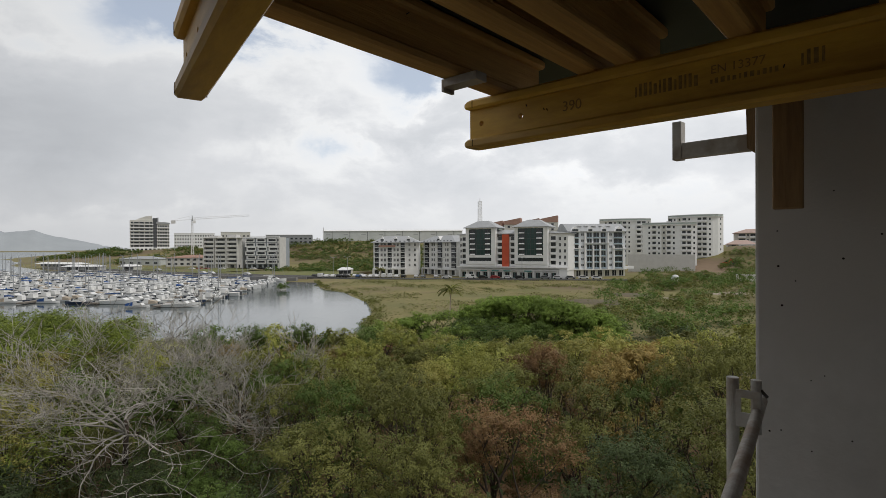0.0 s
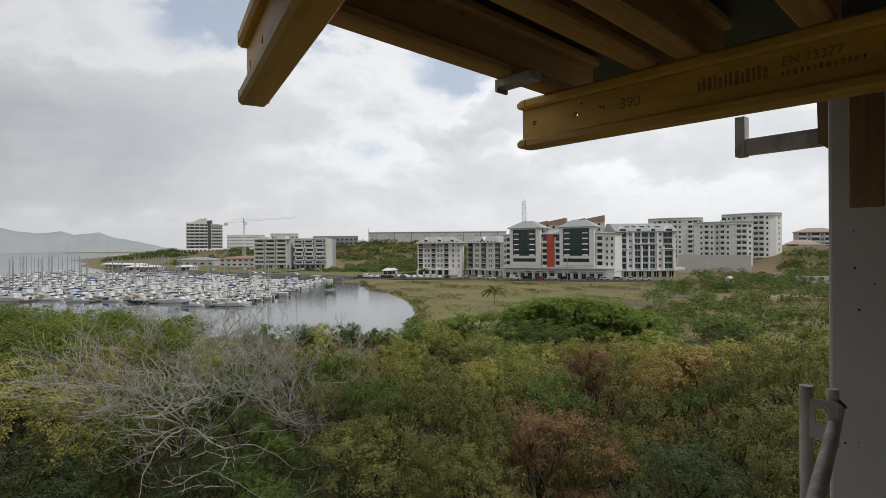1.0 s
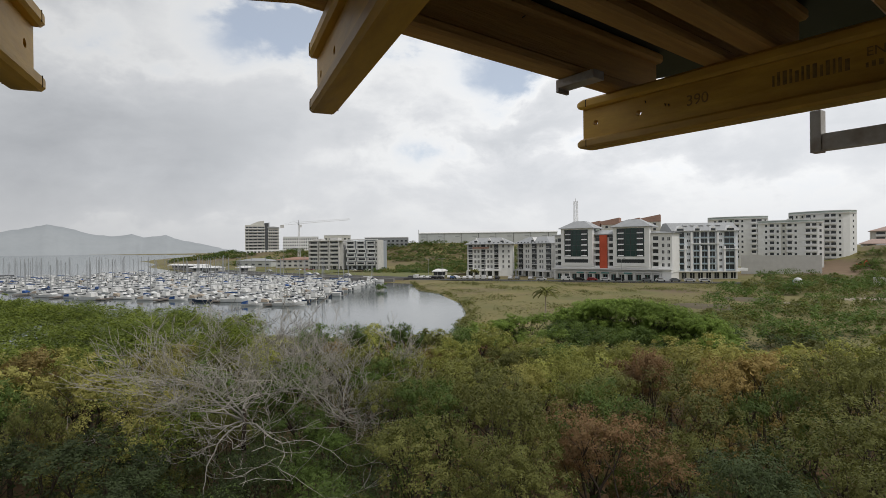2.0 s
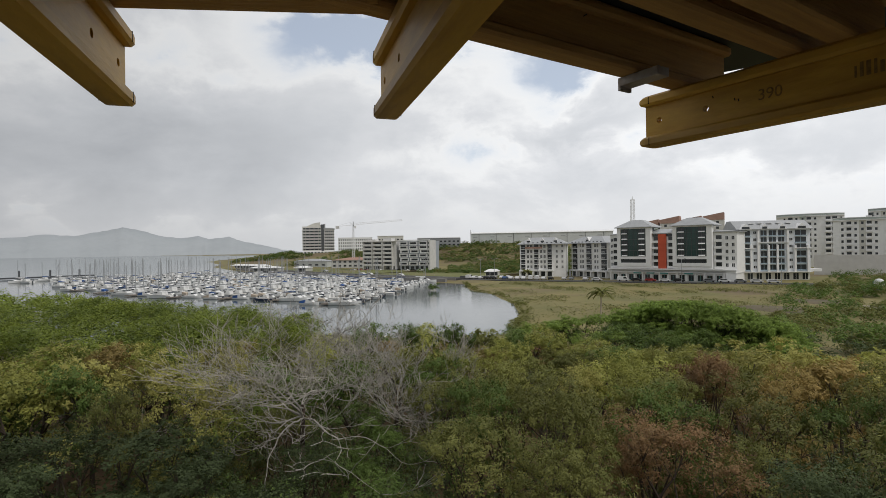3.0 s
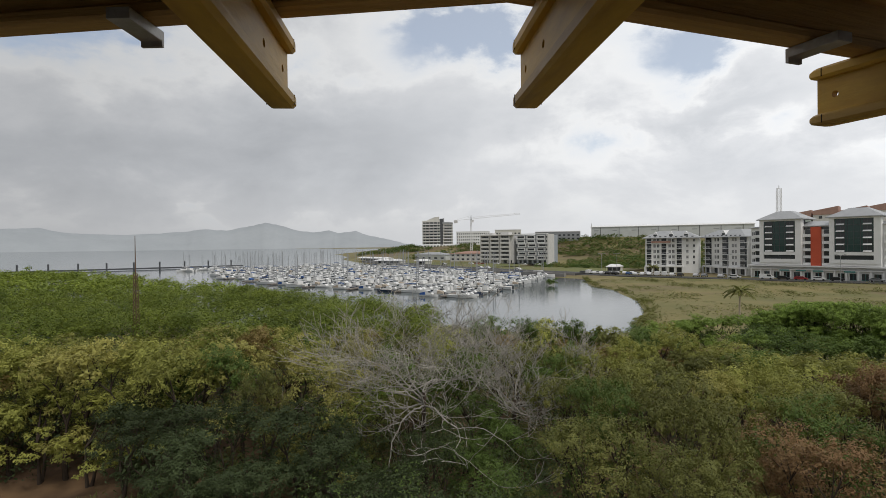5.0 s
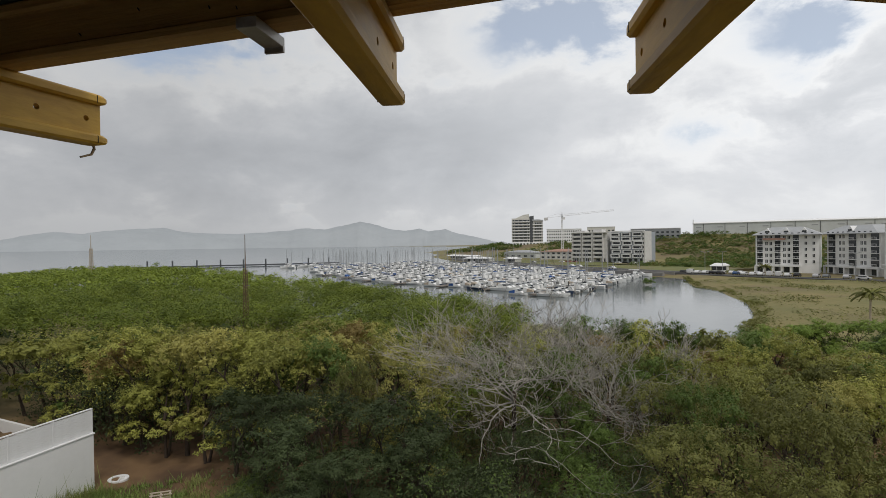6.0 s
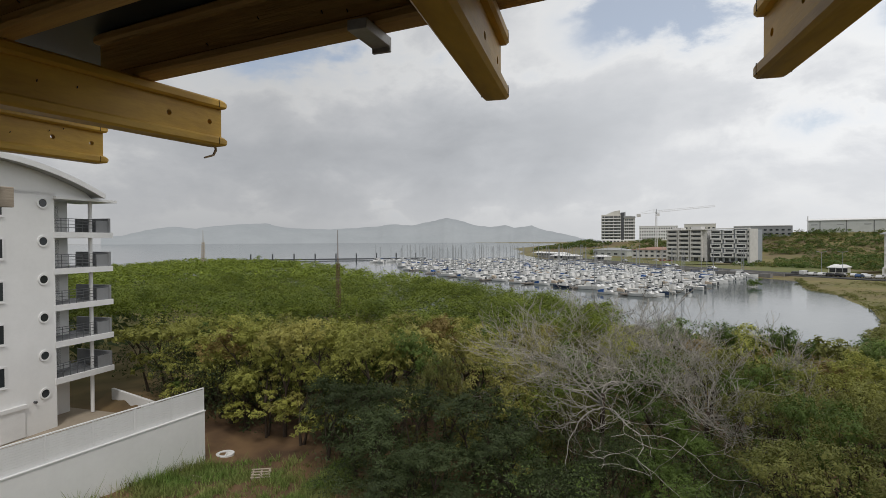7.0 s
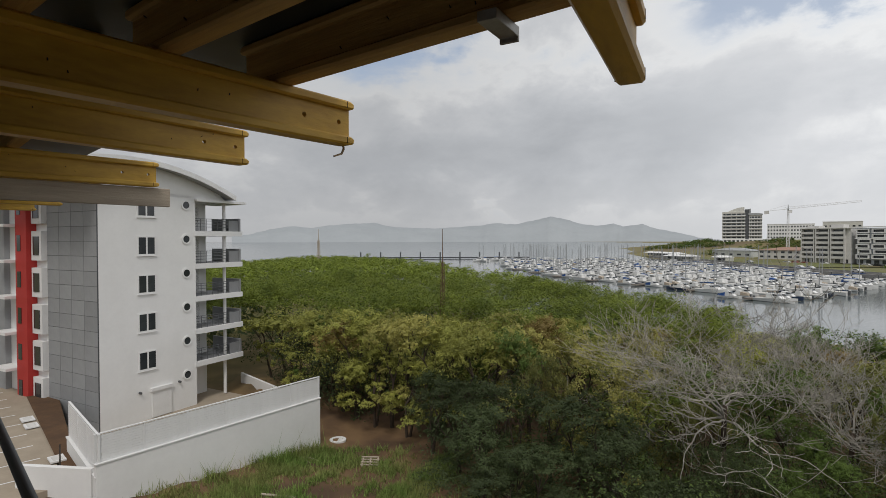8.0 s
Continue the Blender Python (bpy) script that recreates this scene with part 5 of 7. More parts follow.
def make_balcony_block(a, b, seed, label, storeys=6, cols=5):
    o, w = building("balcony_apartment_block", label, a, b, 0.7)
    fh = 2.55
    h = 1.0 + fh * storeys
    box_part("wall", o, M_WHITE, 0, w, 0, 14, 0, h)
    dx = w * (0.72 if seed == 1 else 1.0)
    xs = [dx * (k + 0.5) / cols for k in range(cols)]
    for k, x in enumerate(xs):
        if k % 2 == 0:
            balcony_grid(o, [x], floors(storeys - 1, 1.0 + fh, fh), dx / cols * 0.82, 1.4, M_WHITE2, M_WHITE2, h=0.95)
        else:
            window_grid(o, [x - 0.8, x + 0.8] if cols < 6 else [x], [z + 1.3 for z in floors(storeys - 1, 1.0 + fh, fh)], 0.9, 1.4, -0.03, M_GLASS, sill=M_WHITE2)
    if seed == 1:
        window_grid(o, [w * 0.80, w * 0.92], [z + 1.3 for z in floors(storeys - 1, 1.0 + fh, fh)], 0.8, 1.2, -0.03, M_GLASS, sill=M_WHITE2)
        box_part("red_awning", o, M_TILE, xs[1] - 2, xs[2] + 3, -1.7, -1.4, 1.0 + fh * 5 + 0.2, 1.0 + fh * 5 + 1.1, "faded red awning cloth")
    arch = Build()
    for x in [dx * k / cols for k in range(cols + 1)]:
        arch.box(x - 0.35, x + 0.35, -1.5, -0.9, 0, 2.7)
    part("arcade", arch, M_WHITE2, o)
    box_part("arcade_beam", o, M_WHITE2, -0.2, dx + 0.2, -1.6, 0, 2.7, 3.3)
    window_grid(o, xs, [1.4], dx / cols * 0.6, 2.3, -0.03, M_GLASS, "arcade_opening")
    hip_roof(o, 0, w, -1.2, 14, h, 3.2, M_ROOFGREY, 1.1, flat=0.45)
    for u in ((0.2, 0.5, 0.78) if seed == 1 else (0.5,)):
        gable(o, u * w - 1.8, u * w + 1.8, -1.0, 6, h + 0.3, 2.6, M_WHITE2, "dormer")
        box_part("dormer_window", o, M_GLASS, u * w - 0.8, u * w + 0.8, -1.06, -0.98, h + 0.7, h + 1.6)
    window_grid(o, [w * (0.1 + 0.1 * k) for k in range(9)], [h + 0.35], 0.9, 0.7, -1.75, M_GLASS, "attic_window")


def make_frame_block(a, b, label, finished):
    o, w = building("modern_apartment_block" if finished else "concrete_apartment_block", label, a, b, 1.6)
    base = M_WHITE if finished else M_GREYCONC
    back = M_BLUEGREY if finished else M_GREYCONC
    fh, n = 2.75, 7
    box_part("wall", o, back, 0.3, w, 0.6, 16, 0, fh * n)
    cols = 3
    if finished:
        for k in range(6):
            z = 2.8 + fh * k
            for c in range(3):
                x0 = w * (0.02 + 0.32 * c) + (0.9 if k % 2 else 0.0)
                if k == 5:
                    x0 = w * (0.02 + 0.32 * c)
                ww = w * 0.265
                fr = Build()
                fr.box(x0, x0 + ww, -0.9, 0.6, z, z + 0.55).box(x0, x0 + ww, -0.9, 0.6, z + 1.9, z + 2.35).box(x0, x0 + 0.45, -0.9, 0.6, z + 0.55, z + 1.9).box(x0 + ww - 0.45, x0 + ww, -0.9, 0.6, z + 0.55, z + 1.9)
                q = part("box_balcony", fr, M_WHITE2, o)
                box_part("glazed_door", q, M_GLASS, x0 + 0.35, x0 + ww - 0.35, 0.45, 0.58, z + 0.3, z + 2.0)
        box_part("side_wall", o, M_GREYCONC, w * 0.955, w + 0.5, -0.9, 9, 0, fh * n + 0.4)
        window_grid(o, [w * 0.975], [fh * k + 1.3 for k in range(1, n)], 0.7, 1.2, -0.95, M_GLASS, "side_window")
        box_part("top_beam", o, M_WHITE2, 0, w, -0.9, 0.6, fh * n + 0.3, fh * n + 0.9)
        box_part("upper_slab", o, M_WHITE2, 0, w, -0.9, 0.6, 13.5, 13.9)
    else:
        for c in range(cols):
            x0, x1 = w * (0.02 + c * 0.31), w * (0.02 + c * 0.31) + w * 0.25
            for k in range(1, n):
                z = fh * k
                box_part("balcony_slab", o, base, x0, x1, -1.2, 0.6, z - 0.2, z)
                box_part("parapet", o, base, x0, x1, -1.2, -1.05, z, z + 1.1)
                box_part("opening", o, M_GLASS, x0 + 0.4, x1 - 0.4, 0.45, 0.62, z + 0.05, z + 2.2)
            box_part("pier", o, base, x0 - 0.5, x0, -1.3, 0.6, 0, fh * n)
            box_part("pier", o, base, x1, x1 + 0.5, -1.3, 0.6, 0, fh * n)
        box_part("roof_slab", o, base, -0.3, w + 0.2, -1.4, 16, fh * n, fh * n + 0.4)
        box_part("lift_housing", o, base, w * 0.55, w * 0.8, 3, 9, fh * n + 0.4, fh * n + 2.4)
        box_part("lift_housing", o, base, w * 0.05, w * 0.3, 3, 9, fh * n + 0.4, fh * n + 1.8)
    window_grid(o, [w * (0.1 + 0.16 * k) for k in range(6)], [1.2], w * 0.1, 2.0, 0.55, M_GLASS, "ground_opening")


def make_hotel():
    o, w = building("tower_block", "pale ten-storey tower block on the wooded point", (-345.5, 440), (-320.5, 460), 9.0)
    box_part("base", o, M_WHITE, 1, w + 4, -2, 16, 0, 6.0)
    for x0, x1, z0, n in ((0, w * 0.58, 6.0, 8), (w * 0.68, w, 6.0, 7)):
        box_part("wall", o, M_CREAM, x0, x1, 0, 15, z0, z0 + 3.05 * n + 1)
        for k in range(n):
            z = z0 + 3.05 * k
            box_part("window_band", o, M_GLASS, x0 + 0.8, x1 - 0.5, -0.12, 0.1, z + 1.0, z + 2.5)
            box_part("balcony_band", o, M_WHITE2, x0 - 0.3, x1 + 0.2, -1.2, 0.0, z + 0.0, z + 0.65)
            for j in range(4):
                xx = x0 + 0.8 + (x1 - x0 - 1.3) * (j + 0.5) / 4
                box_part("pier", o, M_CREAM, xx - 0.25, xx + 0.25, -0.35, 0, z + 0.9, z + 2.6)
    box_part("lift_shaft", o, M_RAIL, w * 0.58, w * 0.68, -0.4, 12, 0, 33.5)
    part("sail_roof", Build().prism([(w * 0.10, 31.0), (w * 0.56, 31.0), (w * 0.56, 35.8), (w * 0.40, 35.2), (w * 0.24, 33.2)], 1, 10), M_CREAM, o)
    part("roof_screen", Build().prism([(w * 0.58, 31.0), (w * 0.72, 29.0), (w * 0.72, 34.2), (w * 0.58, 33.0)], 0.5, 9), M_GREYPANEL, o)
    window_grid(o, [2.5 + 3.4 * k for k in range(9)], [1.6, 4.4], 1.9, 1.6, -2.05, M_GLASS)
    part("curved_roof", Build().prism([(w * 0.66, 28.3), (w + 0.6, 28.3), (w + 0.3, 29.4), (w * 0.86, 30.0), (w * 0.66, 29.9)], -1.0, 14), M_ROOFGREY, o)


def make_shed():
    o, w = building("long_shed", "long pale grey-green metal shed on the hillside", (-166, 450), (-45, 478), 17.0)
    box_part("wall", o, M_SHED, 0, w, 0, 40, 0, 11.5)
    part("roof", Build().prism([(-0.5, 11.5), (41, 11.5), (41, 11.8), (20, 13.6), (8, 13.2), (-0.5, 11.9)], -0.5, w + 0.5, pose(0, 0, 0, 0, 0, 90) @ Matrix.Diagonal((1, -1, 1, 1))), M_WHITE2, o)
    for k in range(8):
        box_part("downpipe", o, M_RAIL, w * (k + 0.5) / 8 - 0.15, w * (k + 0.5) / 8 + 0.15, -0.25, 0, 0, 11.3)
        box_part("light_strip", o, M_ROOFGREY, w * (k + 0.15) / 8, w * (k + 0.40) / 8, -0.1, 0, 8.2, 8.9)
    part("corner_mast", Build().tube((0.3, -0.3, 0), (0.3, -0.3, 15), 0.35, n=8), M_WHITE2, o)


def make_round_tower(a, b, z0, n, tint, bulge, turned, label):
    """A block whose front swells towards the shore, with windows and loggias in columns and a thin round roof."""
    o, w = building("curved_apartment_block", label, a, b, z0)
    fh, seg = 2.75, 11
    pts = []
    for k in range(seg + 1):
        u = k / seg
        lean = u ** (1.5 if turned else 1.0)
        pts.append((w * u, -bulge * math.sqrt(max(1 - (2 * lean - 1) ** 2, 0)) ** 1.2))
    kinds = ("plain", "window", "loggia", "window", "tint", "loggia", "window", "plain", "loggia", "loggia", "window")
    for k in range(seg):
        (x0, y0), (x1, y1) = pts[k], pts[k + 1]
        ln = math.hypot(x1 - x0, y1 - y0)
        kind = kinds[(k + 2 * turned) % 11]
        q = part("wall_strip", Build().box(0, ln + 0.05, 0, 7, -9, n * fh), tint if kind == "tint" else M_WHITE, o)
        q.matrix_basis = pose(x0, y0, 0, 0, 0, math.degrees(math.atan2(y1 - y0, x1 - x0)))
        for j in range(n):
            z = fh * j
            if kind == "loggia":
                part("loggia_slab", Build().box(0.0, ln, -1.2, 0, z, z + 0.22), M_WHITE2, q)
                part("loggia_parapet", Build().box(0.0, ln, -1.2, -1.08, z + 0.22, z + 1.0), M_WHITE2, q)
                part("loggia_opening", Build().box(0.35, ln - 0.35, -0.03, 0.15, z + 0.25, z + 2.3), M_GLASS, q)
            elif kind in ("window", "tint"):
                part("window", Build().box(ln * 0.5 - 0.45, ln * 0.5 + 0.45, -0.03, 0.15, z + 0.95, z + 2.1), M_GLASS, q)
    m = len(pts)
    for nm, over, zz, hh, mm in (("cornice", 1.0, n * fh, 0.35, M_WHITE2), ("parapet", -0.4, n * fh + 0.35, 0.8, M_GREENTINT), ("roof", 0.5, n * fh + 1.15, 0.25, M_WHITE2)):
        ring = [(x, y - over) for x, y in pts] + [(w, 9), (0, 9)]
        part(nm, Build().add([(x, y, z) for z in (zz, zz + hh) for x, y in ring], [tuple(range(m + 1, -1, -1)), tuple(range(m + 2, 2 * m + 4))] + [(k, (k + 1) % (m + 2), m + 2 + (k + 1) % (m + 2), m + 2 + k) for k in range(m + 2)]), mm, o)


def make_earth_bank():
    """Bare earth on the slope below the towers, and the wall that holds it."""
    n, m = 16, 16
    vs = []
    for j in range(m + 1):
        for k in range(n + 1):
            az, d = radians(17.6 + 4.2 * k / n + 1.2 * math.sin(j * 0.9) * (k in (0, n))), 262 + 52 * j / m
            x, y = d * math.sin(az), d * math.cos(az)
            vs.append((x, y, float(ground_z(x, y)) + 0.35))
    fs = [(j * (n + 1) + k, j * (n + 1) + k + 1, (j + 1) * (n + 1) + k + 1, (j + 1) * (n + 1) + k) for j in range(m) for k in range(n)]
    soil = mat("bare_brown_earth", (0.25, 0.175, 0.115), (0.18, 0.13, 0.085), 0.05, 0.95, bump=0.4, bscale=1.0, spots=(0.15, 0.15, 0.06))
    tagged(part("earth_bank", Build().add(vs, fs), soil, smooth=True), "bare brown earth on the slope below the towers", "bank", kind="structure")
    flat_wall("retaining_wall", (58.5, 279.5), (87.5, 268.5), 1.0, -0.5, 10.2, M_GREYCONC, "grey concrete retaining wall below the towers")


make_earth_bank()


def make_red_house(a, b, z0, n, label):
    o, w = building("tile_roofed_house", label, a, b, z0)
    box_part("wall", o, M_CREAM, 0, w, 0, 12, -4, 3.0 * n)
    balcony_grid(o, [w * 0.2, w * 0.5, w * 0.8], floors(n, 0.1, 3.0), w * 0.2, 1.2, M_WHITE2, "solid", h=0.9)
    window_grid(o, [w * 0.35, w * 0.65], [1.6 + 3 * k for k in range(n)], 1.1, 1.3, -0.03, M_GLASS, sill=M_WHITE2)
    hip_roof(o, 0, w, -1, 12, 3.0 * n, 2.4, M_PINKTILE, 0.8, flat=0.35)


def make_terrace(a, b, z0, label):
    """Stepped houses with mono-pitched terracotta ends."""
    o, w = building("stepped_terrace", label, a, b, z0)
    for k in range(4):
        x0, x1 = w * k / 4, w * (k + 0.92) / 4
        h = 7.5 + 0.9 * (k % 2) + 0.5 * k
        box_part("wall", o, M_CREAM if k % 2 else M_GREENTINT, x0, x1, 0, 10, -8, h - 2)
        part("sloping_gable", Build().prism([(x0, h - 2), (x1, h - 2), (x1, h + 1.8), (x0, h)], -0.2, 9.5), M_TILE, o)
        window_grid(o, [x0 + (x1 - x0) * q for q in (0.3, 0.7)], [h - 3.2, h - 6], 1.3, 1.2, -0.05, M_GLASS)


def make_lattice(name, label, x, y, z0, h, half, material, bays, antenna=0.0, group="", taper=0.45):
    """A lattice mast of four legs with braces."""
    o = thing(name, label, "mast", group, pose(x, y, z0, 0, 0, 25))
    top = half * taper
    for sx in (-1, 1):
        for sy in (-1, 1):
            part("leg", Build().tube((sx * half, sy * half, 0), (sx * top, sy * top, h), half * 0.11, n=5), material, o)
    br = Build()
    for k in range(bays):
        z, z2 = h * k / bays, h * (k + 1) / bays
        r, r2 = half + (top - half) * k / bays, half + (top - half) * (k + 1) / bays
        for (ax, ay), (bx, by) in (((-1, -1), (1, -1)), ((1, -1), (1, 1)), ((1, 1), (-1, 1)), ((-1, 1), (-1, -1))):
            br.tube((ax * r, ay * r, z), (bx * r2, by * r2, z2), half * 0.055, n=4, caps=False)
            br.tube((bx * r, by * r, z), (ax * r2, ay * r2, z2), half * 0.055, n=4, caps=False)
            br.tube((ax * r2, ay * r2, z2), (bx * r2, by * r2, z2), half * 0.055, n=4, caps=False)
    part("bracing", br, material, o)
    if antenna:
        part("antenna", Build().tube((0, 0, h - 0.3), (0, 0, h + antenna), max(half * 0.22, 0.04), half * 0.10, n=6), material, o)
    return o


def make_crane():
    d, az = 420, -32.86
    x, y = d * math.sin(radians(az)), d * math.cos(radians(az))
    o = make_lattice("tower_crane", "white and grey tower crane over the building site", x, y, 4.0, 30.0, 0.95, M_WHITE2, 16)
    jib = Build()
    ln, back = 41.0, -11.0
    for yy in (-0.6, 0.6):
        jib.tube((back, yy, 31.0), (ln, yy, 31.0), 0.10, n=4)
    jib.tube((0, 0, 32.4), (ln, 0, 31.9), 0.10, n=4)
    for k in range(24):
        xx = ln * k / 24
        jib.tube((xx, -0.6, 31.0), (xx + ln / 48, 0, 32.3), 0.06, n=4, caps=False)
        jib.tube((xx + ln / 48, 0, 32.3), (xx + ln / 24, 0.6, 31.0), 0.06, n=4, caps=False)
    j = part("jib", jib, M_WHITE2, o)
    j.matrix_basis = pose(0, 0, 0, 0, -4.5, 2.0)
    part("tower_head", Build().tube((0, 0, 30), (0, 0, 34.0), 0.7, 0.2, n=4), M_ALU, o)
    cw = box_part("counterweight", o, M_GREYCONC, back - 0.3, back + 2.4, -0.9, 0.9, 29.0, 31.2)
    cw.matrix_basis = pose(0, 0, 0, 0, -4.5, 2.0)
    box_part("cab", o, M_WHITE2, 0.8, 2.4, -1.9, -0.7, 28.4, 30.4)
    part("tie", Build().tube((0, 0, 33.9), (back, 0, 31.0), 0.08, n=4), M_WHITE2, o)


make_shop_block()
make_glass_block()
make_balcony_block((-69.4, 259.5), (-46.8, 262.0), 1, "white colonial-style apartment block with balconies and dormers")
make_balcony_block((-45.0, 267.0), (-26.0, 251.0), 2, "white apartment block with arcaded ground floor and balconies", 6, 5)
make_frame_block((-197.5, 318.5), (-172.5, 319.5), "unfinished grey concrete apartment block with open balconies", False)
make_frame_block((-170.5, 320.5), (-147.5, 321.0), "white modern apartment block with boxed balconies", True)
make_hotel()
make_shed()
make_round_tower((52, 327), (80, 320), 7.0, 8, M_GREENTINT, 5.0, 0, "pale curved apartment block with a green-tinted strip")
make_round_tower((69, 294), (94, 286), 6.0, 7, M_CREAM, 2.0, 0, "white apartment block with a gently curved front")
make_round_tower((88, 315), (114, 305), 8.0, 8, M_CREAM, 7.5, 1, "pale apartment block with a rounded end and rows of loggias")
make_red_house((138, 352), (158, 345), 13.0, 3, "pale house with a pale pink hipped roof on the slope")
make_red_house((162, 372), (182, 362), 14.0, 3, "pale house with a pale pink hipped roof on the slope")
make_red_house((126, 330), (140, 326), 9.0, 2, "low pale house with a pink roof beside the towers")
make_terrace((-15, 305), (26, 300), 20.0, "stepped terrace with sloping terracotta ends behind the blocks")
make_lattice("radio_mast", "slim lattice radio mast behind the white blocks", -17.6, 292, 14, 25.5, 1.0, M_WHITE2, 14, 1.6, "", 0.8)
make_crane()

# ================= the white block of flats beside the clearing =================
def make_near_block():
    o = thing("white_apartment_block", "white rendered block of flats with grey cladding, red panels and balconies", "building", m=pose(-43.4, -6.55, 0, 0, 0, 128.0))
    W, D, Z0 = 7.0, 30.0, 1.0
    gw = Build().box(-0.6, W, 0, D, Z0, 18.6)
    part("wall", gw, M_NEARWHITE, o)
    # curved gable top and vaulted roof
    arc = [(-4.0 + 14.3 * k / 16, 18.55 + 2.35 * (1 - ((k / 16 - 0.36) / 0.66) ** 2)) for k in range(17)]
    inner = [(min(max(x, -0.6), W + 2.9), z - 0.30) for x, z in arc if -1.2 <= x <= W + 3.3]
    part("gable_wall", Build().prism([(-0.6, 18.36), (W + 2.9, 18.36)] + inner[::-1], 0.0, 0.3), M_NEARWHITE, o)
    part("vaulted_roof", Build().prism(arc + [(x, z - 0.28) for x, z in arc[::-1]], -0.9, D), M_ROOFGREY, o)
    part("roof_fascia", Build().prism([(x, z + 0.04) for x, z in arc] + [(x, z - 0.34) for x, z in arc[::-1]], -1.0, -0.88), M_NEARTRIM, o)
    # casement windows
    fr = Build()
    for x0, x1, z0, z1 in ((-0.72, 0.72, 0.62, 0.72), (-0.72, 0.72, -0.74, -0.62), (-0.72, -0.62, -0.62, 0.62), (0.62, 0.72, -0.62, 0.62), (-0.06, 0.06, -0.62, 0.62)):
        fr.box(x0, x1, -0.055, 0.0, z0, z1)
    fr.box(-0.76, 0.76, -0.09, 0.0, -0.79, -0.74)
    frm = fr.mesh("frame", M_NEARTRIM)
    pane = Build().box(-0.28, 0.28, -0.04, -0.01, -0.61, 0.61).mesh("pane", M_GLASS)
    for k in range(5):
        w = part("window", Build().box(-0.64, 0.64, -0.025, 0.02, -0.63, 0.63), M_RAIL, o)
        w.matrix_basis = pose(2.85, 0, 17.45 - 2.86 * k)
        part("frame", frm, None, w)
        for sx in (-0.34, 0.34):
            p = part("pane", pane, None, w)
            p.matrix_basis = pose(sx, 0, 0)
    # portholes
    rm = ring_mesh("ring", 0.29, 0.41, -0.07, 0.0, M_NEARTRIM, "y")
    disc = Build().tube((0, 0.02, 0), (0, -0.03, 0), 0.31, n=24).mesh("pane", M_GLASS)
    for k in range(6):
        q = part("porthole", disc, None, o)
        q.matrix_basis = pose(6.15, 0, 17.8 - 2.72 * k)
        part("ring", rm, None, q)
    sh = box_part("shutter_box", o, M_NEARTRIM, 3.1, 4.7, -0.12, 0.0, 1.6, 3.6, bevel=0.02)
    box_part("shutter_hood", sh, M_NEARTRIM, 3.0, 4.8, -0.22, 0.0, 3.6, 3.85)
    for x, z in ((2.2, 3.7), (5.4, 3.8)):
        part("wall_lamp", Build().tube((x, 0, z), (x, -0.2, z), 0.09, n=10), M_RAIL, o)
    # balconies on the sea side
    rail = Build()
    for z in (0.35, 0.6, 0.85, 1.02):
        rail.tube((0.05, 0.05, z), (4.4, 0.05, z), 0.022, n=5)
    for k in range(9):
        rail.tube((0.05 + 0.55 * k, 0.05, 0), (0.05 + 0.55 * k, 0.05, 1.04), 0.026, n=5)
    for z in (0.35, 0.6, 0.85, 1.02):
        rail.tube((0.05, 0.05, z), (0.05, 3.4, z), 0.022, n=5)
    for k in range(6):
        rail.tube((0.05, 0.05 + 0.65 * k, 0), (0.05, 0.05 + 0.65 * k, 1.04), 0.026, n=5)
    rmesh = rail.mesh("railing", M_RAIL)
    slab = Build().box(-0.1, 4.7, -0.15, 3.6, -0.42, 0.0).mesh("balcony", M_NEARTRIM)
    screen = Build().box(4.42, 4.60, -0.05, 3.5, 0.0, 1.15).box(3.4, 4.42, 0.02, 0.06, 0.0, 0.95).mesh("screen", M_SCREEN)
    back = Build().box(1.5, 2.2, 2.40, 2.48, 0.0, 2.1).mesh("glazed_door", M_GLASS)
    floor = Build().box(0.0, 4.4, 0.1, 3.5, 0.0, 0.02).mesh("floor_tiles", M_SCREEN)
    for k in range(5):
        q = part("balcony", slab, None, o)
        q.matrix_basis = pose(W, 0.1, 15.75 - 2.68 * k)
        part("railing", rmesh, None, q)
        part("screen", screen, None, q)
        part("glazed_door", back, None, q)
        part("floor_tiles", floor, None, q)
    part("loggia_back", Build().box(W, W + 2.9, 2.5, 2.7, 1.2, 18.2), M_NEARWHITE, o)
    part("column", Build().tube((W + 3.2, 0.5, 1.6), (W + 3.2, 0.5, 18.2), 0.14, n=14), M_NEARTRIM, o)
    box_part("balcony_canopy", o, M_NEARTRIM, W - 0.1, W + 4.9, -0.35, 3.6, 18.15, 18.35)
    # long side: grey cladding sheets, red and white strips
    cl = Build().box(-0.03, 0.0, 0, 1.56, 0, 1.02).mesh("cladding_sheet", M_GREYPANEL, bevel=0.006)
    for j in range(4):
        for k in range(17):
            q = part("cladding_sheet", cl, None, o)
            q.matrix_basis = pose(-0.66, 0.05 + 1.6 * j, 1.3 + 1.05 * k)
    box_part("cladding_back", o, M_RAIL, -0.65, -0.6, 0.02, 6.5, Z0, 19.0)
    box_part("red_strip", o, M_RED, -1.3, -0.6, 8.1, 9.7, Z0 + 0.6, 18.9, "red painted projecting strip")
    box_part("red_strip", o, M_RED, -1.5, -0.6, 25.0, 27.0, Z0 + 0.6, 18.9, "red painted projecting strip")
    box_part("grey_strip", o, M_GREYPANEL, -1.0, -0.6, 12.2, 13.6, Z0, 18.9)
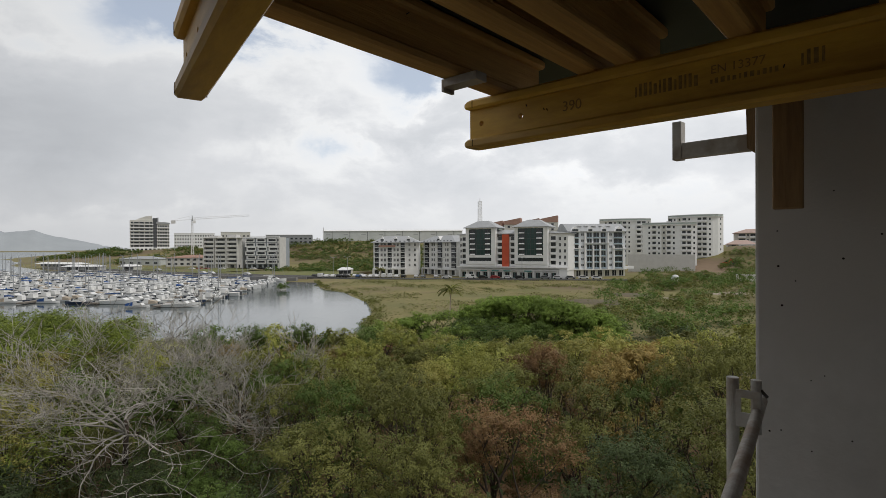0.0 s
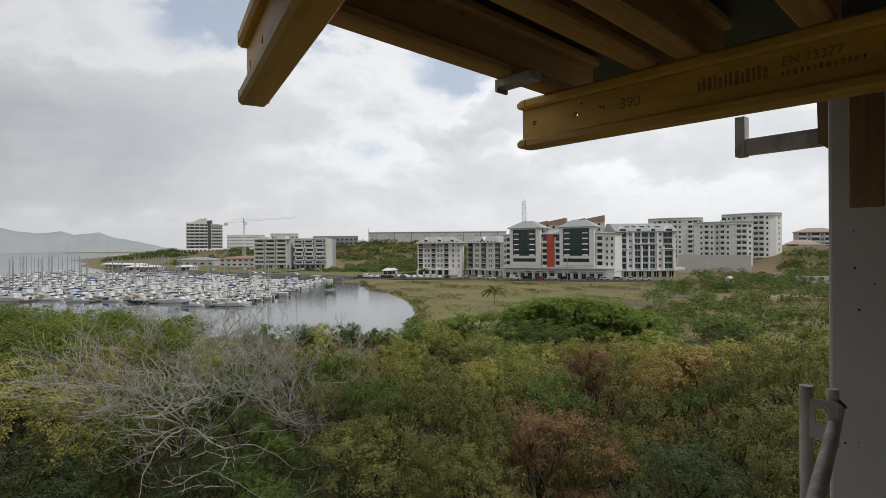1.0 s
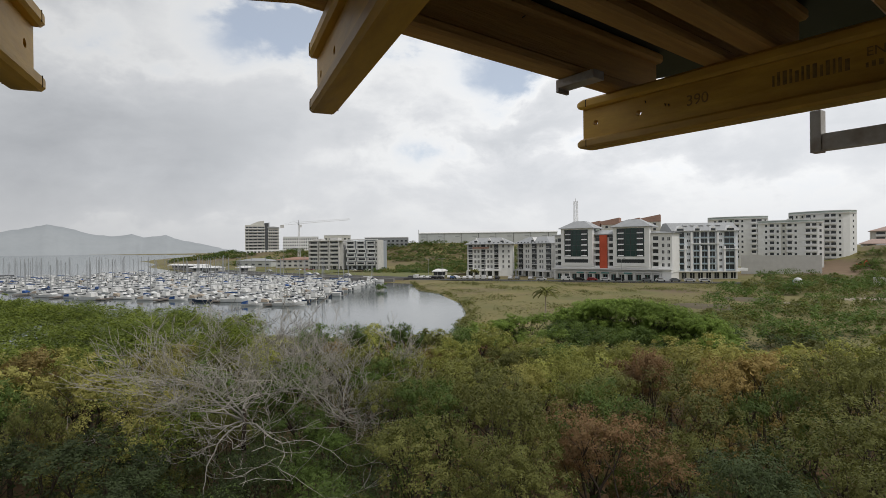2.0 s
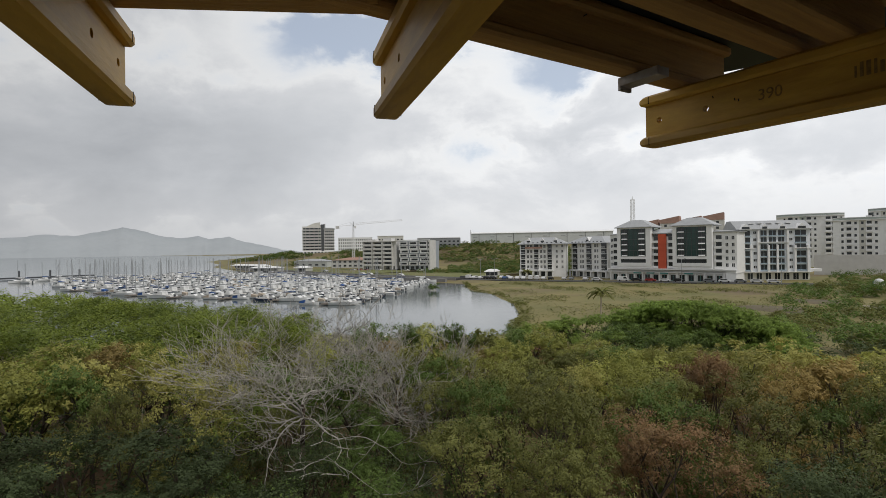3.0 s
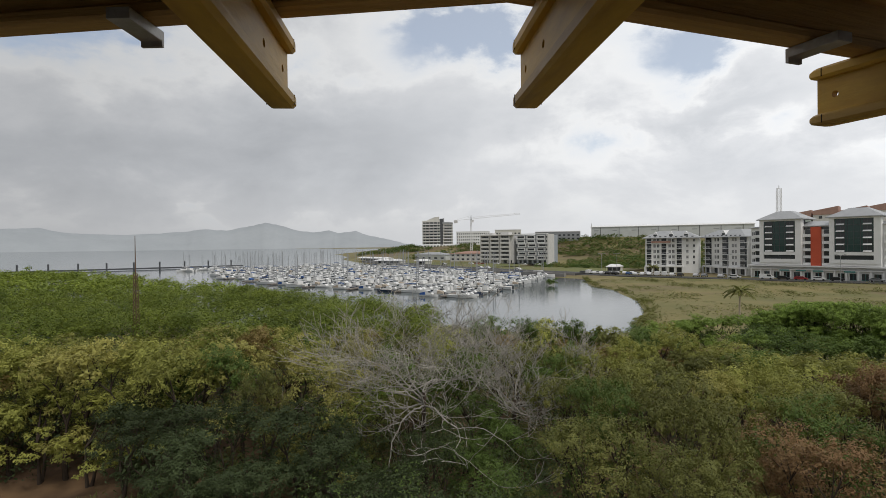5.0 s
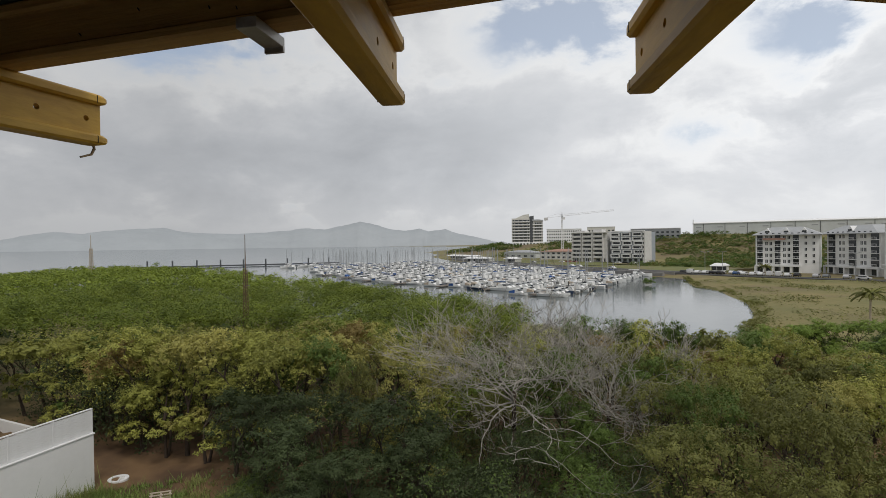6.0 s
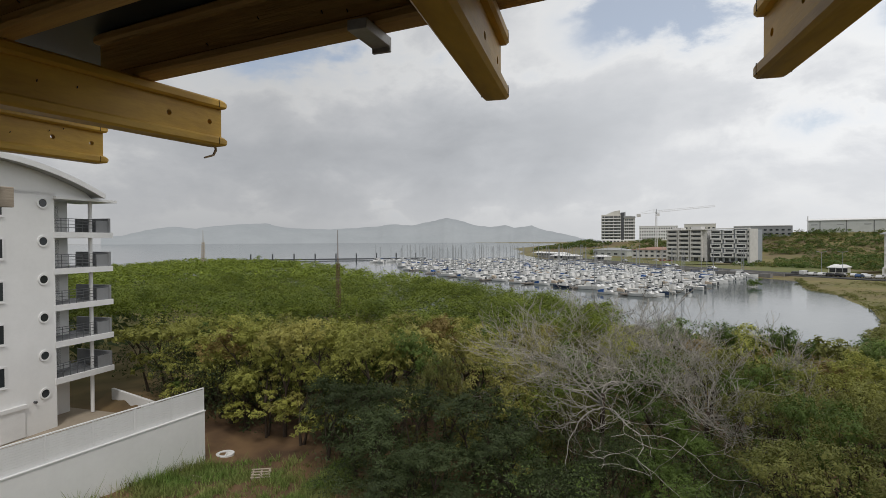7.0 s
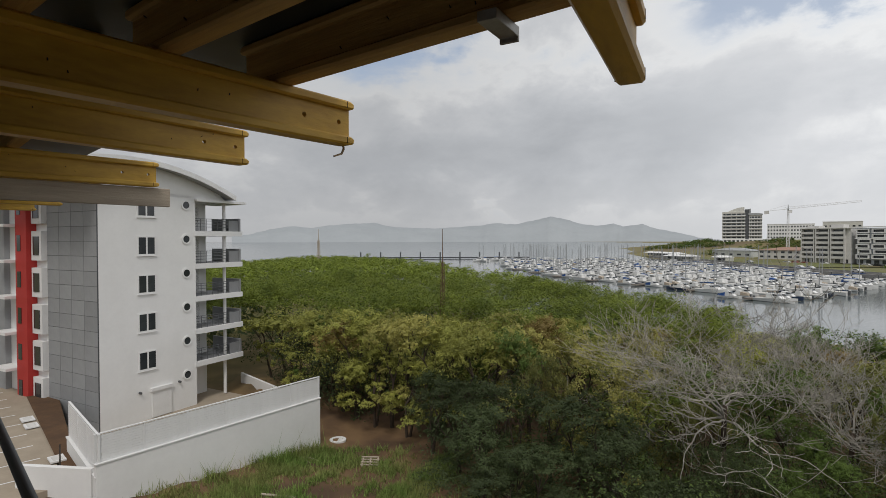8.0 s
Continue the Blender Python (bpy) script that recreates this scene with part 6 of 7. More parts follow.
    for k in range(6):
        z = 3.4 + 2.75 * k
        b = box_part("box_window", o, M_NEARTRIM, -1.0, -0.6, 6.6, 8.0, z - 0.9, z + 1.3)
        box_part("pane", b, M_GLASS, -1.05, -0.95, 6.9, 7.7, z - 0.5, z + 0.9)
        s = box_part("slab_ledge", o, M_NEARTRIM, -2.0, -0.6, 9.8, 12.0, z - 1.1, z - 0.9)
        w = box_part("balcony_front", o, M_NEARTRIM, -1.8, -0.6, 13.8, 18.6, z - 1.2, z - 0.1)
        box_part("balcony_opening", w, M_GLASS, -0.64, -0.6, 14.2, 18.2, z - 0.1, z + 1.2)
        box_part("railing", w, M_RAIL, -1.8, -1.75, 13.9, 18.5, z - 0.1, z + 0.35)
        box_part("red_window", o, M_GLASS, -1.34, -1.28, 8.9, 9.4, z - 0.2, z + 1.0)
    return o


make_near_block()


def fence_wall(a, b, z_foot_a, z_foot_b, z_mid, z_top, name, label, step=2.05):
    """A rendered boundary wall with slatted white panels on top."""
    d = Vector((b[0] - a[0], b[1] - a[1]))
    ln = d.length
    o = thing(name, label, "wall", m=pose(a[0], a[1], 0, 0, 0, math.degrees(math.atan2(d.y, d.x))))
    bu = Build().prism([(0, z_foot_a), (ln, z_foot_b), (ln, z_mid), (0, z_mid)], 0.0, 0.28)
    part("masonry", bu, M_NEARWHITE, o, bevel=0.015)
    part("coping", Build().box(-0.05, ln + 0.05, -0.04, 0.32, z_mid, z_mid + 0.07), M_NEARTRIM, o, bevel=0.01)
    n = max(2, round(ln / step))
    slat = Build().box(0.02, ln / n - 0.02, 0.12, 0.155, 0, 0.118).mesh("slat", M_NEARTRIM)
    k_sl = int((z_top - z_mid - 0.12) / 0.125)
    for k in range(n + 1):
        x = ln * k / n
        part("post", Build().box(x - 0.035, x + 0.035, 0.1, 0.19, z_mid + 0.06, z_top), M_NEARTRIM, o)
        if k < n:
            for j in range(k_sl):
                q = part("slat", slat, None, o)
                q.matrix_basis = pose(x, 0, z_mid + 0.09 + 0.125 * j)
    part("top_rail", Build().box(-0.04, ln + 0.04, 0.09, 0.20, z_top, z_top + 0.05), M_NEARTRIM, o)
    return o


fence_wall((-28.65, -4.9), (-34.8, 6.5), 1.9, 0.9, 4.62, 6.0, "boundary_wall", "white rendered boundary wall topped with slatted panels")
fence_wall((-35.4, -7.4), (-28.75, -4.95), 2.6, 2.6, 4.0, 5.95, "side_fence", "white slatted fence beside the parking strip")
flat_wall("garden_wall", (-53.0, 2.6), (-40.8, 7.1), 0.22, 0.6, 2.55, M_NEARWHITE, "low white garden wall behind the terrace")


def make_forecourt():
    e = [(-30.6, -6.6), (-29.3, -9.2), (-52, -22.0), (-66, -22.0), (-64, -17.0), (-46.6, -11.2)]
    n = len(e)
    bu = Build().add([(x, y, z) for z in (1.5, 3.2) for x, y in e], [tuple(range(n)), tuple(range(2 * n - 1, n - 1, -1))] + [(k, n + k, n + (k + 1) % n, (k + 1) % n) for k in range(n)])
    tagged(part("parking_strip", bu, M_TERRACE), "tan paved parking strip with white bay lines", "paving", kind="structure")
    ln = Build()
    a, b = Vector((-31.2, -7.4, 0)), Vector((-60.0, -18.4, 0))
    d = (b - a).normalized()
    s = Vector((d.y, -d.x, 0)) * -1
    for k in range(11):
        p = a + d * (1.4 + 2.5 * k)
        m = Matrix.Translation((p.x, p.y, 3.204)) @ pose(0, 0, 0, 0, 0, math.degrees(math.atan2(s.y, s.x)))
        ln.box(-0.3, 4.6, -0.05, 0.05, 0, 0.006, m)
    tagged(part("bay_line", ln, M_NEARTRIM), "white painted parking bay lines", "road marking", kind="structure")
    soil = Build().add([(-31.0, -5.9, 3.26), (-31.6, -6.7, 3.26), (-54.6, -14.6, 3.26), (-48.5, -10.6, 3.26)], [(3, 2, 1, 0)])
    m = mat("red_bare_soil", (0.12, 0.066, 0.032), (0.075, 0.042, 0.023), 0.8, 0.95, bump=0.5, bscale=5)
    tagged(part("planting_strip", soil, m), "strip of bare red soil along the building", "soil", kind="structure")
    low = flat_wall("low_wall", (-31.2, -8.6), (-29.2, -5.2), 0.25, 1.6, 4.3, M_NEARWHITE, "low white wall closing the parking strip")
    for x, y in ((-34.2, -7.6), (-41.0, -10.4), (-42.6, -11.0)):
        o = thing("inspection_cover", "white concrete inspection cover set in the soil", "cover", "inspection covers", pose(x, y, 3.27, 0, 0, 22))
        part("frame", Build().box(-0.5, 0.5, -0.35, 0.35, 0, 0.08), M_NEARTRIM, o)
        part("lid", Build().box(-0.36, 0.36, -0.22, 0.22, 0.08, 0.1), M_GREYCONC, o)
    part_pole = Build().tube((-31.6, -6.9, 3.2), (-31.6, -6.9, 4.9), 0.035, n=8)
    tagged(part("steel_stake", part_pole, M_DARKSTEEL), "thin dark steel stake on the parking strip", "stake")
    t = Build().box(-6.0, 10.5, -3.0, 10.6, 0, 0.6)
    tr = part("terrace", t, M_TERRACE)
    tr.matrix_basis = pose(-43.4, -6.55, 0.95, 0, 0, 38.0)
    tagged(tr, "small paved garden terrace under the balconies", "terrace")
    # manhole ring and a broken pallet on the cleared ground
    x, y = -35.9, 7.9
    g = float(ground_z(x, y))
    o = thing("manhole", "white concrete manhole ring in the red earth", "manhole", m=pose(x, y, g + 0.03))
    part("ring", ring_mesh("ring", 0.36, 0.56, -0.5, 0.06, M_NEARTRIM), None, o)
    part("cover", Build().tube((0, 0, -0.2), (0, 0, -0.02), 0.37, n=24), M_GREYCONC, o)
    x, y = -30.8, 8.7
    o = thing("broken_pallet", "weathered broken timber pallet lying in the grass", "pallet", m=pose(x, y, float(ground_z(x, y)) + 0.05, 4, 3, 70))
    for k in range(4):
        part("board", Build().box(-0.55, 0.55 - 0.1 * (k % 2), -0.55 + 0.32 * k, -0.43 + 0.32 * k, 0.1, 0.13), M_GREYWOOD, o)
    for k in (-0.45, 0.0, 0.45):
        part("bearer", Build().box(k - 0.05, k + 0.05, -0.6, 0.6, 0.0, 0.1), M_GREYWOOD, o)
    for k, (x, y, r) in enumerate(((-33.2, 5.4, 35), (-33.0, 5.1, 20), (-27.5, 3.0, 60), (-26.4, 2.2, 75), (-25.2, 1.6, 55))):
        b = part("loose_board", Build().box(-0.9, 0.9, -0.07, 0.07, 0, 0.04), M_GREYWOOD)
        b.matrix_basis = pose(x, y, float(ground_z(x, y)) + 0.04, 2, 3, r)
        tagged(b, "loose weathered board lying on the ground", "board", "loose boards")


make_forecourt()

# ================= marina =================
def make_motorboat(label, hull, ln=8.5, fly=False, cover=None):
    o = thing("motorboat", label, "boat", "boats at the pontoons")
    b = Build()
    st = [(-0.5, 1.0, 0.0), (-0.25, 1.02, 0.02), (0.0, 1.0, 0.06), (0.2, 0.86, 0.14), (0.36, 0.56, 0.25), (0.5, 0.02, 0.38)]
    w, h = ln * 0.155, ln * 0.088
    rows = []
    for u, s, lift in st:
        x = u * ln
        rows.append([(x, -w * s, h + lift * h), (x, -w * s * 0.82, 0.1), (x, 0, -0.35 + lift * 0.6), (x, w * s * 0.82, 0.1), (x, w * s, h + lift * h)])
    vs = [p for r in rows for p in r]
    fs = [tuple(range(4, -1, -1))]
    for k in range(len(rows) - 1):
        fs += [(5 * k + j, 5 * k + j + 1, 5 * k + j + 6, 5 * k + j + 5) for j in range(4)]
    part("hull", b.add(vs, fs), hull, o)
    dk = Build()
    tops = [(r[0], r[4]) for r in rows]
    vs = [(p[0], p[1] * 0.95, p[2] - 0.12) for pr in tops for p in pr]
    part("deck", dk.add(vs, [(2 * k, 2 * k + 2, 2 * k + 3, 2 * k + 1) for k in range(len(tops) - 1)]), M_DECK, o)
    c = Build().prism([(-0.18 * ln, h), (0.24 * ln, h + 0.15), (0.10 * ln, h + 0.9), (-0.02 * ln, h + 1.25), (-0.16 * ln, h + 1.25)], -w * 0.68, w * 0.68)
    part("cabin", c, M_HULL, o, bevel=0.05)
    part("windscreen", Build().prism([(0.015 * ln, h + 0.72), (0.145 * ln, h + 0.72), (0.092 * ln, h + 1.0), (-0.01 * ln, h + 1.2)], -w * 0.70, w * 0.70), M_GLASS, o)
    if fly:
        part("flybridge", Build().prism([(-0.2 * ln, h + 1.9), (0.02 * ln, h + 1.9), (0.05 * ln, h + 2.2), (-0.2 * ln, h + 2.1)], -w * 0.6, w * 0.6), M_HULL, o)
        for sx, sy in ((-0.18, -0.5), (-0.18, 0.5), (0.0, -0.5), (0.0, 0.5)):
            part("roof_post", Build().tube((sx * ln, sy * w, h + 1.2), (sx * ln, sy * w, h + 1.95), 0.04, n=5), M_ALU, o)
    if cover:
        part("cover", Build().prism([(-0.48 * ln, h), (-0.17 * ln, h), (-0.19 * ln, h + 0.9), (-0.44 * ln, h + 0.55)], -w * 0.85, w * 0.85), cover, o)
    part("outboard", Build().box(-0.55 * ln, -0.5 * ln, -0.22, 0.22, 0.1, h + 0.35), M_RAIL, o, bevel=0.04)
    return o


def make_sailboat(label, hull, ln=10.5, mast=11.0, sail=None):
    o = make_motorboat(label, hull, ln)
    o.name = "sailboat"
    tagged(o, label, "boat")
    part("mast", Build().tube((0.06 * ln, 0, 1.0), (0.06 * ln, 0, mast), 0.13, 0.09, n=6), M_ALU, o)
    part("boom", Build().tube((0.06 * ln, 0, 2.6), (-0.36 * ln, 0, 2.5), 0.08, n=6), M_ALU, o)
    part("furled_sail", Build().tube((0.04 * ln, 0, 2.78), (-0.34 * ln, 0, 2.70), 0.19, 0.12, n=7), sail or M_BLUECLOTH, o)
    st = Build()
    for p in ((0.5 * ln, 0, 1.6), (-0.48 * ln, 0, 1.2), (0.04 * ln, 1.5, 1.2), (0.04 * ln, -1.5, 1.2)):
        st.tube(p, (0.06 * ln, 0, mast - 0.2), 0.018, n=3, caps=False)
    part("rigging", st, M_ALU, o)
    return o


def marina():
    rnd = random.Random(21)
    kinds = [make_motorboat("white motorboat with a low cabin moored at a pontoon", M_HULL, 7.0),
             make_motorboat("white motor cruiser with a flybridge moored at a pontoon", M_HULL, 9.0, True),
             make_motorboat("small motorboat with a blue cover moored at a pontoon", M_HULL, 6.0, False, M_BLUECLOTH),
             make_motorboat("navy-hulled motorboat moored at a pontoon", M_NAVY, 7.2),
             make_sailboat("white sailing yacht with furled blue sail at a pontoon", M_HULL),
             make_sailboat("white sailing yacht with furled white sail at a pontoon", M_HULL, 11.5, 12.5, M_WHITE2),
             make_motorboat("open white motorboat with a pale cover at a pontoon", M_HULL, 6.4, False, M_GREYWOOD)]
    fresh = set(range(len(kinds)))

    def moor(k, x, y, turn):
        m = pose(x, y, 0.0, 0, 0, turn)
        if k in fresh:
            fresh.discard(k)
            kinds[k].matrix_basis = m
        else:
            copy_thing(kinds[k], m)

    # pontoons: start, end
    lines = [((-109, 219), (-88, 121)), ((-128, 226), (-110, 128)), ((-147, 233), (-132, 135)), ((-166, 240), (-154, 140)), ((-187, 247), (-177, 146)),
             ((-208, 256), (-201, 153)), ((-232, 264), (-226, 160)), ((-262, 268), (-254, 172)), ((-296, 276), (-286, 186))]
    for i, (a, b) in enumerate(lines):
        a, b = Vector(a), Vector(b)
        d = (b - a).normalized()
        b += d * (0, 2, 10, 16, 20, 22, 22, 20, 18)[i]
        ln = (b - a).length
        turn = math.degrees(math.atan2(d.y, d.x))
        p = thing("pontoon", "floating timber pontoon with mooring piles", "pontoon", "pontoons", pose(a.x, a.y, 0, 0, 0, turn))
        part("walkway", Build().box(0, ln, -1.0, 1.0, 0.15, 0.55), M_PONTOON, p)
        for k in range(int(ln / 14)):
            part("mooring_post", Build().tube((14 * k + 5, 1.1, -1.5), (14 * k + 5, 1.1, 2.3), 0.16, n=7), M_RAIL, p)
        nrm = Vector((-d.y, d.x))
        for side in (-1, 1):
            s = 3.0
            while s < ln - 1.0:
                far = i >= 4
                k = rnd.choices(range(7), (6, 4, 4, 2.0, 4.5 if far else 2.2, 3.5 if far else 1.6, 3))[0]
                q = a + d * s + nrm * side * (5.2 + rnd.uniform(-0.5, 0.6))
                moor(k, q.x, q.y, turn + (90 if side > 0 else -90) * rnd.choice((1, 1, 1, -1)) + rnd.uniform(-5, 5))
                s += rnd.uniform(3.5, 4.7) + (1.4 if far else 0)
    # far pier with piles and yachts off the mangrove point
    p = thing("breakwater_pier", "long low dark pier with mooring piles across the bay", "pier", m=pose(-395, 158, 0, 0, 0, math.degrees(math.atan2(78, 32))))
    part("deck", Build().box(-60, 86, -1.2, 1.2, 0.3, 1.3), M_RAIL, p)
    for k in range(9):
        part("mooring_post", Build().tube((-50 + 16 * k, 1.4, -2), (-50 + 16 * k, 1.4, 5.2), 0.55, n=8), M_RAIL, p)
    for k in range(22):
        t = rnd.random()
        moor(rnd.choice((1, 4, 5, 5)), -345 + 75 * t + rnd.uniform(-12, 12), 176 + 30 * t + rnd.uniform(-14, 14), rnd.uniform(0, 360))


marina()


def make_quay():
    """Quay wall, road and verge between the marina and the buildings."""
    line = [(-93, 218.5), (-165, 242.5), (-234, 276.5), (-330, 333.5)]
    for k in range(3):
        a, b = line[k], line[k + 1]
        o = flat_wall("quay_wall", b, a, 1.2, -2.0, 1.75, M_KERB, "low concrete quay wall along the marina", "quay")
        d = Vector((a[0] - b[0], a[1] - b[1]))
        m = pose(b[0], b[1], 0, 0, 0, math.degrees(math.atan2(d.y, d.x)))
        r = part("road", Build().box(-1, d.length + 1, 6, 14, 0.5, 1.62), M_ASPHALT)
        r.matrix_basis = m
        tagged(r, "grey asphalt road along the quay", "road", kind="structure")
        kb = part("kerb", Build().box(-1, d.length + 1, 5.7, 6.0, 0.5, 1.76).box(-1, d.length + 1, 14.0, 14.3, 0.5, 1.76), M_KERB)
        kb.matrix_basis = m
        tagged(kb, "pale concrete kerbs of the quay road", "kerb", kind="structure")
        v = part("verge", Build().box(-1, d.length + 1, 14.4, 60, 0.3, 1.6), mat("verge_grass", (0.17, 0.17, 0.055), (0.12, 0.14, 0.045), 0.08, 0.95, spots=(0.19, 0.15, 0.08)))
        v.matrix_basis = m
        tagged(v, "grass verge with bare patches behind the road", "verge", kind="structure")
    a, b = Vector((-92, 226)), Vector((64, 214))
    d = b - a
    r = part("road", Build().box(0, d.length, 0, 9, 0.4, 0.98), M_ASPHALT)
    r.matrix_basis = pose(a.x, a.y, 0, 0, 0, math.degrees(math.atan2(d.y, d.x)))
    tagged(r, "asphalt road in front of the white blocks", "road", kind="structure")


make_quay()


def make_car(label, paint, van=False):
    o = thing("parked_car", label, "car", "parked cars")
    h = 1.9 if van else 1.42
    pr = [(-2.05, 0.35), (2.05, 0.35), (2.1, 0.75), (1.2, 0.9), (0.6, h - 0.05), (-1.3, h), (-1.95, 0.95), (-2.1, 0.8)] if not van else [(-2.3, 0.35), (2.3, 0.35), (2.35, 0.95), (1.7, 1.1), (1.2, h), (-2.25, h), (-2.32, 0.9)]
    part("body", Build().prism(pr, -0.85, 0.85), paint, o, bevel=0.05)
    part("glazing", Build().prism([(1.05, 0.98), (0.58, h - 0.12), (-1.2, h - 0.1), (-1.75, 0.98)] if not van else [(1.68, 1.12), (1.24, h - 0.1), (0.2, h - 0.1), (0.2, 1.12)], -0.865, 0.865), M_GLASS, o)
    wm = Build().tube((0, -0.1, 0), (0, 0.1, 0), 0.32, n=12).mesh("wheel", M_TYRE)
    for x in (-1.3, 1.3):
        for y in (-0.78, 0.78):
            q = part("wheel", wm, None, o)
            q.matrix_basis = pose(x, y, 0.32)
    return o


def cars():
    rnd = random.Random(9)
    paints = [("white", (0.75, 0.75, 0.75)), ("grey", (0.20, 0.21, 0.22)), ("black", (0.02, 0.02, 0.022)), ("blue", (0.05, 0.10, 0.22)), ("red", (0.35, 0.03, 0.03)), ("silver", (0.5, 0.5, 0.51))]
    kinds = [make_car("%s parked car at the roadside" % n, mat(n + "_car_paint", c, None, 2.0, 0.3, 0.1)) for n, c in paints]
    kinds.append(make_car("white parked van at the roadside", mat("white_van_paint", (0.76, 0.76, 0.75), None, 2.0, 0.35), True))
    fresh = set(range(len(kinds)))

    def park(x, y, z, turn):
        k = rnd.choices(range(7), (6, 3, 3, 1, 1, 3, 2))[0]
        m = pose(x, y, z, 0, 0, turn)
        if k in fresh:
            fresh.discard(k)
            kinds[k].matrix_basis = m
        else:
            copy_thing(kinds[k], m)

    def row(a, b, step, z, off, p=0.8, across=False):
        a, b = Vector(a), Vector(b)
        d = (b - a).normalized()
        turn = math.degrees(math.atan2(d.y, d.x))
        s = 0.0
        while s < (b - a).length:
            if rnd.random() < p:
                q = a + d * s + Vector((-d.y, d.x)) * off
                zz = float(ground_z(q.x, q.y)) if z is None else z
                park(q.x, q.y, zz, turn + (90 if across else 0) + rnd.uniform(-3, 3))
            s += step

    row((-28, 226), (46, 222), 5.2, 0.98, 0.5, 0.85)
    row((-90, 232), (-32, 229), 3.0, 0.98, 1.0, 0.75, True)
    row((-86, 238), (-62, 240), 3.2, None, 2.0, 0.8, True)
    row((-165, 250.5), (-97, 227.5), 6.0, 1.62, 0.0, 0.35)
    row((-200, 309), (-140, 312), 5.0, None, 0.0, 0.65)
    row((-230, 290), (-180, 268), 7.0, 1.62, 3.0, 0.3)
    for f in fresh:
        kinds[f].matrix_basis = pose(-70 + 5 * f, 246, float(ground_z(-70 + 5 * f, 246)), 0, 0, 90)


cars()


def make_lamp(x, y, z, h, label="grey street lamp with a double arm"):
    o = thing("street_lamp", label, "street lamp", "street lamps", pose(x, y, z, 0, 0, 20))
    part("pole", Build().tube((0, 0, -0.3), (0, 0, h), 0.11, 0.07, n=7), M_ALU, o)
    for s in (-1, 1):
        part("arm", Build().tube((0, 0, h - 0.1), (s * 1.3, 0, h + 0.25), 0.06, n=5), M_ALU, o)
        part("lantern", Build().box(s * 1.3 - 0.35, s * 1.3 + 0.35, -0.15, 0.15, h + 0.18, h + 0.34), M_ALU, o)
    return o


LAMP = make_lamp(-83, 238, 0.9, 9.0)
for x, y, z in ((-78, 244, 0.9), (-56, 240, 0.9), (-30, 224, 0.9), (4, 221, 0.9), (36, 218, 0.9), (-110, 232, 1.6), (-150, 246, 1.6), (-188, 262, 1.6), (-224, 279, 1.6), (-262, 300, 1.6), (-300, 323, 1.6)):
    copy_thing(LAMP, pose(x, y, z, 0, 0, 20))


def make_clubhouse(a, b, label, cloth=M_WHITE2):
    o, w = building("marina_pavilion", label, a, b, 1.6)
    box_part("wall", o, M_CREAM, 0.5, w - 0.5, 1.5, 8, 0, 2.2)
    n = max(2, int(w / 9))
    for k in range(n):
        hip_roof(o, w * k / n, w * (k + 1) / n - 0.3, -2, 8, 2.3, 1.0, cloth, 0.2, "awning_roof", flat=0.3)
        part("post", Build().tube((w * k / n + 0.2, -1.8, 0), (w * k / n + 0.2, -1.8, 2.2), 0.09, n=6), M_WHITE2, o)
    window_grid(o, [w * (k + 0.5) / (n * 2) for k in range(n * 2)], [1.1], 2.2, 1.7, 1.45, M_GLASS, "glazed_front")


make_clubhouse((-271, 288), (-249, 290), "low marina pavilion with white tented roofs")
make_clubhouse((-236, 293), (-228, 291), "small white kiosk beside the marina road")
make_clubhouse((-345, 345), (-300, 332), "long low harbour building with pale roof")
make_clubhouse((-83, 246), (-78, 246), "white open tent beside the car park")


def block_house(a, b, z0, h, label, material, roof=None, cols=6):
    o, w = building("low_building", label, a, b, z0)
    box_part("wall", o, material, 0, w, 0, 10, -3, h)
    window_grid(o, [w * (k + 0.5) / cols for k in range(cols)], [1.6 + 3 * k for k in range(max(1, int(h / 3)))], w / cols * 0.5, 1.3, -0.04, M_GLASS)
    if roof:
        hip_roof(o, 0, w, 0, 10, h, 1.8, roof, 0.5)
    else:
        box_part("parapet", o, M_WHITE2, -0.2, w + 0.2, -0.2, 0.1, h, h + 0.5)


block_house((-238, 338), (-203, 342), 2.0, 6.0, "unfinished low concrete building by the crane", M_GREYCONC, M_TILE, 8)
block_house((-285, 352), (-248, 345), 2.5, 4.5, "low grey shed behind the verge", M_SHED, M_ROOFGREY, 5)
block_house((-300, 437), (-272, 455), 12.0, 15.5, "white ribbed office block on the rise", M_WHITE, None, 16)
block_house((-270, 462), (-247, 474), 12.0, 17.0, "pale office block on the rise", M_CREAM, None, 7)
block_house((-207, 424), (-171, 437), 14.5, 10.5, "long dark grey warehouse on the rise", M_GREYPANEL, None, 10)
block_house((86, 217), (97, 213), 1.2, 1.7, "low white site hut wall", M_WHITE, None, 4)
block_house((127, 318), (156, 306), 12.4, 1.9, "low white boundary building on the slope", M_WHITE, None, 6)


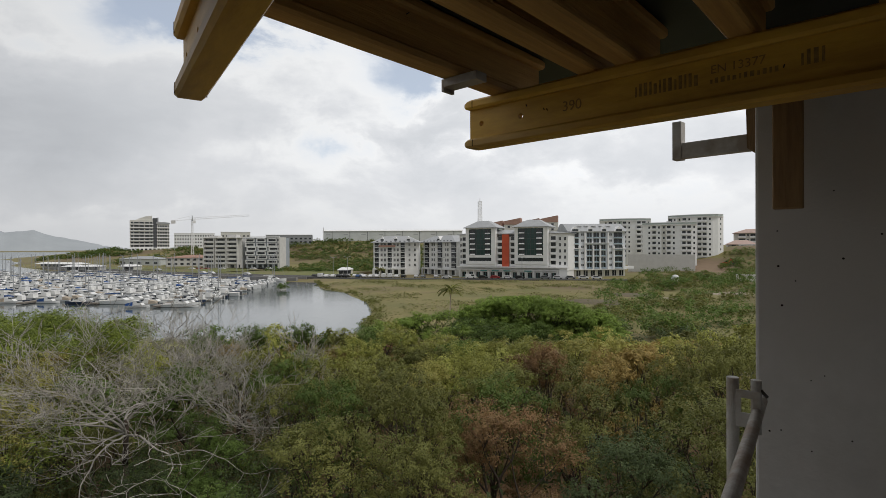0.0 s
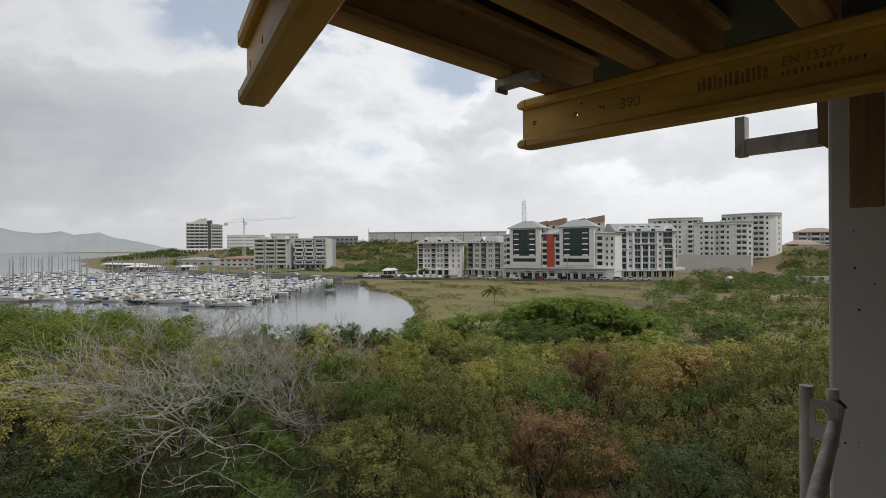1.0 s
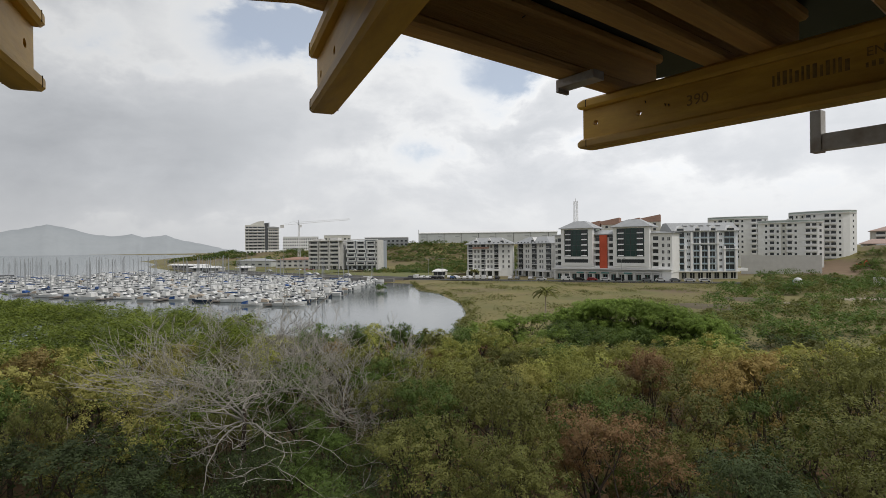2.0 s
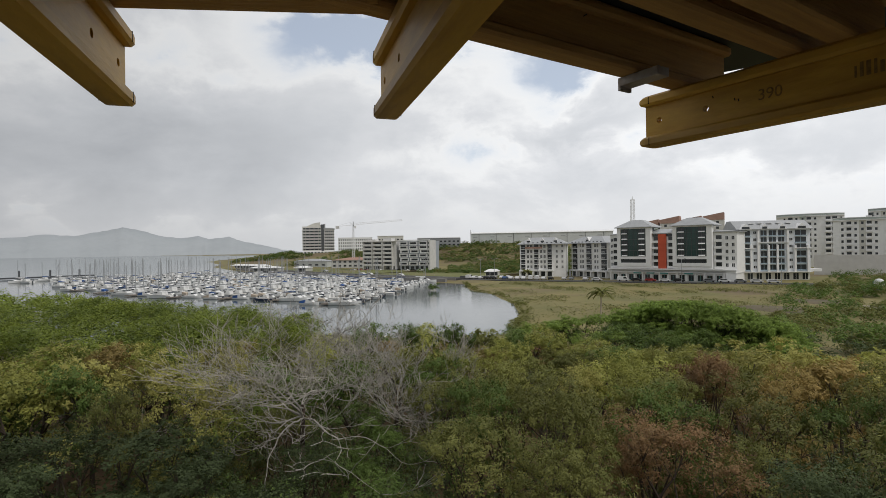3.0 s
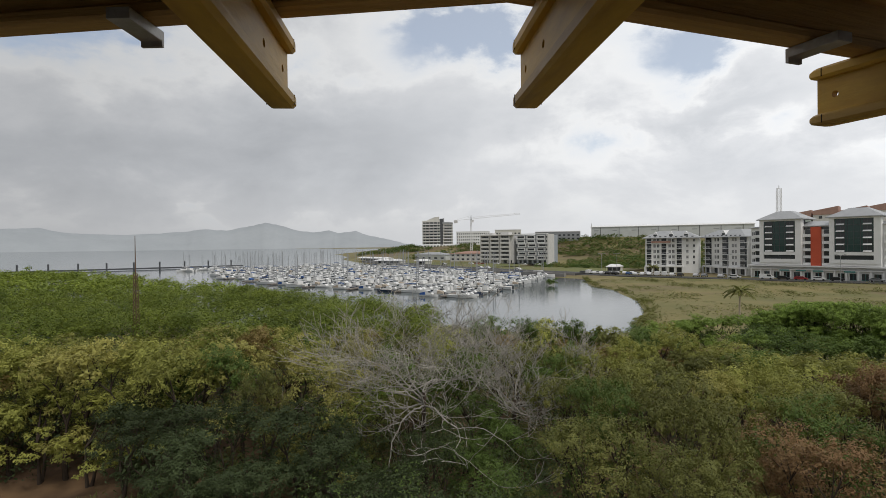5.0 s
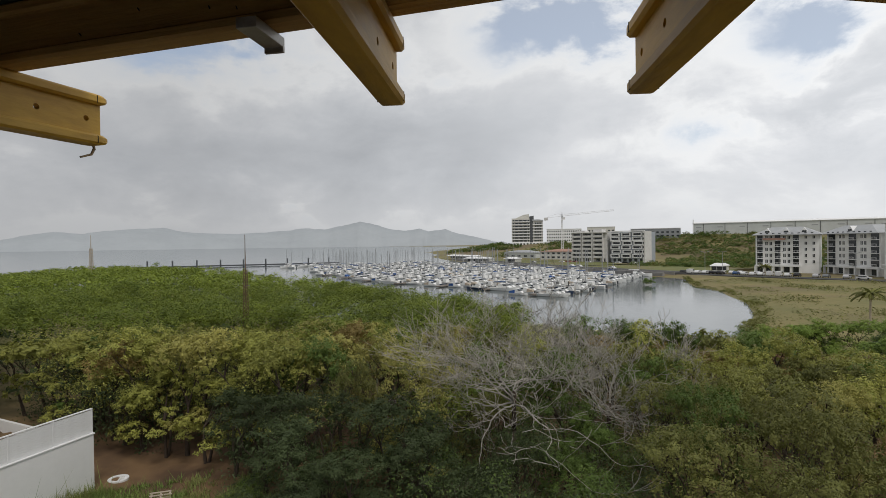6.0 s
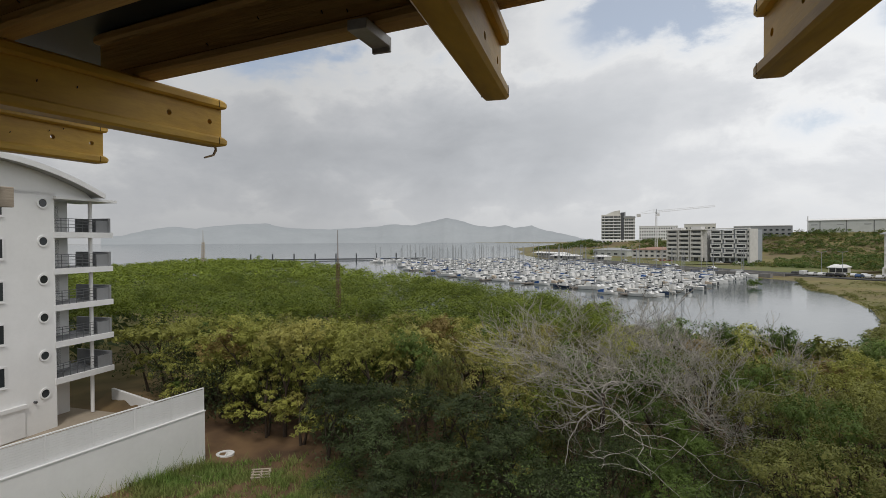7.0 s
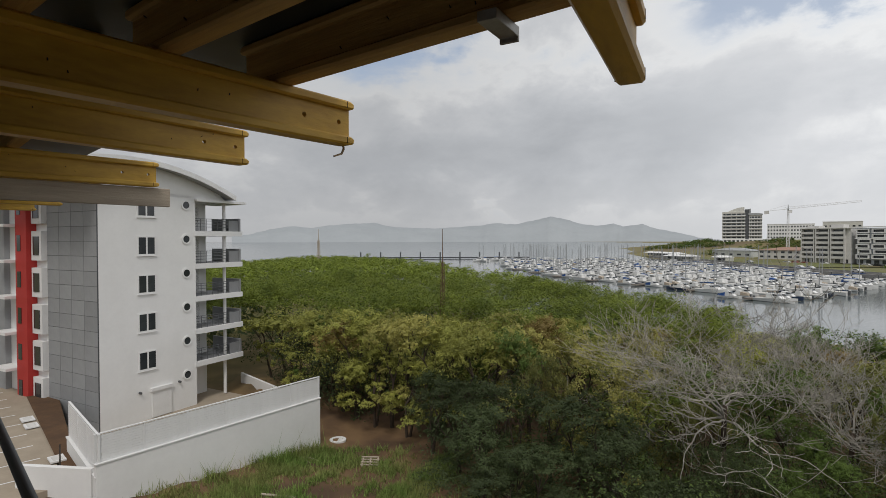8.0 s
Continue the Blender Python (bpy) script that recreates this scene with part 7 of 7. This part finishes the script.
def make_palm(x, y, h, label="young palm with drooping fronds on the marsh"):
    z = float(ground_z(x, y))
    o = thing("palm_tree", label, "palm", "palms", pose(x, y, z))
    rnd = random.Random(int(x * 7 + y))
    part("trunk", Build().tube((0, 0, -0.3), (0.1, 0.1, h), 0.17, 0.12, n=8), M_GREYWOOD, o)
    for k in range(26):
        a = 2 * math.pi * k * 0.382 + rnd.uniform(-0.1, 0.1)
        el = rnd.uniform(-0.25, 1.0)
        b = Build()
        p = Vector((0.1, 0.1, h))
        d = Vector((math.cos(a) * math.cos(el), math.sin(a) * math.cos(el), math.sin(el)))
        for s in range(7):
            q = p + d * 0.42
            side = Vector((-math.sin(a), math.cos(a), 0)) * (0.34 * (1 - abs(s - 2) / 6))
            for sg in (-1, 1):
                b.add([p, q, q + side * sg + Vector((0, 0, -0.16)), p + side * sg + Vector((0, 0, -0.16))], [(0, 1, 2, 3)])
            p = q
            d = (d + Vector((0, 0, -0.20))).normalized()
        part("frond", b, M_LEAF_OLIVE, o)


make_palm(-12.2, 104, 5.6)
make_palm(-60, 236, 3.6)


def lattice_in_wood(az, d, top, half, antenna):
    x, y, g = polar(az, d)
    make_lattice("lattice_mast", "slender rusty lattice mast rising from the wood", x, y, g, top - g - antenna, half, M_RUST if d < 100 else M_GREYWOOD, 16, antenna, "lattice masts")


lattice_in_wood(-66.2, 58, 16.2, 0.27, 3.6)
lattice_in_wood(-79.3, 190, 18.9, 0.6, 4.0)

# ================= scrub, meadow and grass =================
BARE = [(9.2, 138, 9, 8), (12.0, 160, 6, 6), (16.0, 150, 7, 3.5), (21.5, 172, 9, 4)]


def bare_patches():
    soils = [mat("dry_brown_soil", (0.155, 0.122, 0.078), (0.11, 0.095, 0.058), 0.2, 0.95, bump=0.4, bscale=2.0), mat("pale_track_gravel", (0.36, 0.31, 0.24), (0.28, 0.24, 0.18), 0.3, 0.95, bump=0.3, bscale=3.0)]
    for k, (az, d, a, b) in enumerate(BARE):
        cx, cy, _ = polar(az, d)
        vs, n = [], 26
        for ring in (0.0, 0.35, 0.7, 1.0):
            for q in range(n):
                t = 2 * math.pi * q / n
                r = ring * (1 + 0.16 * math.sin(3 * t + k) + 0.09 * math.sin(7 * t))
                x, y = cx + a * r * math.cos(t), cy + b * r * math.sin(t)
                vs.append((x, y, float(ground_z(x, y)) + (0.30 if ring < 1 else -0.15)))
        fs = [(j * n + q, j * n + (q + 1) % n, (j + 1) * n + (q + 1) % n, (j + 1) * n + q) for j in range(3) for q in range(n)]
        tagged(part("bare_ground", Build().add(vs, fs), soils[k > 1], smooth=True), "patch of bare %s among the scrub" % ("pale gravel" if k > 1 else "brown soil"), "bare ground", kind="structure")


bare_patches()


def keep_scrub(x, y):
    bare = np.zeros(np.shape(x), bool)
    for az0, d0, a, b in BARE:
        bare |= ((x - d0 * math.sin(radians(az0))) / (a + 1.5)) ** 2 + ((y - d0 * math.cos(radians(az0))) / (b + 1.5)) ** 2 < 1
    r, az = np.hypot(x, y), np.degrees(np.arctan2(x, y))
    return ~bare & (shore_distance(x, y) > 3) & (az > 8.5 + 1.6 * bumpy(x, y, 19.0, 4.0)) & (az < 40) & (r > 78) & ((r < 205) | ((az > 13.5) & (x > 54) & (r < 262)) | ((az > 20.5) & (r < 322))) & (bumpy(x, y, 14.0) > -0.8)


crowns("scrub", "low olive scrub bushes on the waste ground", (6, 175, 80, 300, keep_scrub), 300, 1.6, 3.6, M_LEAF_OLIVE, 31, 0.28, 2.7, 18, 18, False)
crowns("green_scrub", "rounded green bushes on the waste ground", (6, 175, 80, 300, keep_scrub), 420, 1.8, 4.2, M_LEAF_MARSH, 41, 0.28, 3.0, 18, 18, False)
canopy("low_scrub", "low tangled growth between the bushes", (6, 175, 80, 300, keep_scrub), 700, 0.2, 1.4, M_LEAF_OLIVE, 43, 0.22, 2.2, 40)


def keep_hill(x, y):
    return ((hill(x, y, -120, 470, 190, 70, 17, 0.2) > 4) & (y < 452) & (y > 300) & (x > -215) & (x < 20)) | ((x > -300) & (x < -200) & (y > 352) & (y < 465) & (bumpy(x, y, 12.0, 6.0) > -0.2)) | ((x > -137) & (x < -46) & (y > 268 + (x + 46) * -0.1) & (y < 430) & (bumpy(x, y, 17.0, 1.0) > -0.9)) | ((hill(x, y, -385, 478, 85, 55, 7.0, -0.6) > 1.8) & (y < 470) & (y > 330) & (x < -318) & ((x < -352) | (y < 425)))


crowns("hillside_bushes", "green bushes and small trees on the slope behind the quarter", (-470, 20, 260, 500, keep_hill), 900, 1.4, 3.8, M_LEAF_MARSH, 33, 0.50, 4.0, 11, 14, False)
crowns("dry_hillside_bushes", "olive dry bushes on the slope behind the quarter", (-470, 20, 260, 500, keep_hill), 700, 1.0, 3.0, M_LEAF_OLIVE, 53, 0.50, 4.0, 11, 14, False)


def keep_shore(x, y):
    d = shore_distance(x, y)
    r, az = np.hypot(x, y), np.degrees(np.arctan2(x, y))
    return (d > 0) & (d < 2.4) & (az > -30) & (az < -10) & (r > 85) & (r < 225)


canopy("shore_reeds", "low green fringe along the lagoon shore", (-100, -15, 85, 220, keep_shore), 220, 0.2, 0.7, M_LEAF_OLIVE, 34, 0.20, 0.8, 40)


def keep_islet(x, y):
    return np.hypot(x + 79.4, y - 176.2) < 2.0


canopy("islet_bush", "single small mangrove bush standing in the lagoon", (-82, -77, 174, 179, keep_islet), 22, 0.8, 2.4, M_LEAF_GREEN, 35, 0.2, 1.0, 60)


def keep_under(x, y):
    r, az = np.hypot(x, y), np.degrees(np.arctan2(x, y))
    ok = (shore_distance(x, y) > 1) & (r > 9) & (r < np.where((az > -42) & (az < -9), 58, 80)) & (az > -104) & (az < 36)
    ok &= ~((az < -46) & (az > -70) & (r < 26)) & ~((az < -24) & (az > -47) & (r < 34)) & ~((az < -67) & (r < 40)) & ~((az < -78) & (r < 46 + (-78 - az) * 1.6)) & ~((az < -26) & (az > -60) & (r < 20))
    return ok


def keep_edge(x, y):
    r, az = np.hypot(x, y), np.degrees(np.arctan2(x, y))
    return (az > -84) & (az < -62) & (r > np.where(az > -68, 33.5, 39.5) + 1.6 * np.maximum(-79 - az, 0)) & (r < 54)


canopy("edge_bushes", "dark bushes along the edge of the clearing", (-56, -28, 4, 24, keep_edge), 380, 0.8, 5.0, M_LEAF_DARK, 46, 0.10, 1.5, 90)
canopy("clearing_undergrowth", "dark leafy undergrowth under the trees by the clearing", (-50, -10, 2, 24, lambda x, y: (np.degrees(np.arctan2(x, y)) > -68) & (np.degrees(np.arctan2(x, y)) < -44) & (np.hypot(x, y) > np.where(np.degrees(np.arctan2(x, y)) < -60, 27, 19)) & (np.hypot(x, y) < 31)), 120, 0.4, 3.0, M_LEAF_DARK, 48, 0.075, 1.4, 110)
canopy("edge_shrubs", "leafy pale olive shrubs along the edge of the clearing", (-56, -28, 4, 24, keep_edge), 190, 2.6, 6.6, M_LEAF_PALE, 47, 0.085, 1.4, 130)
def keep_marsh_bush(x, y):
    r, az = np.hypot(x, y), np.degrees(np.arctan2(x, y))
    return (r > 63) & (r < 80) & (((az > -6) & (az < 10.5)) | ((az > -16) & (az < -8) & (r < 74) & (bumpy(x, y, 4.0) > -0.4)))


crowns("marsh_bushes", "dense green bushes at the edge of the marsh", (-24, 16, 60, 82, keep_marsh_bush), 90, 2.6, 5.0, M_LEAF_GREEN, 61, 0.12, 1.9, 22, 34, False)
# undergrowth takes the dark leaf colour to paint shade between the crowns
canopy("undergrowth", "dense undergrowth beneath the trees, its dark green painting shaded gaps", (-80, 50, -20, 80, keep_under), 1700, 0.8, 4.4, M_LEAF_DARK, 36, 0.17, 1.6, 40)
canopy("light_undergrowth", "olive undergrowth beneath the trees", (-80, 50, -20, 80, keep_under), 220, 1.2, 5.0, M_LEAF_OLIVE, 37, 0.11, 1.4, 80)


def keep_low(x, y):
    r, az = np.hypot(x, y), np.degrees(np.arctan2(x, y))
    return (az < -24) & (az > -50) & (r < 36) & (r > 13)


canopy("low_bushes", "low dark green bushes under the bare tree", (-30, -3, 6, 34, keep_low), 420, 1.0, 4.6, M_LEAF_DARK, 38, 0.062, 1.3, 150)
canopy("bright_bushes", "fresh green bushes round the bare tree", (-30, -3, 6, 34, keep_low), 60, 2.5, 5.2, M_LEAF_GREEN, 40, 0.06, 1.1, 190)
canopy("feathery_bushes", "yellow-green feathery foliage beside the bare tree", (-30, -16, 10, 30, keep_low), 45, 5.0, 7.0, M_LEAF_MANG, 42, 0.055, 1.3, 250)


def make_grass():
    """Tufts of long blades on the clearing and at the wall's foot."""
    rg = np.random.default_rng(44)
    n = 90000
    x, y = rg.uniform(-36, -10, n), rg.uniform(-7, 17, n)
    r, az = np.hypot(x, y), np.degrees(np.arctan2(x, y))
    ok = (az < -56) & (r < 35) & (bumpy(x, y, 0.7, 1.0) + bumpy(x, y, 1.9, 5.0) + 0.8 * bumpy(x, y, 4.7, 3.0) + rg.normal(size=n) * 0.8 > 0.85) & ~((x < -27) & (y < 6.5 - (x + 34.8) * 1.85 * 0 + 0) & ((y + 4.9) < (x + 28.65) * -1.854 - 0.4))
    x, y = x[ok], y[ok]
    n = len(x)
    z = ground_z(x, y)
    base = np.stack([x, y, z - 0.02], -1)
    bl = 5
    base = np.repeat(base, bl, 0) + rg.normal(size=(n * bl, 3)) * np.array([0.07, 0.07, 0])
    m = n * bl
    a = rg.uniform(0, 2 * np.pi, m)
    h = rg.uniform(0.08, 0.36, m) * (1 + 0.9 * (rg.random(m) > 0.93))
    # taller weeds along the foot of the boundary wall
    foot = (base[:, 0] + 28.65) * -0.88 + (base[:, 1] + 4.9) * -0.475
    h = h * np.where((foot > -1.1) & (rg.random(m) > 0.75), 2.6, 1.0)
    lean = rg.uniform(0.2, 1.1, m) * h
    dirs = np.stack([np.cos(a), np.sin(a), np.zeros(m)], -1)
    side = np.stack([-np.sin(a), np.cos(a), np.zeros(m)], -1) * 0.02
    v = np.stack([base - side, base + side, base + dirs * lean[:, None] + np.array([0, 0, 1]) * h[:, None]], 1).reshape(-1, 3)
    me = bpy.data.meshes.new("grass")
    me.from_pydata(v.tolist(), [], np.arange(3 * m).reshape(-1, 3).tolist())
    me.materials.append(M_GRASS)
    tagged(new("grass", me), "patchy green grass on the cleared ground", "grass", kind="stuff")


make_grass()


def keep_marsh(x, y):
    r, az = np.hypot(x, y), np.degrees(np.arctan2(x, y))
    return (shore_distance(x, y) > 2) & (az > -26) & (az < 13) & (r > 82) & (r < 226) & (y < 219) & (bumpy(x, y, 11.0, 2.0) > -0.7)


canopy("marsh_grass", "coarse yellow-green marsh grass", (-80, 60, 78, 219, keep_marsh), 5200, -0.5, 0.2, M_MARSH, 39, 0.27, 1.6, 20)


def make_mixer(x, y, turn):
    z = float(ground_z(x, y))
    o = thing("mixer_truck", "green and white concrete mixer truck on the waste ground", "truck", m=pose(x, y, z, 0, 0, turn))
    green = mat("mixer_green", (0.05, 0.28, 0.22), (0.04, 0.22, 0.18), 1.0, 0.5)
    box_part("chassis", o, M_RAIL, -4.0, 3.2, -1.1, 1.1, 0.7, 1.1)
    part("cab", Build().prism([(1.6, 0.8), (3.6, 0.8), (3.6, 1.8), (3.2, 3.0), (1.6, 3.0)], -1.2, 1.2), green, o, bevel=0.08)
    box_part("windscreen", o, M_GLASS, 3.2, 3.62, -1.0, 1.0, 1.9, 2.7)
    part("drum", Build().tube((1.2, 0, 2.0), (-1.2, 0, 2.6), 0.9, 1.35, n=16).tube((-1.2, 0, 2.6), (-3.8, 0, 3.3), 1.35, 0.6, n=16), M_WHITE2, o, smooth=True)
    part("chute", Build().prism([(-4.6, 1.6), (-3.6, 2.6), (-3.4, 2.5), (-4.4, 1.4)], -0.3, 0.3), M_RAIL, o)
    for wx in (-3.2, -2.0, 2.5):
        for wy in (-1.0, 1.0):
            part("wheel", Build().tube((wx, wy - 0.15, 0.5), (wx, wy + 0.15, 0.5), 0.5, n=14), M_TYRE, o)


def make_digger(x, y, turn):
    z = float(ground_z(x, y)) + 0.35
    o = thing("excavator", "orange excavator on the bare slope", "excavator", m=pose(x, y, z, 0, 0, turn) @ Matrix.Diagonal((0.8, 0.8, 0.8, 1)))
    for sy in (-1.1, 1.1):
        part("track", Build().prism([(-1.9, 0.2), (-1.6, 0.0), (1.6, 0.0), (1.9, 0.2), (1.9, 0.6), (1.6, 0.8), (-1.6, 0.8), (-1.9, 0.6)], sy - 0.3, sy + 0.3), M_TYRE, o)
    box_part("body", o, M_ORANGE, -1.9, 1.2, -1.2, 1.2, 0.9, 2.1, bevel=0.08)
    box_part("cab", o, M_GLASS, 0.0, 1.3, 0.2, 1.2, 2.1, 3.0, bevel=0.06)
    part("boom", Build().prism([(0.8, 1.6), (1.4, 1.6), (3.6, 3.6), (3.4, 4.1)], -0.25, 0.25), M_ORANGE, o)
    part("arm", Build().prism([(3.2, 4.1), (3.7, 4.0), (5.3, 1.6), (4.9, 1.5)], -0.2, 0.2), M_ORANGE, o)
    part("bucket", Build().prism([(4.7, 1.6), (5.5, 1.6), (5.3, 0.6), (4.6, 0.5)], -0.5, 0.5), M_RAIL, o)


make_mixer(56, 192, 78)
make_digger(106, 280, 20)
